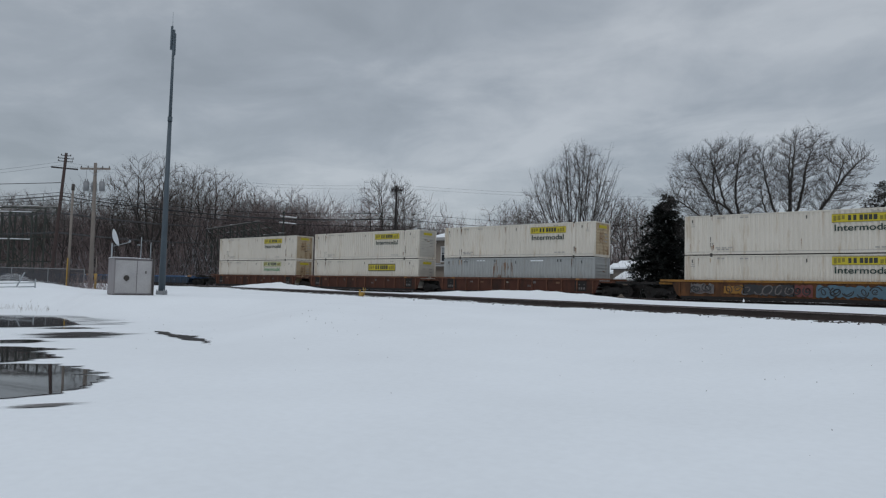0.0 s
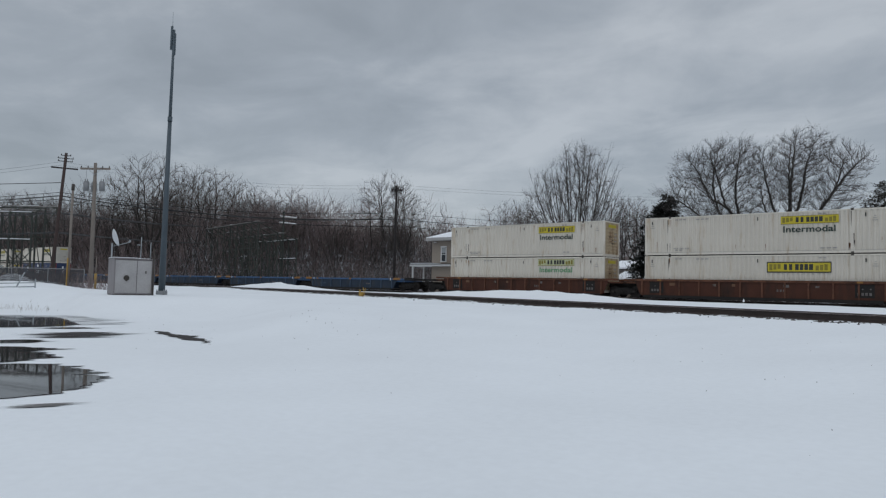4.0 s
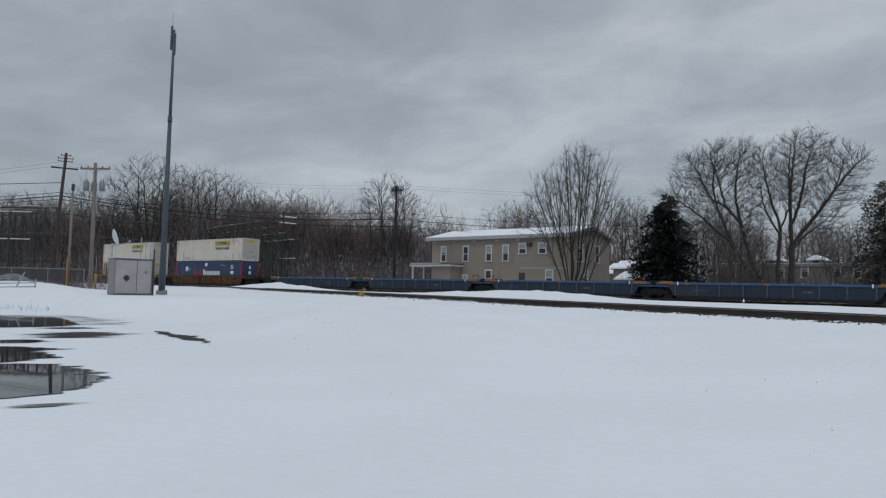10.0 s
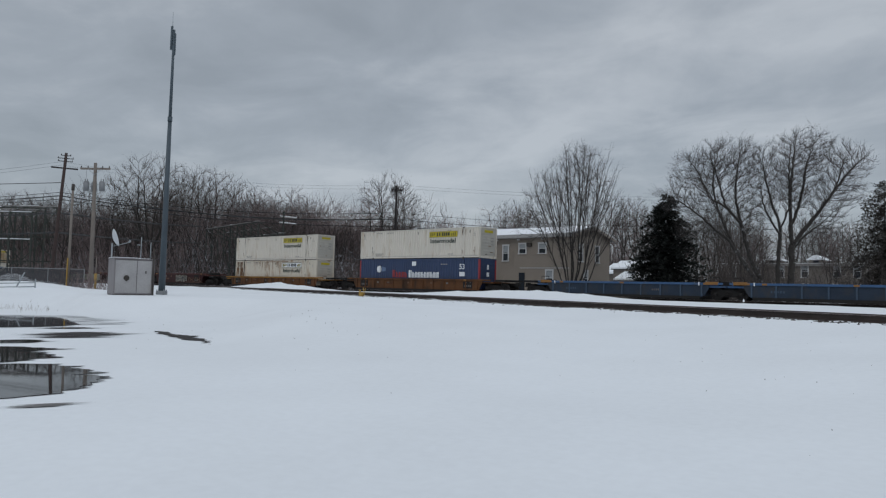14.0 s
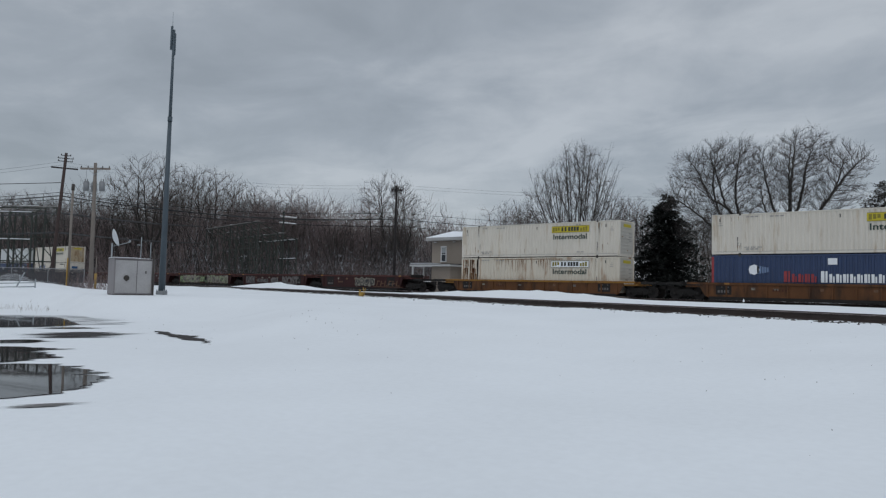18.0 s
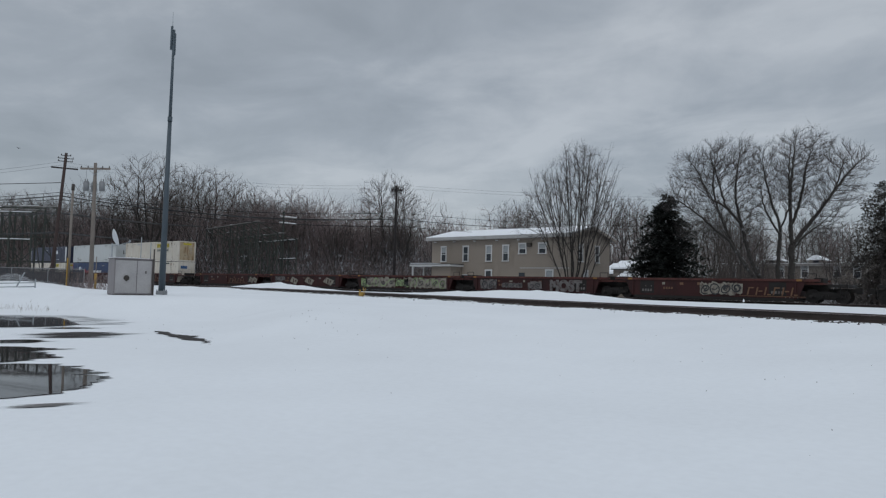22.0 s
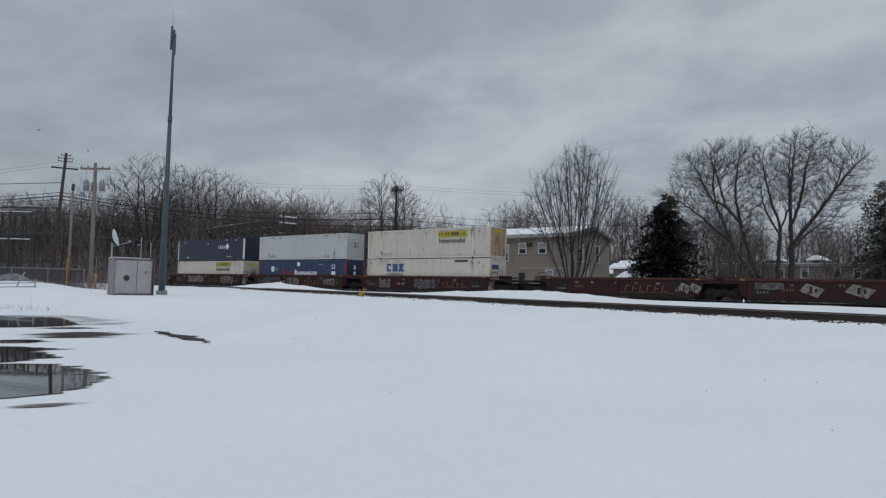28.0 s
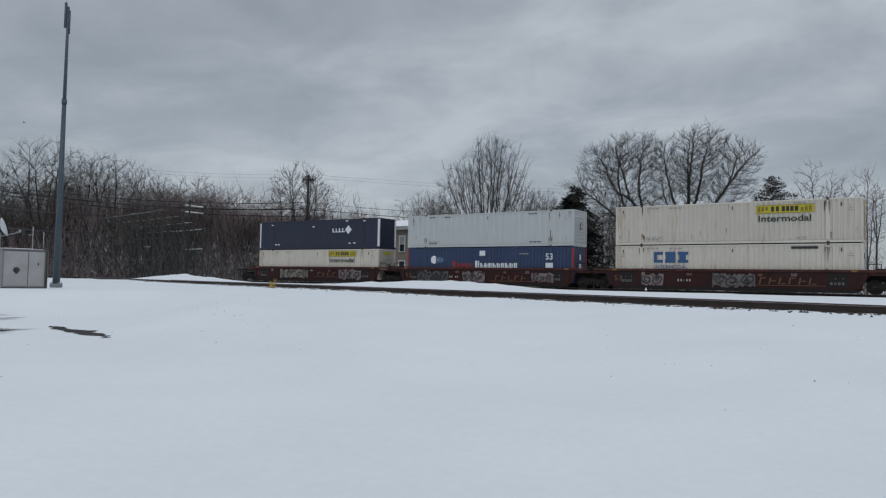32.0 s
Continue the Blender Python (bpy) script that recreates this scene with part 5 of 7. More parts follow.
parked_car(-19.0, 30.5, 12, "snow-covered parked car on the street", CAR_PAINT)
parked_car(-13.2, 33.0, 4, "dark parked car with snow on its roof", MAST_PAINT)
parked_car(-58.9, 13.5, 80, "snow-covered car parked beside the porch", CAR_PAINT)
parked_car(-69.0, 14.0, 15, "snow-covered parked car near the woods", CAR_PAINT)


# ---- trees ----
def colonise(seed, limbs, blobs, count, step, thick, tip, rise=0.15, keep=0.55, kill=1.5, reach=6, power=2.15, twigs=2, twig=0.5, wander=0.12, fan=0.3, spurs=2):
    """Segments of a bare tree: (from, to, radius, radius, level). Limbs, as lists of (x, y, z), carry the crown; branches then grow step by step
    towards points strewn in blobs (x, y, z, radius across, radius up), bending upwards by rise, outwards by fan, and keeping their way by keep; each limb is
    as thick as all that it bears, up to thick at the foot, and the ends carry fine twigs."""
    r = random.Random(seed)
    g = np.random.default_rng(seed)
    pos, par = [], []
    for limb in limbs:
        pts = [Vector(p) for p in limb]
        last = -1
        if pos:
            near = min(range(len(pos)), key=lambda i: (pos[i] - pts[0]).length)
            if (pos[near] - pts[0]).length < 1.6:
                last, pts[0] = near, pos[near]
        fine = []
        for i in range(len(pts) - 1):
            p0, p1, p2, p3 = pts[max(i - 1, 0)], pts[i], pts[i + 1], pts[min(i + 2, len(pts) - 1)]
            n = max(1, int((p2 - p1).length / step))
            for k in range(n):
                t = k / n
                fine.append(0.5 * (2 * p1 + (p2 - p0) * t + (2 * p0 - 5 * p1 + 4 * p2 - p3) * t * t + (3 * p1 - p0 - 3 * p2 + p3) * t ** 3))
        fine.append(pts[-1])
        for k, p in enumerate(fine):
            if k == 0 and last >= 0:
                continue
            q = p + Vector((g.normal(0, wander), g.normal(0, wander), g.normal(0, wander))) * step * (0.5 if k else 0)
            pos.append(q)
            par.append(last)
            last = len(pos) - 1
    vol = np.array([b[3] ** 2 * b[4] for b in blobs])
    pick = g.choice(len(blobs), count, p=vol / vol.sum())
    u = g.normal(size=(count, 3))
    u /= np.linalg.norm(u, axis=1)[:, None]
    u *= (g.random(count) ** 0.46)[:, None]
    bl = np.array(blobs)[pick]
    att = bl[:, :3] + u * bl[:, [3, 3, 4]]
    P = np.array([tuple(p) for p in pos])
    par = list(par)
    D = [P[i] - P[p] if p >= 0 else np.array((0, 0, step)) for i, p in enumerate(par)]
    best, at = np.full(count, 1e9), np.zeros(count, int)
    heart = np.array((*np.mean(P[:, :2], axis=0), 0.35 * max(b[2] for b in blobs)))
    start, born = 0, collections.Counter()
    for _ in range(170):
        fresh = P[start:]
        d = np.sqrt(np.maximum((att ** 2).sum(1)[:, None] + (fresh ** 2).sum(1)[None] - 2 * att @ fresh.T, 0))
        k = d.argmin(1)
        dk = d[np.arange(len(att)), k]
        nearer = dk < best
        best[nearer], at[nearer] = dk[nearer], start + k[nearer]
        alive = best > kill * step
        att, best, at = att[alive], best[alive], at[alive]
        if not len(att):
            break
        use = best < reach * step
        if not use.any():
            break
        ids = at[use]
        ways = att[use] - P[ids]
        ways /= np.linalg.norm(ways, axis=1)[:, None]
        acc = np.zeros((len(P), 3))
        np.add.at(acc, ids, ways)
        start = len(P)
        rows = []
        for i in np.unique(ids):
            if born[i] > 2:
                continue
            born[i] += 1
            out = P[i] - heart
            v = acc[i] / (np.linalg.norm(acc[i]) + 1e-6) + keep * D[i] / step + fan * out / (np.linalg.norm(out) + 1e-6) + np.array((0, 0, rise)) + g.normal(0, wander, 3)
            v *= step / (np.linalg.norm(v) + 1e-6)
            if v @ D[i] < 0.45 * step * step or v @ out < -0.25 * step * np.linalg.norm(out):
                continue
            rows.append(P[i] + v)
            par.append(int(i))
            D.append(v)
        if not rows:
            break
        P = np.vstack([P, rows])
    n = len(P)
    load = np.zeros(n)
    kids = np.zeros(n, int)
    for i in range(n - 1, -1, -1):
        if kids[i] == 0:
            load[i] = tip ** power
        if par[i] >= 0:
            load[par[i]] += load[i]
            kids[par[i]] += 1
    rad = load ** (1 / power)
    top = rad[:1].max()
    rad = np.where(rad > 2.2 * tip, 2.2 * tip + (rad - 2.2 * tip) * (thick - 2.2 * tip) / max(top - 2.2 * tip, 1e-6), rad)
    V = [Vector(p) for p in P]
    segs = []
    for i in range(n):
        if par[i] < 0:
            continue
        ra, rb = float(min(rad[par[i]], rad[i] * 1.35)), float(rad[i])
        segs.append((V[par[i]], V[i], ra, rb, 0 if rb > 3.2 * tip else 2))
        if rb < 2.6 * tip:
            d = (V[i] - V[par[i]]).normalized()
            for _ in range(twigs + (1 if kids[i] == 0 else 0)):
                out = (V[i] - Vector(heart)).normalized()
                e = (d * r.uniform(0.3, 1.0) + (0.3 + fan) * out + Vector((r.gauss(0, 0.42), r.gauss(0, 0.42), r.gauss(0.15 + rise, 0.34)))).normalized()
                q, size = V[par[i]].lerp(V[i], r.random()), twig * r.uniform(0.4, 1.3)
                tipend = q + e * size
                segs.append((q, tipend, tip * 0.66, 0, 3))
                for k in range(spurs):
                    c = (e + Vector((r.gauss(0, 0.55), r.gauss(0, 0.55), r.gauss(0.3 * rise, 0.5)))).normalized()
                    segs.append((q.lerp(tipend, r.uniform(0.25, 0.9)), None, c, size * r.uniform(0.3, 0.6), 4))
    segs = [(q[0], q[0] + q[2] * q[3], tip * 0.5, 0, 3) if q[1] is None else q for q in segs]
    return segs


def limb_mesh(name, segs, sides, mat):
    verts, faces = [], []
    circle = [(math.cos(6.28318 * i / sides), math.sin(6.28318 * i / sides)) for i in range(sides)]
    for a, b, ra, rb, _ in segs:
        d = (b - a).normalized()
        u = Vector((-d.y, d.x, 0.0)) if abs(d.z) < 0.99 else Vector((1.0, 0, 0))
        u.normalize()
        w = d.cross(u)
        base = len(verts)
        for c, rr in ((a, ra), (b, rb)) if rb else ((a, ra),):
            for ca, sa in circle:
                verts.append((c.x + rr * (ca * u.x + sa * w.x), c.y + rr * (ca * u.y + sa * w.y), c.z + rr * (ca * u.z + sa * w.z)))
        if not rb:
            verts.append((b.x, b.y, b.z))
        for i in range(sides):
            j = (i + 1) % sides
            faces.append((base + i, base + j, base + sides + j, base + sides + i) if rb else (base + i, base + j, base + sides))
    me = bpy.data.meshes.new(name)
    me.from_pydata(verts, [], faces)
    me.materials.append(mat)
    return me


def bare_tree(m, segs, label, bark=BARK, twig=TWIG, thick=1.0, group=""):
    t = thing("tree", m, label, "tree", group)
    trunk = new("trunk", limb_mesh("trunk", [s for s in segs if s[4] < 2], 7, bark))
    crown = new("crown", limb_mesh("crown", [(a, b, ra * thick, rb * thick, lv) for a, b, ra, rb, lv in segs if lv >= 2], 3, twig))
    trunk.parent = crown.parent = t
    return t


def on_ground(x, y, turn=0.0, k=1.0):
    return pose(x, y, ground_z(x, y) - 0.05, 0, 0, turn) @ Matrix.Diagonal((k, k, k, 1))


def across(q, w):
    """x and y of a place q to the right and w away, as one looks over the line towards the street."""
    return 0.757 * q - 0.653 * w, 0.653 * q + 0.757 * w


def crown(*items):
    """Blobs of a crown, by how far right and away of the trunk they lie, their height and radii."""
    return [(*across(q, w), z, ra, rz) for q, w, z, ra, rz in items]


def limbs(*paths):
    """Main limbs, each a run of (right, away, up)."""
    return [[(*across(q, w), z) for q, w, z in path] for path in paths]


# the many-stemmed maple before the house: stems that leave the foot together, bow outwards and rise, each parting again and again
rm = random.Random(11)
fan = []
for q, w, top in ((-4.2, 0.3, 9.0), (-3.3, -1.6, 11.4), (-2.2, 1.3, 12.8), (-1.1, -0.5, 13.8), (-0.3, 2.0, 13.2), (0.4, -1.9, 14.0), (1.4, 0.5, 14.0), (2.4, -0.9, 12.6), (3.3, 1.1, 10.8), (4.2, -0.3, 8.8), (-2.6, 2.4, 10.4), (2.0, -2.6, 10.8)):
    def stem(f):
        return 0.14 * q + 0.86 * q * f ** 1.15, 0.1 * w + 0.9 * w * f ** 1.15, top * f - 0.1
    fan.append([stem(k / 5) for k in range(6)])
    for j in range(7):
        f0 = rm.uniform(0.22, 0.78)
        p, size, turn = stem(f0), top * (1 - f0) * rm.uniform(0.5, 0.95), rm.uniform(0, 6.283)
        ox, oy = (0.30 * math.cos(turn) + 0.06 * q) * size, (0.30 * math.sin(turn) + 0.06 * w) * size
        fan.append([p] + [(p[0] + ox * g ** 0.75, p[1] + oy * g ** 0.75, p[2] + size * g) for g in (0.3, 0.65, 1.0)])
bare_tree(on_ground(-33.9, 5.0), colonise(11, limbs(*fan), crown((0.2, 0, 9.6, 3.2, 4.6), (-2.6, 0, 8.4, 2.3, 3.0), (2.4, 0, 8.2, 2.1, 2.8), (0.3, 0, 12.4, 1.9, 2.0), (-3.8, 0, 7.2, 1.5, 2.0), (3.6, 0, 7.0, 1.4, 2.0), (0, 0, 6.0, 2.6, 2.2)),
                                          3000, 0.24, 0.17, 0.0110, rise=0.34, keep=0.8, wander=0.08, twigs=1, twig=0.85, fan=0.35, reach=4), "multi-stemmed bare maple with upright branches beside the line", twig=TWIG_DARK)
# two broad trees by the street: one leans on sweeping limbs, one stands on two dark trunks
bare_tree(on_ground(-19.3, 12.0), colonise(23, limbs(
    [(0.2, 0, -0.1), (0.0, 0, 1.8), (-0.9, 0, 3.5), (-1.4, 0.1, 5.2), (-1.9, 0.2, 7.1), (-3.2, 0.3, 8.6), (-4.6, 0.4, 9.5), (-5.7, 0.3, 11.7), (-7.0, 0.2, 13.2)],
    [(-0.1, -0.2, -0.1), (-0.6, -0.2, 2.0), (-2.1, -0.5, 3.9), (-3.4, -0.7, 5.6), (-4.9, -0.8, 6.8), (-6.4, -0.9, 8.0), (-9.2, -1.0, 9.7)],
    [(-1.6, 0.1, 6.2), (-2.1, 0.7, 9.3), (-1.9, 0.9, 12.0), (-1.4, 1.0, 14.6)],
    [(-2.1, -0.5, 3.9), (-3.0, 0.6, 6.6), (-3.9, 1.2, 10.0), (-3.7, 1.4, 13.6)],
    [(-3.2, 0.3, 8.6), (-4.2, -0.9, 10.4), (-5.2, -1.4, 12.8)],
    [(-3.4, -0.7, 5.6), (-4.6, -2.0, 7.6), (-6.2, -2.6, 10.2)]),
    crown((-3.6, 0, 12.0, 3.0, 2.3), (-5.8, 0, 10.8, 2.4, 2.2), (-1.6, 0, 11.6, 1.8, 3.0), (-7.0, 0, 8.8, 2.0, 1.5), (-1.4, 0.6, 8.0, 1.6, 2.2), (-8.4, 0, 9.2, 1.2, 0.6), (-4.0, 0.5, 8.2, 2.4, 1.8), (-5.0, 0, 6.3, 2.4, 1.2)),
    6500, 0.25, 0.24, 0.0118, rise=0.12, keep=0.45, wander=0.22, twigs=2, twig=0.7, fan=0.4), "broad bare tree with leaning snow-dusted limbs", bark=LIMB_BARK, twig=TWIG_DARK)
bare_tree(on_ground(-17.1, 12.4), colonise(37, limbs(
    [(-0.2, 0, -0.1), (-0.1, 0, 1.8), (0.0, 0, 5.0), (-0.1, 0.1, 9.3), (0.2, 0.2, 12.2), (0.5, 0.3, 14.6)],
    [(0.05, 0, 5.2), (1.7, -0.4, 7.6), (3.3, -0.6, 9.9), (4.9, -0.7, 12.0), (6.3, -0.8, 13.2)],
    [(0.0, 0, 6.8), (1.1, 0.7, 9.3), (1.8, 1.1, 12.2), (2.6, 1.3, 14.2)],
    [(0.0, 0.1, 9.0), (-0.8, -1.2, 11.4), (-0.9, -1.8, 13.6)],
    [(1.7, -0.4, 7.6), (2.6, -1.9, 9.8), (3.2, -2.4, 12.4)],
    [(0.0, 0, 4.6), (1.5, 0.9, 6.1), (3.4, 1.6, 7.4)]),
    crown((0.8, 0, 12.6, 2.6, 2.7), (3.0, 0, 12.2, 2.5, 2.4), (5.0, -0.4, 12.2, 1.7, 1.7), (1.8, 0.4, 9.8, 2.5, 1.8), (4.2, 0.2, 9.8, 2.2, 1.6), (2.9, 0.6, 7.2, 2.0, 1.4), (-0.5, 0, 10.6, 1.6, 2.4)),
    6000, 0.25, 0.27, 0.0118, rise=0.12, keep=0.45, wander=0.22, twigs=2, twig=0.7, fan=0.4), "broad bare tree with dark spreading limbs", twig=TWIG_DARK)
bare_tree(on_ground(-18.05, 11.65), colonise(41, limbs(
    [(0, 0, -0.1), (0.0, 0, 1.8), (0.1, 0, 4.5), (0.2, 0, 6.9), (-0.5, 0.2, 9.3), (-1.1, 0.3, 12.1)],
    [(0.2, 0, 6.7), (0.9, -0.4, 8.8), (1.0, -0.6, 11.0)], [(0.1, 0, 6.2), (-1.3, -0.6, 8.2), (-1.9, -0.9, 10.4)]),
    crown((-0.8, 0, 11.6, 1.9, 2.4), (0.3, 0, 9.4, 1.6, 2.0), (-1.5, -0.3, 8.6, 1.6, 1.8)), 1500, 0.25, 0.17, 0.0105, rise=0.14, keep=0.45, wander=0.22, twigs=2, twig=0.7, fan=0.4),
    "slim dark bare tree beside a broad one", twig=TWIG_DARK)

# the woods
kinds = []
for k, (seed, spread_limbs, blobs, count, rise, thick) in enumerate((
        (101, [[(0, 0, -0.3), (0.1, 0, 4), (0, 0.2, 8), (0.3, 0.2, 13), (0.1, 0, 19)], [(0, 0.2, 8), (2.6, 0.6, 12), (4.4, 0.6, 17)], [(0, 0.1, 7), (-2.8, -0.8, 11.5), (-4.6, -1.0, 16.5)], [(0, 0.2, 9), (-0.6, 2.8, 13.5), (-1.0, 4.0, 18)], [(0.1, 0.1, 9), (1.0, -2.9, 13), (1.4, -4.2, 17.5)]],
         [(0, 0, 17, 6.2, 5.4), (0, 0, 12.5, 5.6, 3.2)], 1100, 0.16, 0.24),
        (102, [[(0, 0, -0.3), (0.5, 0, 6), (1.6, 0.2, 12), (2.6, 0.3, 18)], [(-0.3, 0.2, -0.3), (-0.8, 0.3, 6), (-2.0, 0.6, 12), (-3.2, 0.8, 17)], [(0, -0.4, -0.3), (0, -1.2, 7), (0.2, -2.4, 16)]],
         [(2.0, 0, 14.5, 3.2, 4.6), (-2.4, 0.6, 13.6, 3.2, 4.6), (0, -1.5, 13, 3, 4.6)], 800, 0.28, 0.17),
        (103, [[(0, 0, -0.3), (0, 0, 4.5), (-1.6, 0.4, 9), (-3.4, 0.8, 15)], [(0, 0, 4.2), (1.9, 0, 9.5), (4.0, 0.3, 15.5)], [(0, 0, 4.6), (0.3, 1.6, 10.5), (0.4, 3.4, 17)], [(0, 0, 4.8), (0.2, -1.6, 10.5), (0.0, -3.4, 16.6)], [(1.9, 0, 9.5), (2.0, 1.0, 14), (1.9, 1.4, 18.6)], [(-1.6, 0.4, 9), (-1.4, -0.4, 14), (-1.6, -0.8, 18.8)]],
         [(0, 0, 16.5, 7.4, 4.6), (0, 0, 12, 7.0, 3.4), (0, 0, 19, 5.0, 2.6)], 1300, 0.12, 0.26),
        (104, [[(0, 0, -0.3), (0.1, 0, 6), (0, 0.2, 12), (0.3, 0, 17.5)], [(0.1, 0, 3), (-0.8, 0.2, 8), (-1.4, 0.3, 14)], [(0.1, 0, 3.4), (1.0, -0.4, 9), (1.5, -0.6, 14.5)]],
         [(0, 0, 13, 2.6, 4.8), (0, 0, 8, 2.2, 3.0)], 560, 0.45, 0.13),
        (105, [[(0, 0, -0.3), (0.2, 0, 5), (0, 0.1, 10), (0.2, 0, 18)], [(0, 0.1, 9), (2.0, 0, 13), (2.4, 0, 17)], [(0, 0.1, 8), (-1.8, 0.3, 12), (-2.3, 0.5, 16.5)]],
         [(0, 0, 15, 3.8, 4.4), (0, 0, 11, 3.0, 3.0)], 760, 0.22, 0.18),
        (106, [[(0, 0, -0.3), (-0.4, 0, 4), (-0.3, 0.1, 9), (0.6, 0, 15)], [(-0.4, 0, 4.4), (1.5, 0.2, 7.6), (3.4, 0.2, 11)], [(-0.4, 0, 5), (-2.2, 0.2, 8.6), (-3.8, 0.3, 12)]],
         [(0, 0, 13, 4.0, 4.4), (0, 0, 9, 4.8, 3.0)], 900, 0.08, 0.17))):
    segs = colonise(seed, spread_limbs, blobs, int(count * 1.8), 0.68, thick, 0.021, rise=rise, keep=0.5, wander=0.16, twigs=2 if k in (0, 2) else 1, twig=1.25, fan=0.4, spurs=1, reach=5)
    h = max(q[1].z for q in segs)
    t = bare_tree(pose(-150 - 9 * k, 30 + 3 * k, -0.5), segs, "tall slender bare tree at the edge of the woods", twig=(TWIG, TWIG_RED)[k % 2], group="trees of the woods")
    kinds.append((t, h))
rw = random.Random(5)


def plant(x, y, height, kind=None, wide=1.0):
    t, h = kinds[kind] if kind is not None else rw.choice(kinds)
    k = height / h
    c = copy_thing(t, on_ground(x, y, rw.uniform(0, 360)))
    c.scale = (k * wide * rw.uniform(0.9, 1.1),) * 2 + (k,)


def bearing(az, dist):
    return -dist * math.sin(radians(az)), EYE_Y + dist * math.cos(radians(az))


def skyline(az):
    """How tall the woods stand at 150 m, by the bearing from the camera."""
    for a, b, h in ((64.5, 90, 17.5), (59, 64.5, 21.5), (55.5, 59, 20.5), (50, 55.5, 20.0), (47, 50, 17.5), (43, 47, 18.5), (39, 43, 15.5)):
        if a <= az < b:
            return h
    return 14


# the crowns that stand out along the skyline
for az, dist, h, kind, wide in ((63.2, 150, 25.0, 2, 0.95), (60.2, 152, 23.6, 2, 0.85), (58.6, 150, 23.2, 0, 1.05), (56.6, 155, 21.6, 2, 0.9), (54.6, 150, 19.6, 1, 1.0), (53.0, 150, 20.4, 3, 1.5), (52.0, 150, 20.6, 1, 0.9), (49.9, 148, 18.6, 5, 0.9),
                                (45.3, 142, 23.0, 2, 0.85), (44.0, 146, 20.0, 2, 0.7), (46.7, 140, 20.0, 5, 0.9), (40.4, 150, 15.8, 1, 1.2), (39.2, 155, 15.0, 3, 1.5), (48.3, 150, 16.8, 4, 1.0), (66.8, 170, 18.5, 5, 1.2), (69.0, 175, 18.5, 0, 1.0)):
    plant(*bearing(az, dist), h * 1.07, kind, wide)
for i in range(120):
    az = rw.choice((rw.uniform(39.0, 73), rw.uniform(43, 58)))
    dist = max(138, 68 / math.cos(radians(az))) + rw.uniform(0, 50)
    x, y = bearing(az, dist)
    plant(x, y, skyline(az) * dist / 150 * rw.uniform(0.68, 0.98))
for az, dist, h, kind, wide in ((35.3, 112, 15.6, 2, 0.75), (34.3, 116, 14.8, 2, 0.7), (33.4, 112, 13.6, 1, 1.0), (26.4, 108, 15.6, 3, 1.4), (25.4, 110, 15.4, 1, 1.0)):
    plant(*bearing(az, dist), h, kind, wide)
for az, dist, h in ((36.2, 112, 14.5), (35, 118, 15.5), (34, 112, 15), (32.8, 116, 14), (31.5, 112, 13.5), (27.6, 108, 15), (26.6, 112, 15.8), (25.6, 106, 15), (24.6, 110, 14), (20, 100, 12), (18, 104, 13), (22, 108, 13), (6, 112, 19), (3, 104, 17), (5, 100, 14)):
    plant(*bearing(az, dist), h)
for x, y, h in ((-60, 48, 13), (-54, 52, 14), (-50, 46, 12.5), (-47, 60, 14), (-64, 60, 13), (-36, 40, 13), (-33, 44, 14), (-38, 52, 14), (-30, 48, 12), (-5, 66, 17), (-9, 72, 19), (4, 60, 15), (10, 52, 16), (16, 58, 18),
                (-26, 80, 14), (-14, 85, 15), (-68, 22, 9), (-74, 30, 12), (-20, 70, 13), (-31, 66, 13), (-22, 66, 13), (-18, 68, 14), (-15.5, 64, 12.5), (-25, 69, 12), (-13, 60, 12), (-28, 72, 13)):
    plant(x, y, h)
for i in range(26):
    az, dist = rw.uniform(11, 24), rw.uniform(105, 145)
    plant(*bearing(az, dist), rw.uniform(10.5, 14.5) * dist / 130)
for i in range(22):
    az, dist = rw.uniform(-12, 38), rw.uniform(150, 200)
    plant(*bearing(az, dist), rw.uniform(9, 12) * dist / 170)


def brush(seed, count, place, height, label, mat, thick=0.014, nodes=4, side=2, spread=0.22):
    """Undergrowth: bundles of fine leaning stems with side twigs, joined."""
    r = random.Random(seed)
    segs = []
    for _ in range(count):
        x, y = place(r)
        h = height * r.uniform(0.4, 1.1)
        p = Vector((x, y, ground_z(x, y) - 0.05))
        d = Vector((r.gauss(0, spread), r.gauss(0, spread), 1)).normalized()
        for i in range(nodes):
            f = i / nodes
            d = (d + Vector((r.gauss(0, 0.12), r.gauss(0, 0.12), 0))).normalized()
            q = p + d * h / nodes
            segs.append((p, q, thick * (1 - 0.8 * f), 0 if i == nodes - 1 else thick * (1 - 0.8 * (i + 1) / nodes), 3))
            for k in range(side):
                e = (d + Vector((r.gauss(0, 0.6), r.gauss(0, 0.6), r.gauss(0.1, 0.3)))).normalized()
                segs.append((q, q + e * h * r.uniform(0.12, 0.3), thick * 0.5, 0, 4))
            p = q
    ob = new("undergrowth", limb_mesh("undergrowth", segs, 3, mat))
    return tagged(ob, label, "undergrowth", kind="stuff")


def woods_floor(r):
    az = r.uniform(39, 73.5)
    dist = max(122, 64 / math.cos(radians(az))) + r.uniform(0, 40)
    return bearing(az, dist)


def deep_woods(r):
    az = r.uniform(24, 74)
    dist = max(165, 80 / math.cos(radians(az))) + r.uniform(0, 50)
    return bearing(az, dist)


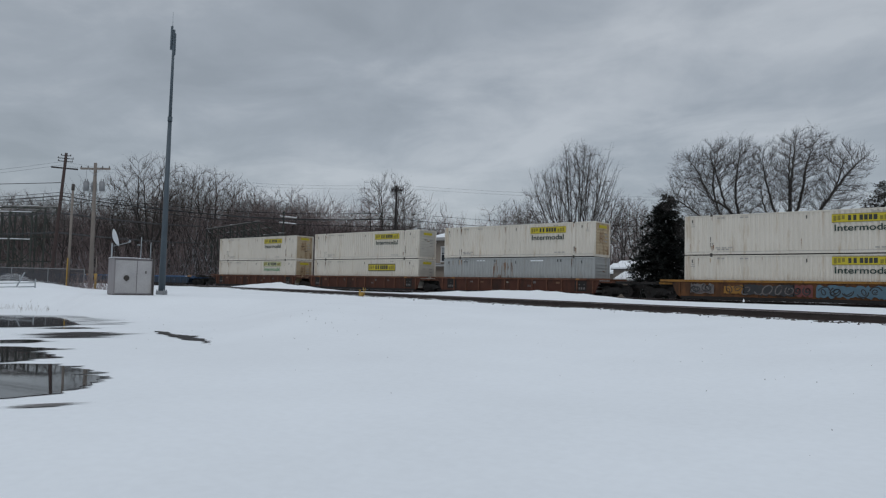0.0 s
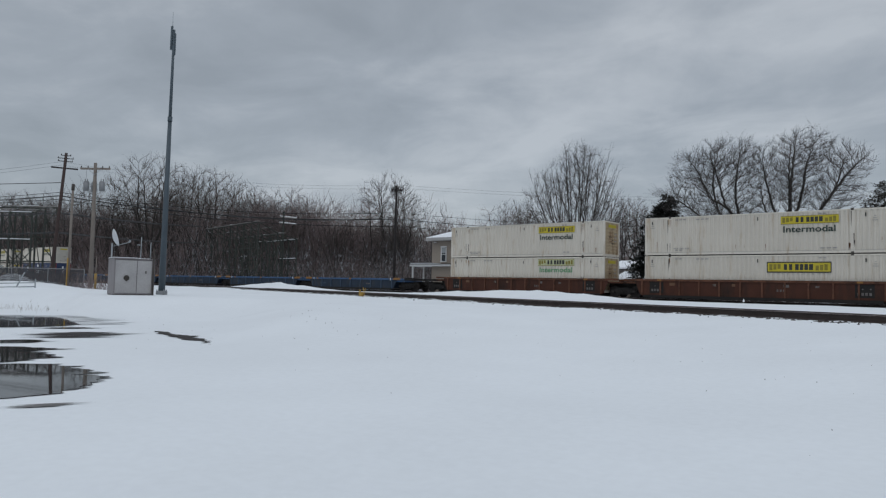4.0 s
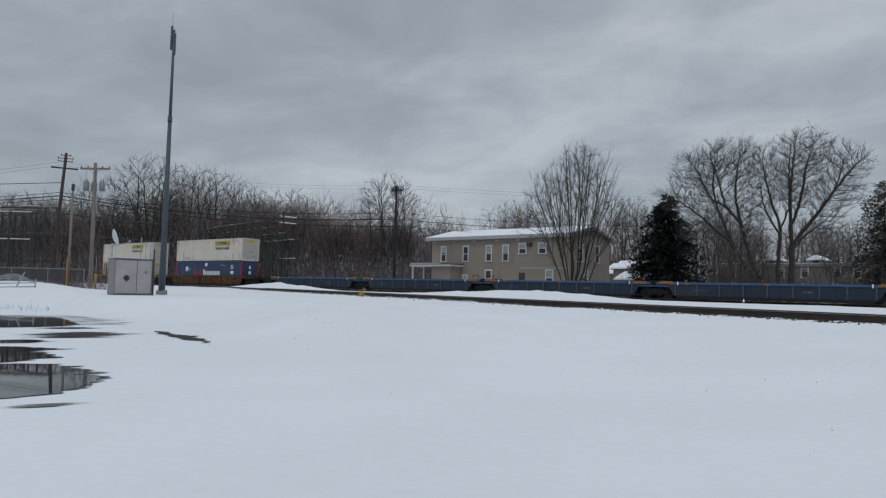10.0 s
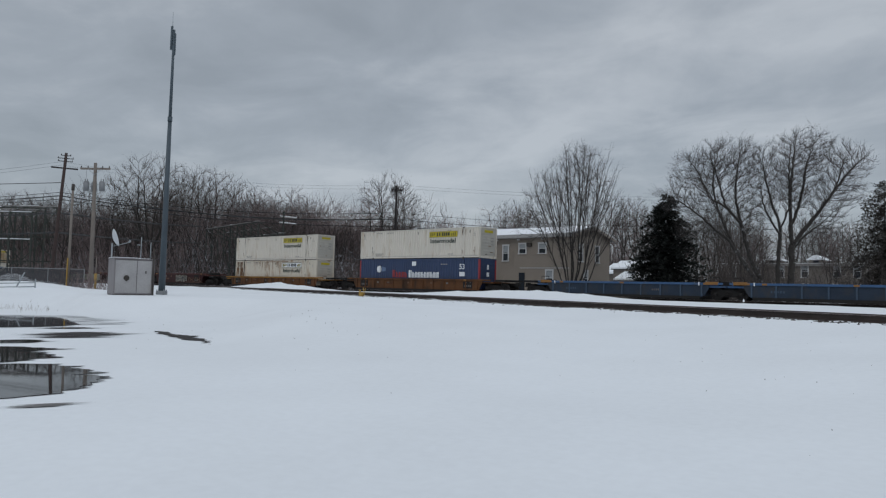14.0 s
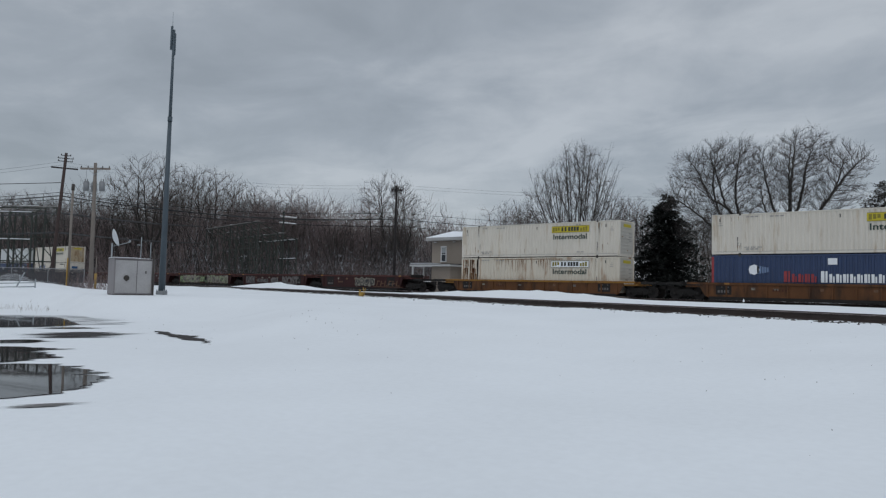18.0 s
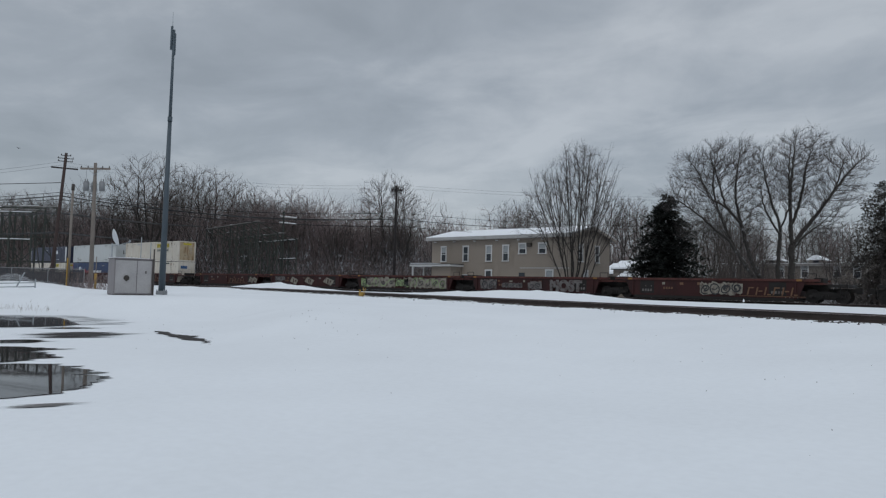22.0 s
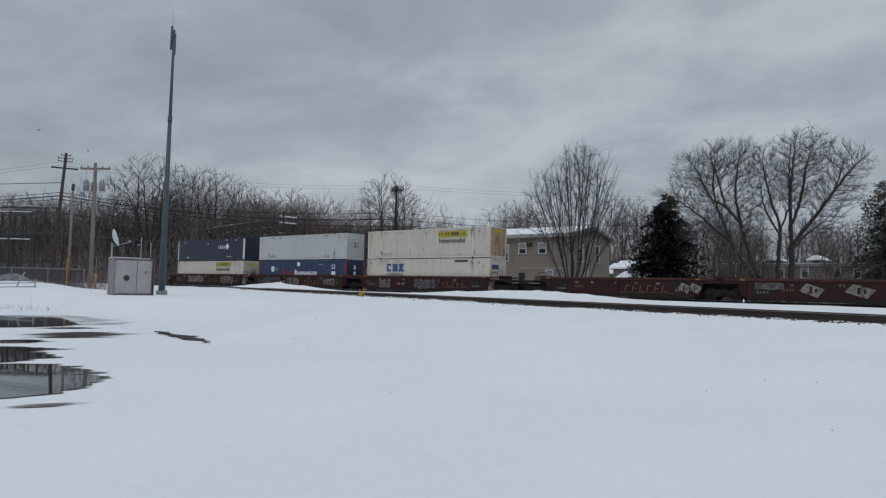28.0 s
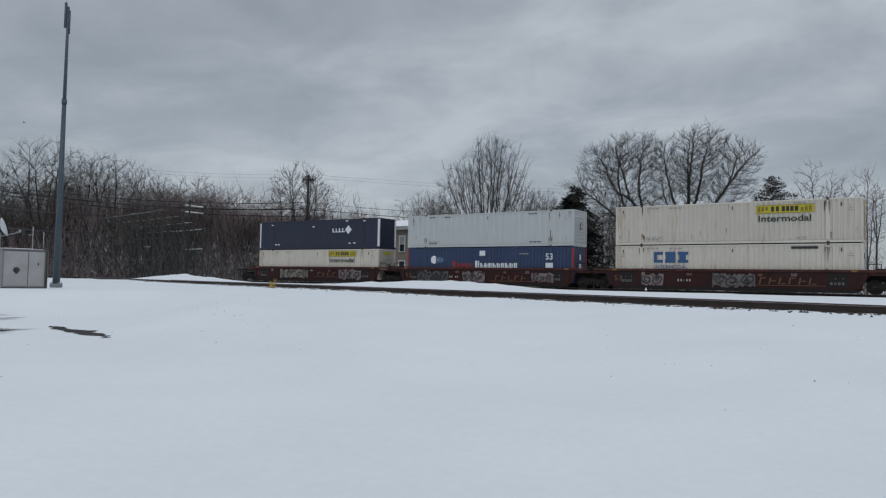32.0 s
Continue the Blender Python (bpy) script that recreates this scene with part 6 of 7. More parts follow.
def tall_woods(r):
    az = r.choice((r.uniform(39, 73.5), r.uniform(47, 58), r.uniform(66, 73)))
    dist = max(140, 70 / math.cos(radians(az))) + r.uniform(0, 40)
    return bearing(az, dist)


brush(3, 2000, woods_floor, 6.0, "dense bare undergrowth and saplings along the woods", TWIG_RED, 0.05)
brush(13, 2600, tall_woods, 16.5, "close-set reddish saplings between the trees of the woods", TWIG_RED, 0.06, 6, 3, 0.1)
brush(10, 800, lambda r: (r.uniform(-250, -118), r.uniform(6, 22)), 8, "dense bare thicket along the far side of the line", TWIG_RED, 0.08)
brush(5, 3000, deep_woods, 15, "dense bare saplings deep in the woods", TWIG_RED, 0.105)


def far_thicket(r):
    az = r.uniform(63, 74)
    return bearing(az, 72 / math.cos(radians(az)) + r.uniform(0, 30))


brush(16, 650, far_thicket, 21, "close-set dark saplings at the far end of the woods", TWIG_DARK, 0.10, 6, 3, 0.1)
brush(18, 300, woods_floor, 14.0, "straight dark stems at the edge of the woods", BARK, 0.10, 6, 0, 0.07)
brush(19, 200, woods_floor, 11.0, "pale snow-touched stems at the edge of the woods", SNOWY_BARK, 0.08, 6, 0, 0.16)
brush(14, 1300, woods_floor, 9.0, "snow-dusted boughs among the undergrowth", SNOWY_BARK, 0.055, 4, 2, 0.7)
brush(4, 700, lambda r: (r.uniform(-84, -58), r.uniform(12, 30)), 4.0, "bare bushes between the woods and the house", TWIG, 0.016)
brush(6, 1500, lambda r: (r.uniform(-37, -3), r.uniform(17, 44)), 4.4, "bare garden bushes along the street", TWIG, 0.022)
brush(17, 260, lambda r: bearing(r.uniform(15.5, 21.5), r.uniform(76, 96)), 6.5, "tall bare bushes beneath the broad trees", TWIG, 0.026, 5, 3, 0.18)
brush(7, 160, lambda r: (r.uniform(-56.5, -51.6), r.uniform(5.6, 7.2)), 2.0, "bare bushes before the porch", TWIG_RED, 0.012)


def conifer(m, height, radius, seed, label, needles, snow=0.0, shape=1.0, whorls=34, fine=1.0, per=4):
    """An evergreen: a straight trunk and whorls of drooping boughs made of many small needle sprays."""
    r = random.Random(seed)
    t = thing("tree", m, label, "tree")
    part("trunk", rods(((0, 0, 0), (0, 0, height * 0.96), 0.22, 0.02), n=8), BARK, t)
    verts, faces, sv, sf = [], [], [], []

    def leaf(c, d, w, size, store_v, store_f):
        b = len(store_v)
        up = Vector((r.gauss(0, 0.3), r.gauss(0, 0.3), 1)).normalized()
        s = d.cross(up).normalized() * w
        for q in (c - s * 0.3, c + d * size * 0.45 - s, c + d * size, c + d * size * 0.45 + s):
            store_v.append(tuple(q))
        store_f.append((b, b + 1, b + 2, b + 3))

    for k in range(whorls):
        f = k / whorls
        z = height * (0.03 + 0.95 * f)
        reach = radius * (1 - f) ** shape * r.uniform(0.75, 1.1) + 0.12
        for j in range(9 + int(7 * (1 - f))):
            a = r.uniform(0, 6.28)
            rr = reach * r.uniform(0.7, 1.12)
            out = Vector((math.cos(a), math.sin(a), -0.12 + 0.35 * f))
            n = max(3, int(rr / (0.17 * fine)))
            for i in range(n):
                g = (i + 0.6) / n
                c = Vector((0, 0, z)) + out * rr * g + Vector((r.gauss(0, 0.09), r.gauss(0, 0.09), -0.22 * rr * g * g + r.gauss(0, 0.09)))
                for q in range(per):
                    d = (out + Vector((r.gauss(0, 0.8), r.gauss(0, 0.8), r.gauss(0.05, 0.45)))).normalized()
                    leaf(c, d, r.uniform(0.05, 0.09) * fine * (0.8 + 0.6 * g), r.uniform(0.24, 0.42) * (0.4 + 0.6 * fine), verts, faces)
                if snow and g > 0.55 and r.random() < snow:
                    leaf(c + Vector((0, 0, 0.07)), out.normalized(), 0.07, r.uniform(0.12, 0.24), sv, sf)
    me = bpy.data.meshes.new("crown")
    me.from_pydata(verts, [], faces)
    me.materials.append(needles)
    crown = new("crown", me)
    crown.parent = t
    if sv:
        me = bpy.data.meshes.new("snow_cover")
        me.from_pydata(sv, [], sf)
        me.materials.append(SNOW_CLEAN)
        ob = new("snow_cover", me)
        ob.parent = crown
    return t


conifer(on_ground(-28.9, 14.0), 10.7, 4.75, 61, "dense dark spruce with flecks of snow on its boughs", NEEDLES, snow=0.08, shape=0.62, whorls=50, per=5)
conifer(on_ground(-12.2, 25.0), 12.2, 4.6, 62, "tall thin-crowned pine beside the street", NEEDLES_PINE, snow=0.02, shape=0.5, whorls=42, fine=0.62, per=3)


# ---- poles and wires ----
def sag_line(a, b, drop, n=14):
    a, b = Vector(a), Vector(b)
    return [a.lerp(b, i / n) - Vector((0, 0, drop * 4 * (i / n) * (1 - i / n))) for i in range(n + 1)]


def cable(name, a, b, drop, r, label, mat=CABLE):
    """A sagging line as one unbroken tube."""
    pts = sag_line(a, b, drop)
    verts, faces = [], []
    side = Vector((b[1] - a[1], a[0] - b[0], 0)).normalized()
    for p in pts:
        for k in range(5):
            q = p + r * (math.cos(1.2566 * k) * side + math.sin(1.2566 * k) * Vector((0, 0, 1)))
            verts.append(tuple(q))
    for i in range(len(pts) - 1):
        for k in range(5):
            faces.append((5 * i + k, 5 * i + (k + 1) % 5, 5 * i + 5 + (k + 1) % 5, 5 * i + 5 + k))
    me = bpy.data.meshes.new(name)
    me.from_pydata(verts, [], faces)
    me.materials.append(mat)
    return tagged(new(name, me), label, "cable")


P1, P2, P3 = (-76.85, -24.1), (-59.95, -28.03), (-58.5, 6.0)
pole = thing("utility_pole", pose(P1[0] - 0.38, P1[1] - 0.33, ground_z(*P1), 0, 3.9, 41), "tall dark creosoted utility pole with two crossarms", "utility pole")
part("shaft", rods(((0, 0, -0.2), (0, 0, 13.6), 0.21, 0.14), n=10), POLE_RED, pole)
for z, half in ((13.3, 0.5), (13.0, 0.8), (12.7, 0.75), (11.95, 1.35)):
    if half:
        arm = part("crossarm", boxes((-half, half, -0.07, 0.07, z, z + 0.14 if half > 1 else z + 0.06)), POLE_DARK, pole)
        for k in (-1, 1):
            part("insulator", rods(((half * k * 0.95, 0, z + 0.05), (half * k * 0.95, 0, z + 0.19), 0.04, 0.03), n=6), CASTING, arm)
pole2 = thing("utility_pole", pose(P2[0] + 0.2, P2[1] + 0.18, ground_z(*P2), 0, -0.5, 41), "grey utility pole with a crossarm and three transformer cans", "utility pole")
part("shaft", rods(((0, 0, -0.2), (0, 0, 10.3), 0.19, 0.13), n=10), POLE_WOOD, pole2)
arm = part("crossarm", boxes((-1.22, 1.22, -0.07, 0.07, 9.75, 9.9)), POLE_WOOD, pole2)
for xx in (-1.15, -0.6, 0.6, 1.15):
    part("insulator", rods(((xx, 0, 9.9), (xx, 0, 10.05), 0.04), n=6), CASTING, arm)
part("brace", rods(((-0.55, -0.08, 9.8), (0, -0.12, 9.3), 0.02), ((0.55, -0.08, 9.8), (0, -0.12, 9.3), 0.02), n=6), GALV, pole2)
for xx, yy in ((-0.64, -0.1), (0.66, -0.1), (-0.24, 0.42)):
    can = part("transformer", rods(((xx, yy, 7.95), (xx, yy, 8.7), 0.23), ((xx, yy, 8.7), (xx, yy, 8.78), 0.23, 0.12), n=14), CAN_GREY, pole2, "grey transformer can")
    part("bushing", rods(((xx - 0.1, yy, 8.72), (xx - 0.1, yy, 8.95), 0.03), ((xx + 0.1, yy, 8.72), (xx + 0.1, yy, 8.95), 0.03), n=6), CASTING, can)
    part("hanger", rods(((xx, yy, 8.5), (0, 0, 8.5), 0.03), n=6), GALV, can)
pole3 = thing("utility_pole", pose(P3[0], P3[1], ground_z(*P3), 0, 0.2, 41), "dark wooden utility pole behind the line, tangled in wire", "utility pole")
part("shaft", rods(((0, 0, -0.2), (0, 0, 12.7), 0.17, 0.125), n=10), POLE_DARK, pole3)
part("crossarm", boxes((-0.7, 0.7, -0.06, 0.06, 12.1, 12.22)), POLE_DARK, pole3)
rt = random.Random(8)
part("wire_tangle", rods(*[((rt.uniform(-0.9, 0.9), rt.uniform(-0.5, 0.5), 12.2 + rt.uniform(-0.7, 0.6)), (rt.uniform(-0.9, 0.9), rt.uniform(-0.5, 0.5), 12.2 + rt.uniform(-0.7, 0.6)), 0.018) for _ in range(60)], n=4), POLE_DARK, pole3)
post = thing("pole", pose(-52.7, -32.4, ground_z(-52.7, -32.4), 0, 0.6, 0), "thin weathered wooden pole with a yellow strip at its foot", "pole")
part("shaft", rods(((0, 0, -0.2), (0, 0, 7.2), 0.10, 0.085), n=8), POLE_WOOD, post)
part("cap", rods(((0, 0, 6.8), (0, 0, 7.25), 0.115), n=8), CASTING, post)
part("marker_strip", boxes((0.02, 0.14, -0.15, -0.1, 0.05, 2.0)), YELLOW_PAINT, post)
mpost = thing("marker_post", pose(-49.2, -32.0, ground_z(-49.2, -32.0)), "slim marker post with a yellow sleeve", "post")
part("rod", rods(((0, 0, -0.1), (0, 0, 2.2), 0.03), n=6), POLE_WOOD, mpost)
part("sleeve", rods(((0, 0, 0.0), (0, 0, 1.05), 0.085, 0.085), n=10), YELLOW_PAINT, mpost)

for z0, z1, drop, r, tag in ((9.2, 9.1, 0.9, 0.03, "thin black cable between utility poles"), (8.85, 8.35, 0.9, 0.055, "black communication cable slung between utility poles"), (8.5, 7.5, 0.8, 0.035, "thin black cable between utility poles")):
    cable("cable", (P1[0], P1[1], z0), (P3[0], P3[1], z1), drop, r, tag)
    cable("cable", (P1[0], P1[1], z0), (-150, -48, z0 + 1.2), drop, r, tag)
    cable("cable", (P3[0], P3[1], z1), (-26, 42, z1 + 0.5), drop, r * 0.6, tag)
for z0, z1 in ((7.1, 10.1), (5.1, 7.2)):
    cable("cable", (P1[0], P1[1], z0), (-112.5, 12.8, z1), 0.25, 0.09, "thick black bundled cable slung over the tracks")
    cable("cable", (P1[0], P1[1], z0), (-150, -48, z0 + 1.6), 0.8, 0.08, "thick black bundled cable slung from the tall pole")
for z in (12.0, 12.35):
    cable("overhead_wire", (P1[0], P1[1], z), (P3[0], P3[1], z), 0.9, 0.007, "thin overhead wire between utility poles", WIRE)
    cable("overhead_wire", (P3[0], P3[1], z), (-18, 40, z - 0.3), 0.6, 0.008, "thin overhead wire between utility poles", WIRE)
    cable("overhead_wire", (P1[0], P1[1], z), (-150, -48, z + 0.6), 1.2, 0.012, "thin overhead wire between utility poles", WIRE)
cable("cable", (P1[0], P1[1], 10.2), (-96, -42, 9.4), 0.2, 0.035, "service cable running off the tall pole")
cable("cable", (P2[0], P2[1], 7.1), (P1[0], P1[1], 8.3), 0.5, 0.03, "service cable between the two poles")
cable("cable", (P2[0], P2[1], 7.1), (P3[0], P3[1], 8.6), 1.0, 0.03, "service cable slung over the tracks")


# ---- the radio mast, the signal cabinet and the corner by the fence ----
mast = thing("radio_mast", pose(-36.2, -34.1, ground_z(-36.2, -34.1), 0, 0.15, 41), "slender blue-grey radio mast on a bolted base", "mast")
part("base_plate", boxes((-0.23, 0.23, -0.23, 0.23, 0.0, 0.2), bevel=0.03), CAN_GREY, mast)
low = part("lower_pole", rods(((0, 0, 0.1), (0, 0, 9.5), 0.175, 0.10), n=12), MAST_PAINT, mast)
part("joint", rods(((0, 0, 9.35), (0, 0, 9.6), 0.125), n=12), MAST_PAINT, low)
part("upper_pole", rods(((0, 0, 9.5), (0, 0, 14.4), 0.09, 0.06), n=10), MAST_PAINT, mast)
part("antenna", rods(((-0.12, 0, 13.3), (-0.12, 0, 14.6), 0.07), ((0.08, 0, 13.0), (0.08, 0, 14.2), 0.045), n=8), MAST_PAINT, mast)
part("whip_antenna", rods(((-0.1, 0, 14.4), (-0.1, 0, 15.4), 0.018, 0.01), n=6), GALV, mast)
for xx in (-0.18, 0.18):
    for yy in (-0.18, 0.18):
        part("bolt", rods(((xx, yy, 0.2), (xx, yy, 0.27), 0.03), n=6), GALV, mast)

cab = thing("signal_cabinet", pose(-33.63, -36.89, ground_z(-33.63, -36.89), 0, 0, 80), "pale grey steel signal cabinet with double doors on the snow", "cabinet")
part("body", boxes((-0.92, 0.92, -0.05, 1.0, 0.03, 1.72), bevel=0.02), CABINET_SHADED, cab)
part("roof", boxes((-0.95, 0.95, -0.10, 1.03, 1.724, 1.77), bevel=0.012), CABINET_SHADED, cab)
part("snow_cover", boxes((-0.90, 0.30, -0.07, 1.0, 1.774, 1.80), (0.30, 0.75, 0.05, 1.0, 1.774, 1.79), bevel=0.008), SNOW_CLEAN, cab)
for x0, x1 in ((-0.86, 0.10), (0.13, 0.80)):
    d = part("door", boxes((x0, x1, -0.085, -0.053, 0.10, 1.66), bevel=0.008), CABINET_PAINT, cab, "pale grey steel door")
    if x0 < -0.5:
        part("lock_disc", rods(((-0.36, -0.115, 0.82), (-0.36, -0.086, 0.82), 0.13), n=16), CASTING, d, "round dark lock plate")
        part("handle", boxes((-0.40, -0.32, -0.15, -0.115, 0.66, 0.9), bevel=0.01), CASTING, d)
    if x0 > 0:
        part("latch", boxes((0.5, 0.55, -0.1, -0.086, 1.05, 1.17)), CASTING, d)
part("corner_post", boxes((0.84, 0.93, -0.09, -0.052, 0.03, 1.72)), CABINET_SHADED, cab)
part("skid", boxes((-0.9, 0.9, -0.02, 0.1, -0.06, 0.028), (-0.9, 0.9, 0.85, 0.97, -0.06, 0.028)), CASTING, cab)
part("conduit", rods(((0.86, -0.15, 0.0), (0.86, -0.15, 2.25), 0.035), n=8), CASTING, cab)
part("whip_antenna", rods(((0.42, 0.5, 1.76), (0.42, 0.5, 2.85), 0.02), ((0.42, 0.5, 2.45), (0.2, 0.4, 2.45), 0.015), n=6), GALV, cab)
part("whip_antenna", rods(((0.82, 0.3, 1.76), (0.82, 0.3, 2.6), 0.02), n=6), GALV, cab)

dish = thing("satellite_dish", pose(-34.87, -37.44, ground_z(-34.87, -37.44), 0, 0, 64), "white satellite dish on a slim pole behind the cabinet", "satellite dish")
part("pole", rods(((0, 0, 0), (0, 0, 2.5), 0.035), n=8), GALV, dish)
bm = bmesh.new()
rings = []
for i in range(7):
    q = i / 6
    rings.append([bm.verts.new((0.44 * q * math.cos(a), 0.44 * q * math.sin(a), 0.14 * q * q)) for a in [6.28318 * j / 24 for j in range(24)]] if i else [bm.verts.new((0, 0, 0))])
for j in range(24):
    bm.faces.new((rings[0][0], rings[1][j], rings[1][(j + 1) % 24]))
    for i in range(1, 6):
        bm.faces.new((rings[i][j], rings[i + 1][j], rings[i + 1][(j + 1) % 24], rings[i][(j + 1) % 24]))
for f in bm.faces:
    f.smooth = True
bmesh.ops.solidify(bm, geom=bm.faces[:], thickness=0.02)
bm.transform(pose(0.02, 0, 2.74, 0, 72, 12))
part("reflector", bm, DECAL_WHITE, dish, "white dish")
part("feed_arm", rods(((0.05, -0.05, 2.35), (0.75, -0.2, 2.55), 0.018), ((0.75, -0.2, 2.55), (0.8, -0.2, 2.66), 0.05), n=6), GALV, dish)

derail = thing("derail_marker", pose(-31.2, -24.3, ground_z(-31.2, -24.3)), "small yellow derail block beside the spur rail", "derail")
part("block", boxes((-0.13, 0.09, -0.1, 0.1, 0.0, 0.26), bevel=0.03), YELLOW_PAINT, derail)
part("arm", boxes((-0.16, -0.07, -0.05, 0.05, 0.25, 0.38), bevel=0.02), YELLOW_PAINT, derail)
part("staff", rods(((0.24, 0, 0), (0.16, 0, 0.52), 0.02), ((0.24, 0, 0), (0.36, 0, 0.5), 0.02), n=6), YELLOW_PAINT, derail)


# steel bleacher frames: one before the line, one behind it
def bleacher(m, bays, bay, deep, heights, label, levels, planks, snowy):
    """A stand's steel frame: rows of columns, beams at the given shares of their height, crossed braces, and bench planks on top."""
    b = thing("bleacher_frame", m, label, "bleachers")
    rb = random.Random(len(label))
    for i in range(bays + 1):
        for j, h in enumerate(heights):
            x, y = i * bay, j * deep
            part("column", boxes((x - 0.08, x + 0.08, y - 0.08, y + 0.08, -0.5, h)), GREEN_STEEL, b)
        for j in range(len(heights) - 1):
            h0, h1 = heights[j], heights[j + 1]
            part("rake_beam", rods(((i * bay, j * deep, h0), (i * bay, (j + 1) * deep, h1), 0.09), n=4), GREEN_STEEL, b)
            part("brace", rods(((i * bay, j * deep, 0.2), (i * bay, (j + 1) * deep, h1 - 0.3), 0.05), n=4), GREEN_STEEL, b)
    for i in range(bays):
        for j, h in enumerate(heights):
            last = 0.0
            for n, q in enumerate(levels):
                part("beam", boxes((i * bay + 0.081, (i + 1) * bay - 0.081, j * deep - 0.06, j * deep + 0.06, h * q - 0.12, h * q)), GREEN_STEEL, b)
                if (i, j, n) in snowy:
                    part("snow_cover", boxes((i * bay + 0.1, (i + 1) * bay - 0.15, j * deep - 0.12, j * deep + 0.12, h * q + 0.003, h * q + 0.08), bevel=0.02), SNOW_CLEAN, b)
                k = (i + j + n) % 2
                part("brace", rods(((i * bay, j * deep, h * (last if k else q - 0.02)), ((i + 1) * bay, j * deep, h * (q - 0.02 if k else last)), 0.055), n=4), GREEN_STEEL, b)
                last = q
    for k in range(planks):
        f = k / max(1, planks - 1)
        y = f * deep * (len(heights) - 1)
        h = heights[0] + (heights[-1] - heights[0]) * f
        p = part("bench_plank", boxes((-0.3, bays * bay + 0.3, y - 0.16, y + 0.16, h + 0.1, h + 0.16)), PLANK_GREY, b)
        for _ in range(2):
            x = rb.uniform(0, bays * bay - 2.5)
            part("snow_cover", boxes((x, x + rb.uniform(0.8, 2.4), y - 0.14, y + 0.14, h + 0.164, h + 0.20), bevel=0.01), SNOW_CLEAN, p)
    return b


bleacher(pose(-90.8, -19.0, -0.3, 0, 0, -139), 5, 2.5, 2.6, (9.2, 8.9, 8.1), "dark green steel frame of a bleacher stand with snowy beams", (0.3, 0.62, 1.0), 4,
         {(0, 2, 1), (1, 2, 1), (0, 2, 2), (1, 2, 2), (3, 2, 2), (2, 1, 2)})
bleacher(pose(-90.6, 16.5, -0.4, 0, 0, 168), 8, 2.9, 3.2, (7.9, 8.6, 10.2), "weathered steel frame of a bleacher stand before the woods", (0.3, 0.62, 1.0), 4, {(0, 0, 1), (0, 0, 2), (1, 0, 2), (2, 0, 2), (3, 0, 2), (4, 1, 1), (1, 0, 1)})
lp = thing("light_pole", pose(-93.5, 16.0, -0.4), "steel post with two snowy crossbars beside the bleachers", "pole")
part("shaft", boxes((-0.1, 0.1, -0.1, 0.1, 0, 12.4)), GREEN_STEEL, lp)
part("crossbar", rods(((-0.4, -0.5, 11.6), (1.2, 1.6, 11.4), 0.08), ((-0.4, -0.5, 10.6), (1.2, 1.6, 10.4), 0.08), n=4), DECAL_GREY, lp)
part("snow_cover", rods(((-0.4, -0.5, 11.72), (1.2, 1.6, 11.52), 0.055), ((-0.4, -0.5, 10.72), (1.2, 1.6, 10.52), 0.055), n=6), SNOW_CLEAN, lp, "snow on the crossbars")

# chain-link fence and weeds
fence = thing("fence", pose(0, 0, 0), "low grey chain-link fence along the yard", "fence")
fx0, fy0, fx1, fy1 = -52.0, -31.6, -66.0, -45.5
for i in range(9):
    f = i / 8
    x, y = fx0 + (fx1 - fx0) * f, fy0 + (fy1 - fy0) * f
    part("post", rods(((x, y, ground_z(x, y) - 0.1), (x, y, 1.15), 0.035), n=6), CAN_GREY, fence)
    if i < 8:
        x2, y2 = fx0 + (fx1 - fx0) * (i + 1) / 8, fy0 + (fy1 - fy0) * (i + 1) / 8
        a, b = Vector((x, y, 0)), Vector((x2, y2, 0))
        wires = []
        for n in range(-18, 34):
            for k in (-1, 1):
                u0, u1 = n / 34, n / 34 + 18 / 34
                z0, z1 = (-0.25, 1.05) if k > 0 else (1.05, -0.25)
                c0, c1 = max(u0, 0), min(u1, 1)
                if c1 > c0:
                    g0, g1 = (c0 - u0) / (u1 - u0), (c1 - u0) / (u1 - u0)
                    wires.append((a.lerp(b, c0) + Vector((0, 0, z0 + (z1 - z0) * g0)), a.lerp(b, c1) + Vector((0, 0, z0 + (z1 - z0) * g1)), 0.016))
        part("chain_link", rods(*wires, n=3), MESH_FENCE, fence)
        part("top_rail", rods(((x, y, 1.1), (x2, y2, 1.1), 0.025), n=6), CAN_GREY, fence)
brush(9, 90, lambda r: (r.gauss(-36.7, 1.6), r.gauss(-40.9, 0.9)), 0.24, "dry weeds sticking out of the snow", DRY_GRASS, 0.006)
brush(12, 420, lambda r: (r.uniform(-62, -47), r.uniform(-33.5, -30.5)), 1.2, "bare scrub by the fence", TWIG_RED, 0.012)


gate = thing("gate", pose(0, 0, 0), "low tilted pipe gate half sunk in snow", "gate")
ga, gb = (-49.79, -37.83), (-47.88, -36.20)
for z in (-0.22, 0.02):
    part("rail", rods(((ga[0], ga[1], z), (gb[0], gb[1], z + 0.1), 0.03), n=6), GALV, gate)
gm = ((ga[0] + 2 * gb[0]) / 3, (ga[1] + 2 * gb[1]) / 3)
part("post", rods(((gm[0] - 0.3, gm[1] - 0.25, ground_z(*gm) - 0.1), (gm[0] + 0.1, gm[1] + 0.1, 0.75), 0.04), n=6), GALV, gate)
part("post", rods(((gb[0], gb[1], ground_z(*gb) - 0.1), (gb[0], gb[1], 0.35), 0.04), n=6), GALV, gate)
stake = thing("marker_stake", pose(-15.65, -4.5, ground_z(-15.65, -4.5)), "short stake capped with snow beside the line", "stake")
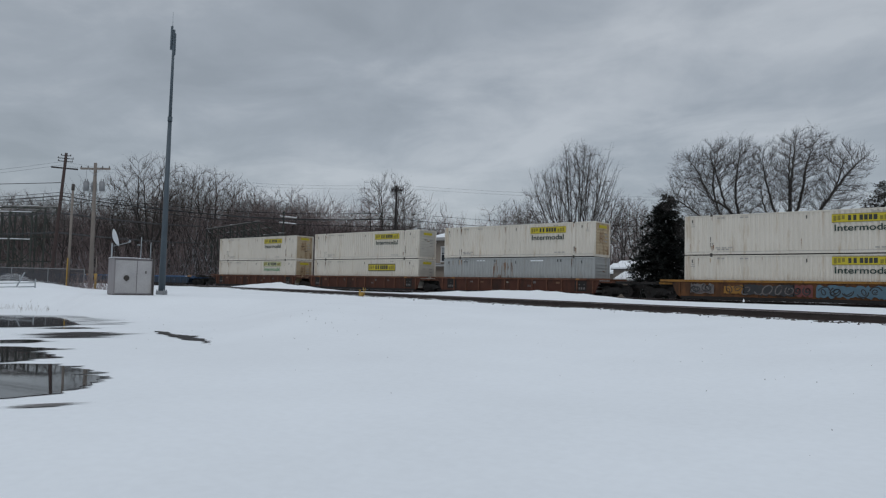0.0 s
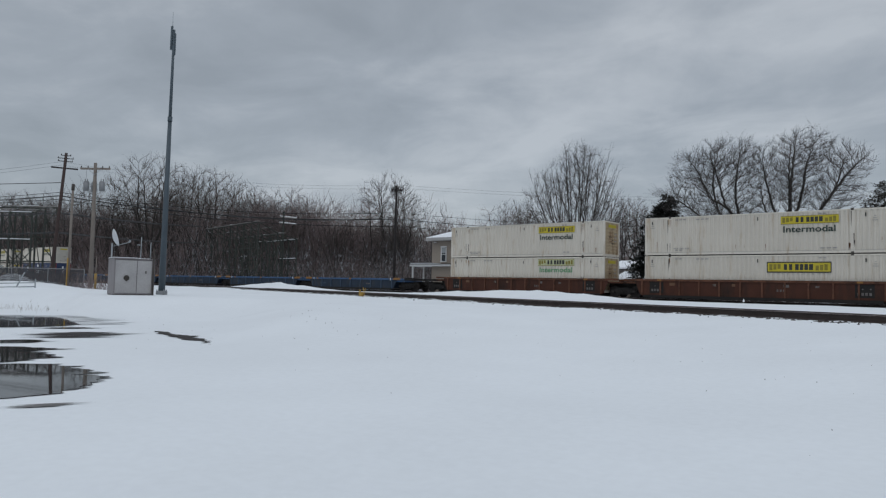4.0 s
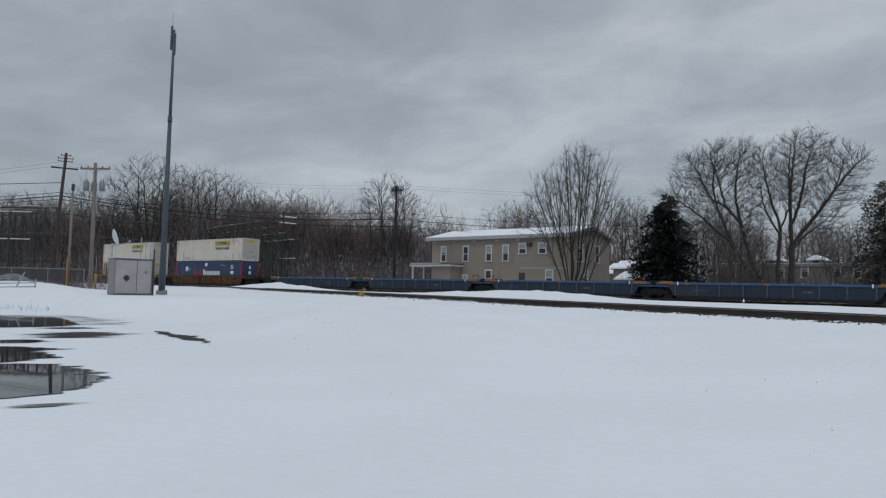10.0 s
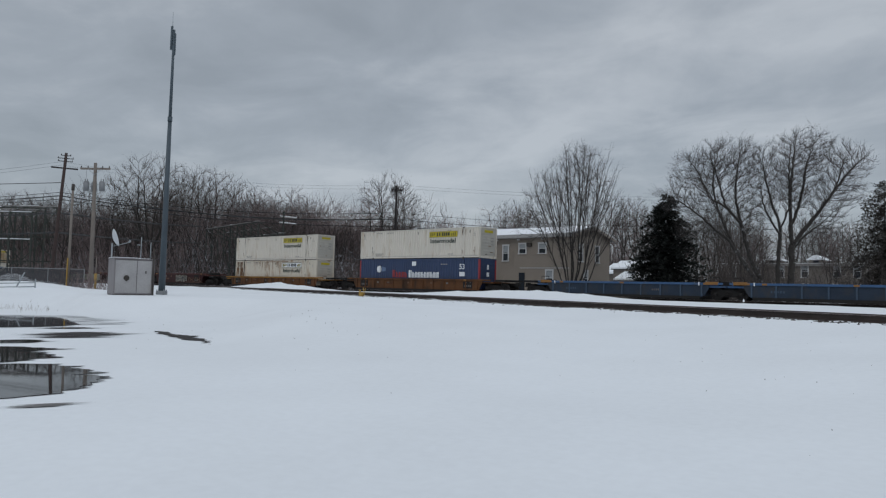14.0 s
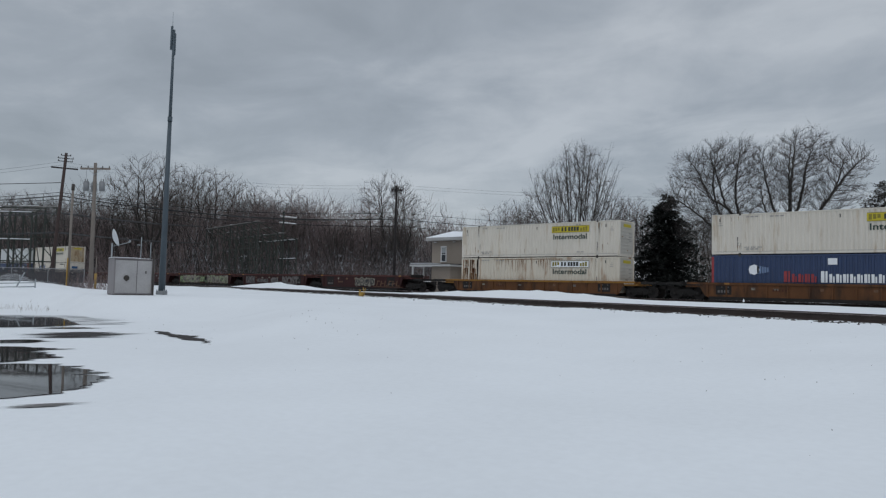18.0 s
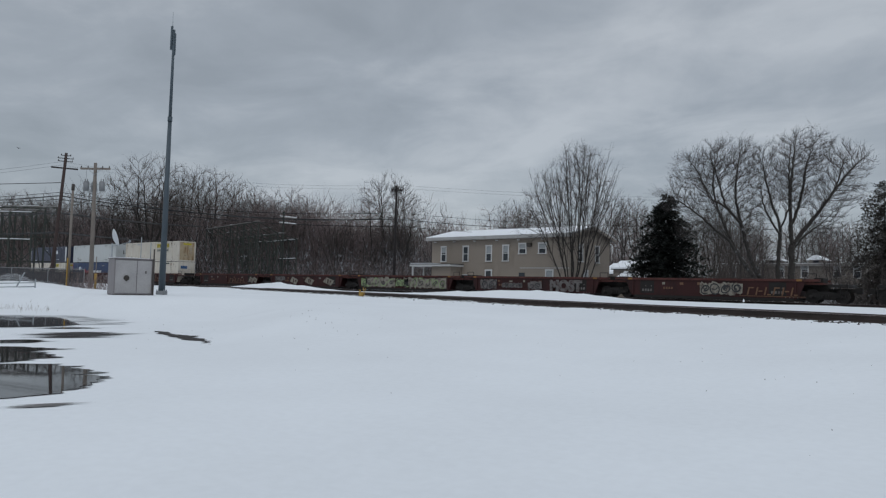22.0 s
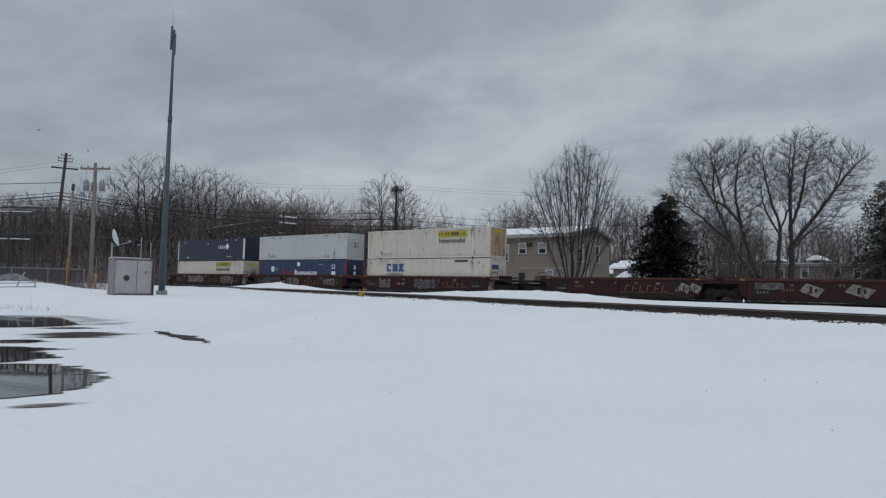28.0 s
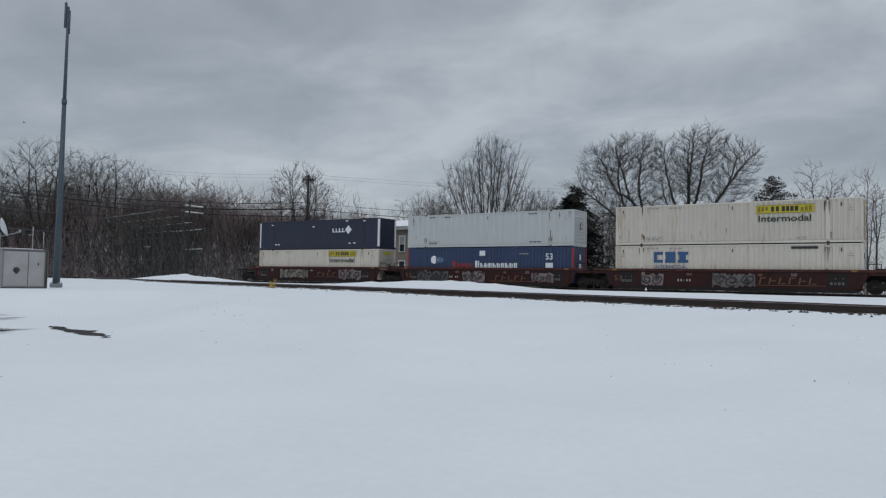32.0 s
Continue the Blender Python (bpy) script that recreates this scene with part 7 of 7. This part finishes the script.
part("stake", rods(((0, 0, -0.1), (0, 0, 0.22), 0.04), n=6), POLE_WOOD, stake)
part("snow_cap", rods(((0, 0, 0.1), (0, 0, 0.2), 0.07, 0.055), ((0, 0, 0.2), (0, 0, 0.29), 0.055, 0.02), n=8), SNOW_CLEAN, stake)
# melted patches
WET = "dark wet asphalt showing through melted snow"
melt_patch(-27.3, -44.3, 4.1, 2.7, 71.5, WET_ASPHALT, WET, 1)
melt_patch(-19.9, -44.9, 0.75, 0.95, 67.5, WET_GROUND, WET, 2, rough=1.2)
melt_patch(-19.0, -45.6, 0.3, 0.7, 66, WET_GROUND, WET, 12, rough=1.3)
melt_patch(-15.5, -48.5, 1.7, 1.05, 72, WET_ASPHALT, WET, 3)
melt_patch(-11.7, -49.55, 2.05, 1.35, 72, WET_ASPHALT, "broad puddle of meltwater on asphalt", 4, rough=0.3)
melt_patch(-17.4, -43.25, 2.75, 0.20, 78.7, WET_GROUND, "narrow ragged strip of bare wet asphalt", 5, rough=1.2)
melt_patch(-16.0, -42.9, 1.1, 0.14, 80, WET_GROUND, "narrow ragged strip of bare wet asphalt", 15, rough=1.4)
melt_patch(-8.90, -49.81, 0.11, 0.30, 69.6, SLUSH, "small grey slushy melt patch", 6, rough=1.1)
melt_patch(-18.2, -47.0, 0.5, 0.5, 71, WET_ASPHALT, "small dark melt patch on asphalt", 7)
melt_patch(-22.4, -44.2, 0.35, 0.7, 68, WET_ASPHALT, "small dark melt patch on asphalt", 8, rough=0.9)


def gull(label):
    """A gliding bird: a spindle body and two bent wings."""
    g = thing("gull", pose(0, 0, 0), label, "bird", "gulls over the trees")
    part("body", rods(((-0.28, 0, 0), (0.05, 0, 0.02), 0.03, 0.08), ((0.05, 0, 0.02), (0.3, 0, 0.03), 0.08, 0.02), n=8), BIRD_DARK, g)
    for k in (-1, 1):
        bm = bmesh.new()
        prism(bm, ((-0.08, 0.05 * k), (0.12, 0.05 * k), (0.14, 0.42 * k), (-0.02, 0.80 * k), (-0.10, 0.42 * k)), "z", 0.0, 0.02)
        bm.transform(pose(0, 0, 0.03, 14 * k, 0, 0))
        part("wing", bm, BIRD_DARK, g)
    return g


gull_a, gull_b = gull("dark gull gliding high over the trees"), gull("dark gull turning high over the trees")
GULL_A = ((0, -253, -24, 31, 40), (21, -211.5, 13.2, 34.7, 40), (22, -209.4, 15.0, 34.9, 40), (23, -206.5, 17.4, 35.4, 40), (24, -204.6, 19.1, 35.9, 40), (25.5, -202.5, 20.8, 35.9, 42),
          (27.5, -197.4, 25.4, 34.7, 42), (28.5, -193.1, 29.1, 34.5, 42), (29, -191.2, 30.7, 35.2, 42), (30, -189.5, 32.1, 36.1, 44), (32, -186, 35, 38, 44))
GULL_B = ((0, -290, -80, 22, 40), (25, -188.1, 7.2, 30.3, 40), (25.5, -185.6, 9.3, 30.8, 45), (26.5, -182.6, 11.9, 33.0, 100), (27.5, -182.2, 12.0, 34.8, 170), (28, -183.5, 10.8, 35.7, 215),
          (29, -186.8, 7.9, 37.5, 222), (30, -189.9, 5.1, 38.4, 222), (32, -196, 0, 40, 222))


def grit(seed, count, place, size, label):
    """Dark bits lying on the snow."""
    r = random.Random(seed)
    verts, faces = [], []
    for _ in range(count):
        x, y = place(r)
        s = size * r.uniform(0.4, 1.4)
        z = ground_z(x, y)
        b = len(verts)
        for k in range(5):
            a = 1.2566 * k + r.uniform(-0.4, 0.4)
            verts.append((x + s * math.cos(a) * r.uniform(0.6, 1.3), y + s * math.sin(a) * r.uniform(0.6, 1.3), z - 0.01))
        verts.append((x, y, z + s * r.uniform(0.35, 0.8)))
        faces += [(b + k, b + (k + 1) % 5, b + 5) for k in range(5)]
    me = bpy.data.meshes.new("grit")
    me.from_pydata(verts, [], faces)
    me.materials.append(STONE_DIRT)
    return tagged(new("grit", me), label, "grit", kind="stuff")


def by_the_rail(r):
    x = r.uniform(-60, 6)
    return x, SPUR_Y + SPUR_SLOPE * x - 0.12 - abs(r.gauss(0, 0.35))


grit(1, 1500, by_the_rail, 0.05, "dark stones thrown out along the spur rail")
grit(2, 70, lambda r: (r.uniform(-26, 2), r.uniform(-46, -38)), 0.016, "scattered dark bits on the snow")
grit(3, 150, lambda r: (r.uniform(-30, 2), r.uniform(-44, -35)), 0.016, "scattered dark bits on the snow")
grit(4, 70, lambda r: (-11.7 + r.uniform(-1.9, 2.3), -49.55 - 0.9 + r.gauss(0, 0.16)), 0.022, "dark specks along the edge of the puddle")


def motions():
    """The train rolls along the main line; two gulls cross the sky."""
    times = [i * 1.0 for i in range(33)]
    for ob, x, z in MOVERS:
        walk(ob, [(t, pose(x + s_of(t), 0, z)) for t in times])
    radius = 0.457
    turns, t = [], 0.0
    while t < 32.0:
        turns.append((t, math.degrees(s_of(t) / radius)))
        t = len(turns) * 2 / 30
    turns.append((32.0, math.degrees(s_of(32.0) / radius)))
    for ob, x, z in MOVERS:
        for w in ob.children:
            if w.name.startswith("wheelset"):
                place = w.location.copy()
                walk(w, [(t, pose(place.x, 0, place.z, 0, a, 0)) for t, a in turns])
    for ob, rows in ((gull_a, GULL_A), (gull_b, GULL_B)):
        walk(ob, [(t, pose(x, y, z, 0, 0, turn)) for t, x, y, z, turn in rows])


motions()
